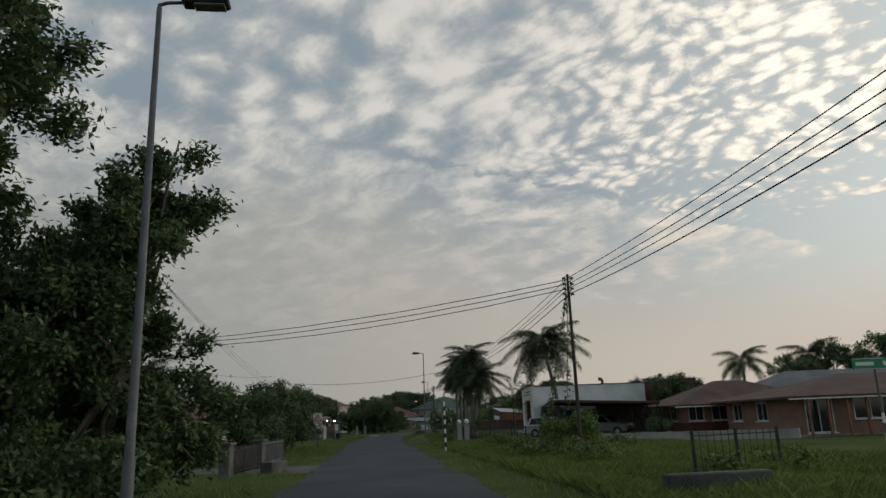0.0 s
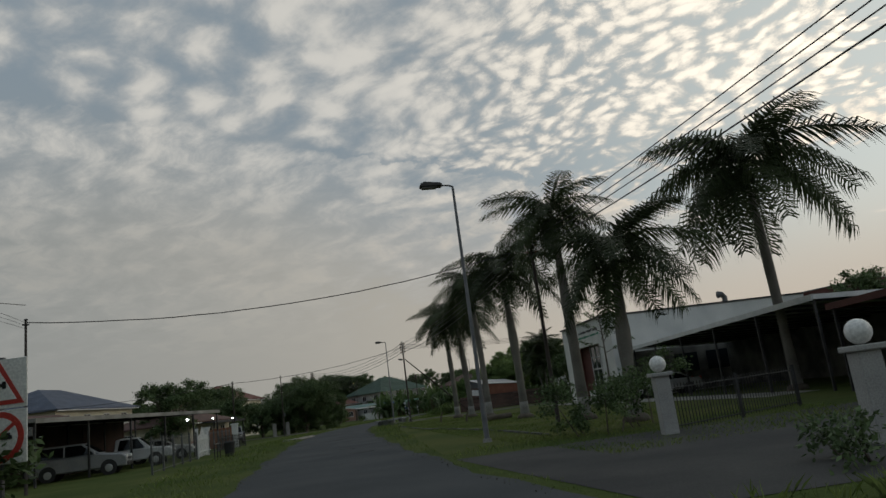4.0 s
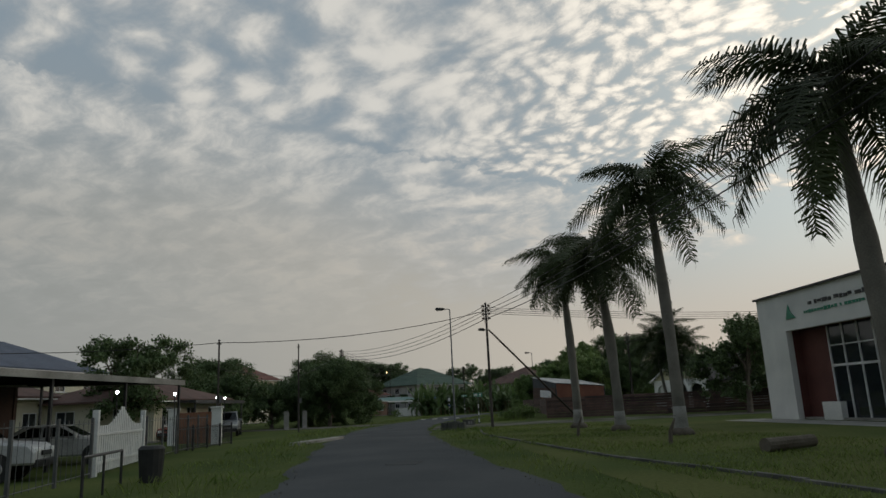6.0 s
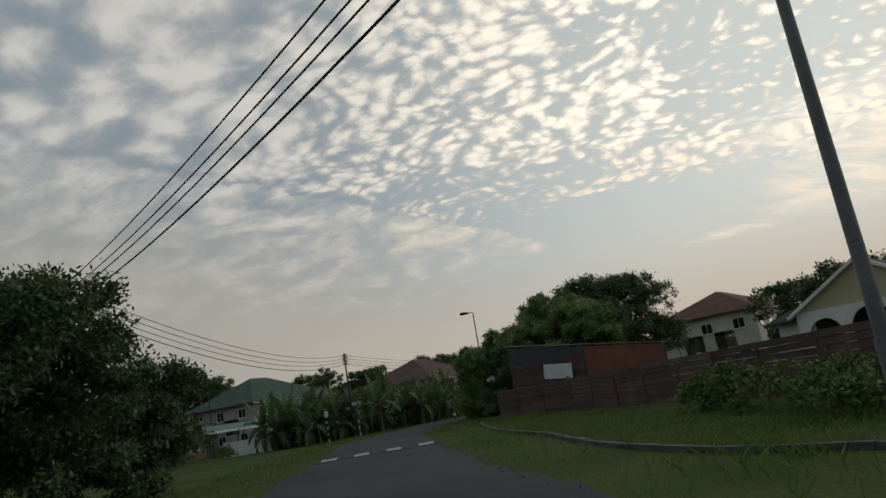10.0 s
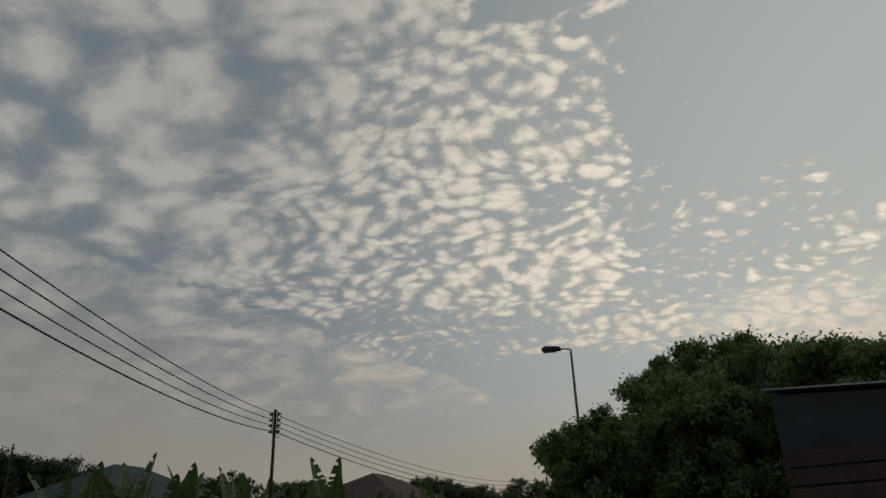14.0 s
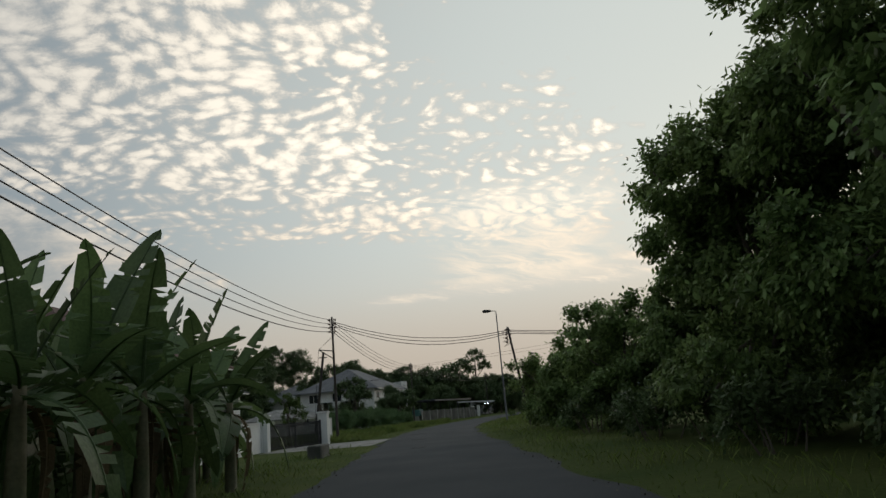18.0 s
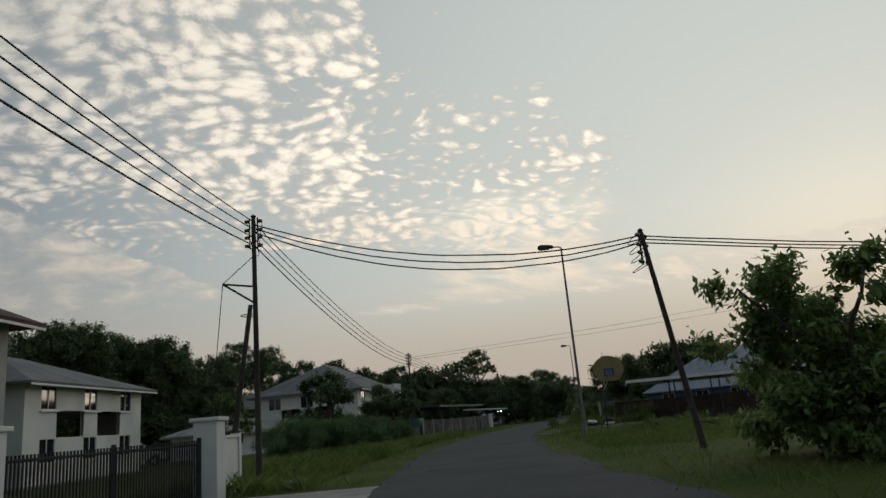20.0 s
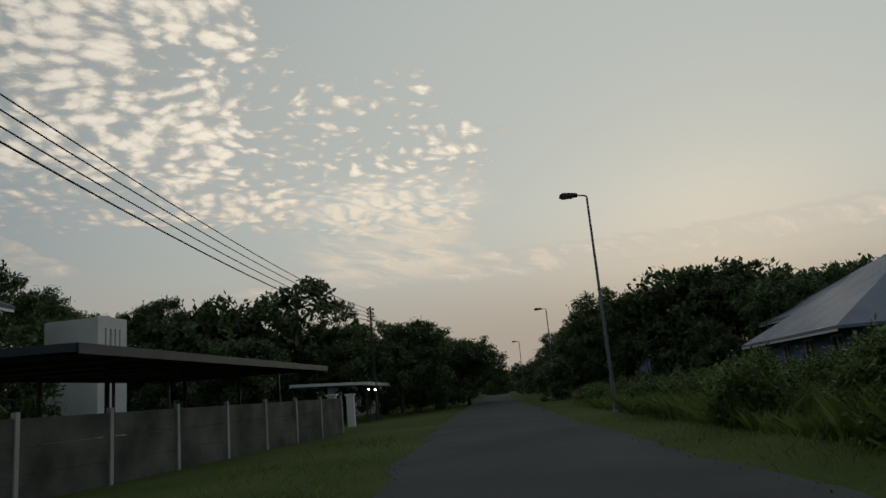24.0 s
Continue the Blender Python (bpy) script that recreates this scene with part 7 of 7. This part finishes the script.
# ---- trees ----
def place_trees():
    rng = random.Random(2)
    near = "broad dark green tree at the roadside"
    plain_tree(-9.2, 10.4, 3.0, 10.5, 1, near, leaf=0.15, dens=190, n=14, low=0.25, trunk=0.2)
    plain_tree(-7.4, 14.9, 2.35, 8.1, 2, near, leaf=0.15, dens=190, n=30, low=0.04)
    plain_tree(-10.6, 14.4, 2.8, 6.4, 6, near, leaf=0.15, dens=120, n=20, low=0.04)
    bush("undergrowth", -6.9, 12.6, 1.6, 1.6, 2.2, 620, "dark leafy undergrowth below a roadside tree", 0.14, 150, LEAF)
    bush("undergrowth", -7.0, 15.0, 1.3, 1.3, 3.2, 621, "dark leafy undergrowth below a roadside tree", 0.14, 150, LEAF)
    plain_tree(-11.0, 18.8, 1.8, 3.6, 3, near, leaf=0.15, dens=160, n=10, low=0.10, mt=LEAF_B)
    plain_tree(-11.4, 40.5, 2.4, 3.9, 4, leaf=0.16, dens=130, n=10, low=0.12)
    plain_tree(-12.6, 46.5, 3.0, 4.4, 14, leaf=0.16, dens=120, n=11, low=0.12)
    plain_tree(-13.0, 53.0, 2.8, 4.2, 15, leaf=0.16, dens=120, n=11, low=0.12)
    plain_tree(-13.2, 58.6, 2.2, 4.3, 5, leaf=0.15, dens=150, n=11, low=0.1)
    for k, (x, y, r, h) in enumerate([(-25.5, 119, 3.2, 6.6), (-28.5, 132, 3.6, 6.8), (-24, 137, 3.5, 5.0), (-50, 112, 4, 6.5), (-44, 152, 5, 7), (-20, 156, 3.6, 5.5), (-30, 160, 5, 8), (-21, 143, 3.0, 4.6)]):
        plain_tree(x, y, r, h, 400 + k, leaf=0.24, dens=60, n=10, low=0.15)
    plain_tree(-15.4, 142.6, 4.0, 6.9, 8, "wide bushy dark green tree reaching the ground", leaf=0.17, dens=130, n=17, low=0.06)
    plain_tree(-12.6, 147.4, 2.8, 4.6, 9, "wide bushy dark green tree reaching the ground", leaf=0.17, dens=130, n=11, low=0.06)
    plain_tree(25.5, 176.5, 5.2, 10.8, 10, "large domed dark green tree", n=15, leaf=0.22, dens=70, low=0.3)
    plain_tree(19, 169.5, 3.4, 7.2, 11, n=10, leaf=0.18, dens=100, low=0.15)
    for k, (x, y, r, h) in enumerate([(9.1, 172.8, 1.9, 5.3), (10.3, 175.3, 1.2, 5.3), (13.0, 175.6, 1.9, 6.4), (12.8, 171.4, 2.5, 6.9), (17.2, 169.6, 3.2, 8.6), (15.9, 179.4, 2.3, 7.6), (20.6, 181.2, 2.8, 10.6), (17.6, 175.6, 3.4, 9.2), (23.4, 185.4, 2.8, 7.7), (27.4, 188.6, 2.2, 6.2), (24.6, 181.4, 3.4, 8.8), (30.6, 193.6, 2.4, 4.8), (34.2, 198.4, 2.2, 4.2), (37.6, 202.6, 1.9, 3.6), (31.6, 189, 3.0, 5.6)]):
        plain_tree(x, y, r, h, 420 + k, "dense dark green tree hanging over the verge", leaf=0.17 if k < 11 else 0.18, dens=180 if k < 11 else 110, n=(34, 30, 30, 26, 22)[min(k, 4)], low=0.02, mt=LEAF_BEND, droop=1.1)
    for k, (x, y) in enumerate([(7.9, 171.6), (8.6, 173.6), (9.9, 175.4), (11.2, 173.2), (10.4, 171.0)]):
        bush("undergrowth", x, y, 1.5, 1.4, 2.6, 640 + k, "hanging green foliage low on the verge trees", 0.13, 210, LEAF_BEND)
    for k in range(15):
        t = k / 14
        q, _ = beside((9.5 + 24.5 * t, 182.5 + 25.5 * t), 6.0 + 0.5 * (k % 3))
        bush("undergrowth", q.x, q.y, 1.35, 1.25, 1.7 + 0.4 * (k % 2), 600 + k, "dark leafy undergrowth below the verge trees", 0.14, 120, LEAF)
    for k, (x, y, r, h) in enumerate([(46, 84, 5, 9.5), (56, 88, 6, 11), (38, 78, 4, 7), (66, 80, 6, 11), (50, 70, 5, 8.5), (60, 62, 6, 10), (30, 96, 4, 7), (15, 120, 3.4, 6.8), (20, 123, 3.2, 6.4), (26, 133, 4, 7.2), (36, 130, 5, 8), (44, 140, 5, 8), (38, 168, 4, 7), (34, 160, 3.4, 6.6)]):
        plain_tree(x, y, r, h, 440 + k, "dark leafy tree behind the houses", leaf=0.26, dens=50, n=10, low=0.2)
    for k, (x, y, r, h) in enumerate([(45.4, 267.6, 5, 13.0), (48.9, 268.8, 5, 13.2), (51.8, 268.0, 5, 12.6), (54.8, 269.6, 3.6, 12.4), (64.5, 287.5, 5, 13.2), (81.3, 305.5, 6, 17.8), (89.6, 305.6, 6, 17.0), (55.5, 243.2, 2.5, 6.2), (54.3, 271.4, 4, 11.5), (65.8, 283.9, 4.5, 12.5), (70.7, 271.9, 3.5, 10.1), (100.5, 297.8, 5, 13.0), (72.0, 292.0, 5, 13.0), (80.9, 272.7, 4, 9.2), (40, 266, 5, 13), (34, 262, 5, 12), (102.0, 302.6, 5, 13.9), (100.9, 288.2, 4.5, 10.6), (101.1, 283.2, 5, 10.7), (105.0, 282.7, 4, 10.1), (108.7, 282.1, 4, 9.2), (108.1, 273.6, 4, 7.8), (112.8, 271.8, 4.2, 7.7), (117.6, 274.0, 4, 6.4), (130.7, 276.8, 4.2, 6.7), (102.9, 276.9, 3.5, 6.4), (97.4, 272.9, 3.5, 6.0), (171.4, 306.9, 6, 12.0), (187.4, 314, 5, 11.3), (66, 290, 6, 12), (124, 276, 3.6, 6.4), (140, 285, 4, 7), (153, 294, 4.4, 7.4)]):
        plain_tree(x, y, r, h, 460 + k, "dark leafy tree beside the houses", leaf=0.26, dens=62, n=13, low=0.08)
    plain_tree(59.6, 240.6, 2.2, 3.9, 480, "bushy roadside tree with drooping leaves", leaf=0.15, dens=150, n=12, low=0.12)
    plain_tree(63.2, 246.2, 2.3, 5.4, 481, "bushy roadside tree with drooping leaves", leaf=0.16, dens=130, n=10, low=0.12)
    plain_tree(78.9, 231.9, 2.6, 5.9, 482, "small dark tree with an irregular crown", leaf=0.2, dens=100, n=15, low=0.26)
    bush("undergrowth", 66.5, 250.4, 2.2, 1.8, 2.6, 660, "dark leafy shrubs before a fence", 0.15, 120, LEAF)
    bush("undergrowth", 69.2, 253.4, 2.0, 1.8, 2.8, 661, "dark leafy shrubs before a fence", 0.15, 120, LEAF)
    plain_tree(47.2, 243.4, 1.7, 5.0, 665, "light green young tree beside a wall", leaf=0.18, dens=70, n=9, low=0.3, mt=LEAF_B, trunk=0.08)
    plain_tree(-13, 178, 1.8, 3.4, 662, "small bushy tree before a house", leaf=0.18, dens=100, n=12, low=0.05)
    plain_tree(-16.5, 171, 2.0, 3.6, 663, "small bushy tree before a house", leaf=0.18, dens=100, n=12, low=0.05)
    plain_tree(-17.5, 146, 3.4, 6.9, 664, "wide bushy dark green tree reaching the ground", leaf=0.17, dens=120, n=16, low=0.04)
    bush("garden_shrub", 70.2, 233.2, 0.8, 0.8, 1.0, 483, "small green shrub by the verge", 0.12, 130, LEAF_B)
    for k, (x, y, r, h) in enumerate([(130.5, 264.2, 3.0, 7.2), (128.7, 261.2, 4.0, 8.3), (131.9, 258.4, 5, 9.7), (135.7, 256.7, 5, 9.4), (134.8, 252.6, 5, 9.5), (138, 258, 5.5, 10), (146, 262, 5, 9), (123, 249.4, 2.6, 5.0), (126, 243.6, 4.5, 7.8), (152, 272, 4.4, 8), (160, 278, 5, 8.6), (172, 288, 4, 6), (120, 261.4, 1.8, 3.2)]):
        plain_tree(x, y, r, h, 500 + k, "dark leafy tree along the road", leaf=0.24, dens=60, n=13, low=0.06)
    for k, (x, y, r, h) in enumerate([(232.7, 335, 6, 6.9), (296.7, 375, 7, 9.4), (240, 326, 5, 5.2), (213.7, 327.2, 6, 8.0), (202.1, 305, 5, 5.9), (345, 392, 9, 9), (362, 405, 9, 10), (350, 400, 8, 9), (262, 340, 5, 6), (185, 296, 4, 5.6)]):
        plain_tree(x, y, r, h, 900 + k, "hazy tree at the road's far end", leaf=0.5, dens=16, n=10, low=0.05)
    for k, (x, y, r, h) in enumerate([(-20.8, 227.2, 6, 11.2), (-16.7, 234.7, 7, 12.4), (-11.7, 237.0, 6, 11.4), (-3.0, 240.0, 5, 10.2), (4.5, 238.5, 4, 11.0), (9.5, 241.0, 4, 11.6), (15.0, 238.0, 4.5, 9.8), (25.5, 234.5, 4, 9.2), (-28, 222, 6, 9.6)]):
        plain_tree(x, y, r, h, 950 + k, "large dark tree behind the houses", leaf=0.3, dens=40, n=12, low=0.1)
    # far trees all round
    for k in range(64):
        a = radians(-70 + 150 * k / 63 + rng.uniform(-1, 1))
        d = rng.uniform(120, 190)
        x, y = 30 + d * math.sin(-a + radians(20)), 160 + d * math.cos(-a + radians(20))
        if road_distance(np.array([[x, y]]))[0] < 14:
            continue
        plain_tree(x, y, rng.uniform(5, 9), rng.uniform(7, 12), 520 + k, "large dark tree in the distance", leaf=0.6, dens=11, n=9, low=0.1)


place_trees()
cp = thing("coconut_palm", at(-27, 60), "coconut palm with drooping fronds behind houses", "palm tree")
part("trunk", tube([(0, 0, -0.1), (0.3, 0.1, 3), (0.2, 0.3, 6.2)], [0.2, 0.15, 0.12], 10), PALM_TRUNK, cp, smooth=True)
for k in range(16):
    ob = new("frond", FRONDS[min(5, k // 3)])
    ob.parent = cp
    ob.matrix_basis = Matrix.Translation((0.2, 0.3, 6.2)) @ Euler((0, radians(-55 + 5.5 * k), radians(k * 137.5))).to_matrix().to_4x4() @ Matrix.Scale(1.3, 4)
for k, (x, y, h) in enumerate([(34, 84, 7.4), (41, 82, 7.6)]):
    royal_palm(x, y, h, 1.2, (0, 0), 60 + k, 13)
rg = np.random.default_rng(5)
tt_ = tree("thin_tree", 150, 312, 17, [(0, 0, 15.0, 2.6, 0.8), (2.2, -1.5, 12.4, 2.0, 0.8), (-1.6, 0.8, 12.0, 1.5, 0.8)], "tall thin tree with an open ragged crown", 7, 0.55, 14, LEAF, 0.3, trunk_top=0.9)

# ---- grass ----
grass_band("verge_grass", ROW(4, -18), ROW(88, 248), -2.42, -6.0, 26000, 0.20, "knee-low green verge grass", 1)
grass_band("verge_grass", ROW(4, -18), ROW(88, 248), 2.42, 6.0, 26000, 0.20, "knee-low green verge grass", 2)
grass_band("tall_grass", ROW(2, -8), ROW(-6, 55), 4.2, 16, 140000, 0.29, "tall unmown green grass in the field", 3)
grass_band("rough_grass", ROW(40, 214), ROW(66, 234), 4.2, 12, 26000, 0.26, "rough green grass beside a yard", 8)
grass_band("tall_grass", ROW(66, 234), ROW(100, 255), 4.6, 11, 22000, 0.6, "tall unmown green grass beside the road", 4)
grass_band("tall_grass", ROW(36, 210), ROW(70, 237), -4.2, -9, 24000, 0.45, "tall unmown green grass beside the road", 5)
grass_band("lawn_grass", ROW(-7, 62), ROW(-9, 118), 5.0, 13, 50000, 0.09, "short mown lawn grass", 6)
grass_band("lawn_grass", ROW(-8, 130), ROW(0, 165), 5.0, 9.5, 30000, 0.14, "short rough grass below the fence", 7)


# ---- worn road surface ----
rw = np.random.default_rng(21)
for k in range(12):
    i = int(rw.integers(ROW(0, 8), ROW(86, 247)))
    o = float(rw.uniform(-1.7, 1.7))
    c = RP[i] + RN[i] * o
    ang = np.sort(rw.uniform(0, math.tau, 11))
    la, wa = rw.uniform(0.5, 1.7), rw.uniform(0.25, 0.6)
    pts = [tuple(c + RD[i] * la * math.cos(a) * rw.uniform(0.75, 1.1) + RN[i] * wa * math.sin(a) * rw.uniform(0.75, 1.1)) for a in ang]
    bm = bmesh.new()
    lift_z = 0.012 + 0.03 * (1 - (o / HALF) ** 2) + 0.006
    f = bm.faces.new([bm.verts.new((x - c[0], y - c[1], 0)) for x, y in pts])
    f.normal_update()
    if f.normal.z < 0:
        bmesh.ops.reverse_faces(bm, faces=[f])
    for e in bmesh.ops.extrude_face_region(bm, geom=list(bm.faces))["geom"]:
        if isinstance(e, bmesh.types.BMVert):
            e.co.z -= 0.03
    bmesh.ops.recalc_face_normals(bm, faces=bm.faces)
    ob = link("asphalt_patch", bm, ASPHALT_NEW)
    ob.matrix_world = at(c[0], c[1], lift_z)
    tagged(ob, "worn asphalt repair patch on the road", "road patch", "repair patches", kind="structure")
gr = rw.integers(ROW(0, 4), ROW(88, 248), 2600)
gs = np.where(rw.random(2600) < 0.5, -1, 1) * (HALF - 0.28 + np.abs(rw.normal(0, 0.22, 2600)))
gc = np.concatenate([RP[gr] + RN[gr] * gs[:, None] + rw.uniform(-0.5, 0.5, (2600, 1)) * RD[gr], np.full((2600, 1), 0.03)], 1)
tagged(quads("grit", leaf_quads(rw, gc, np.tile([0.0, 0.0, 0.2], (2600, 1)), 0.035, 0.8, 0.0), GRIT), "loose grit and dead leaves along the asphalt edge", "grit", kind="stuff")
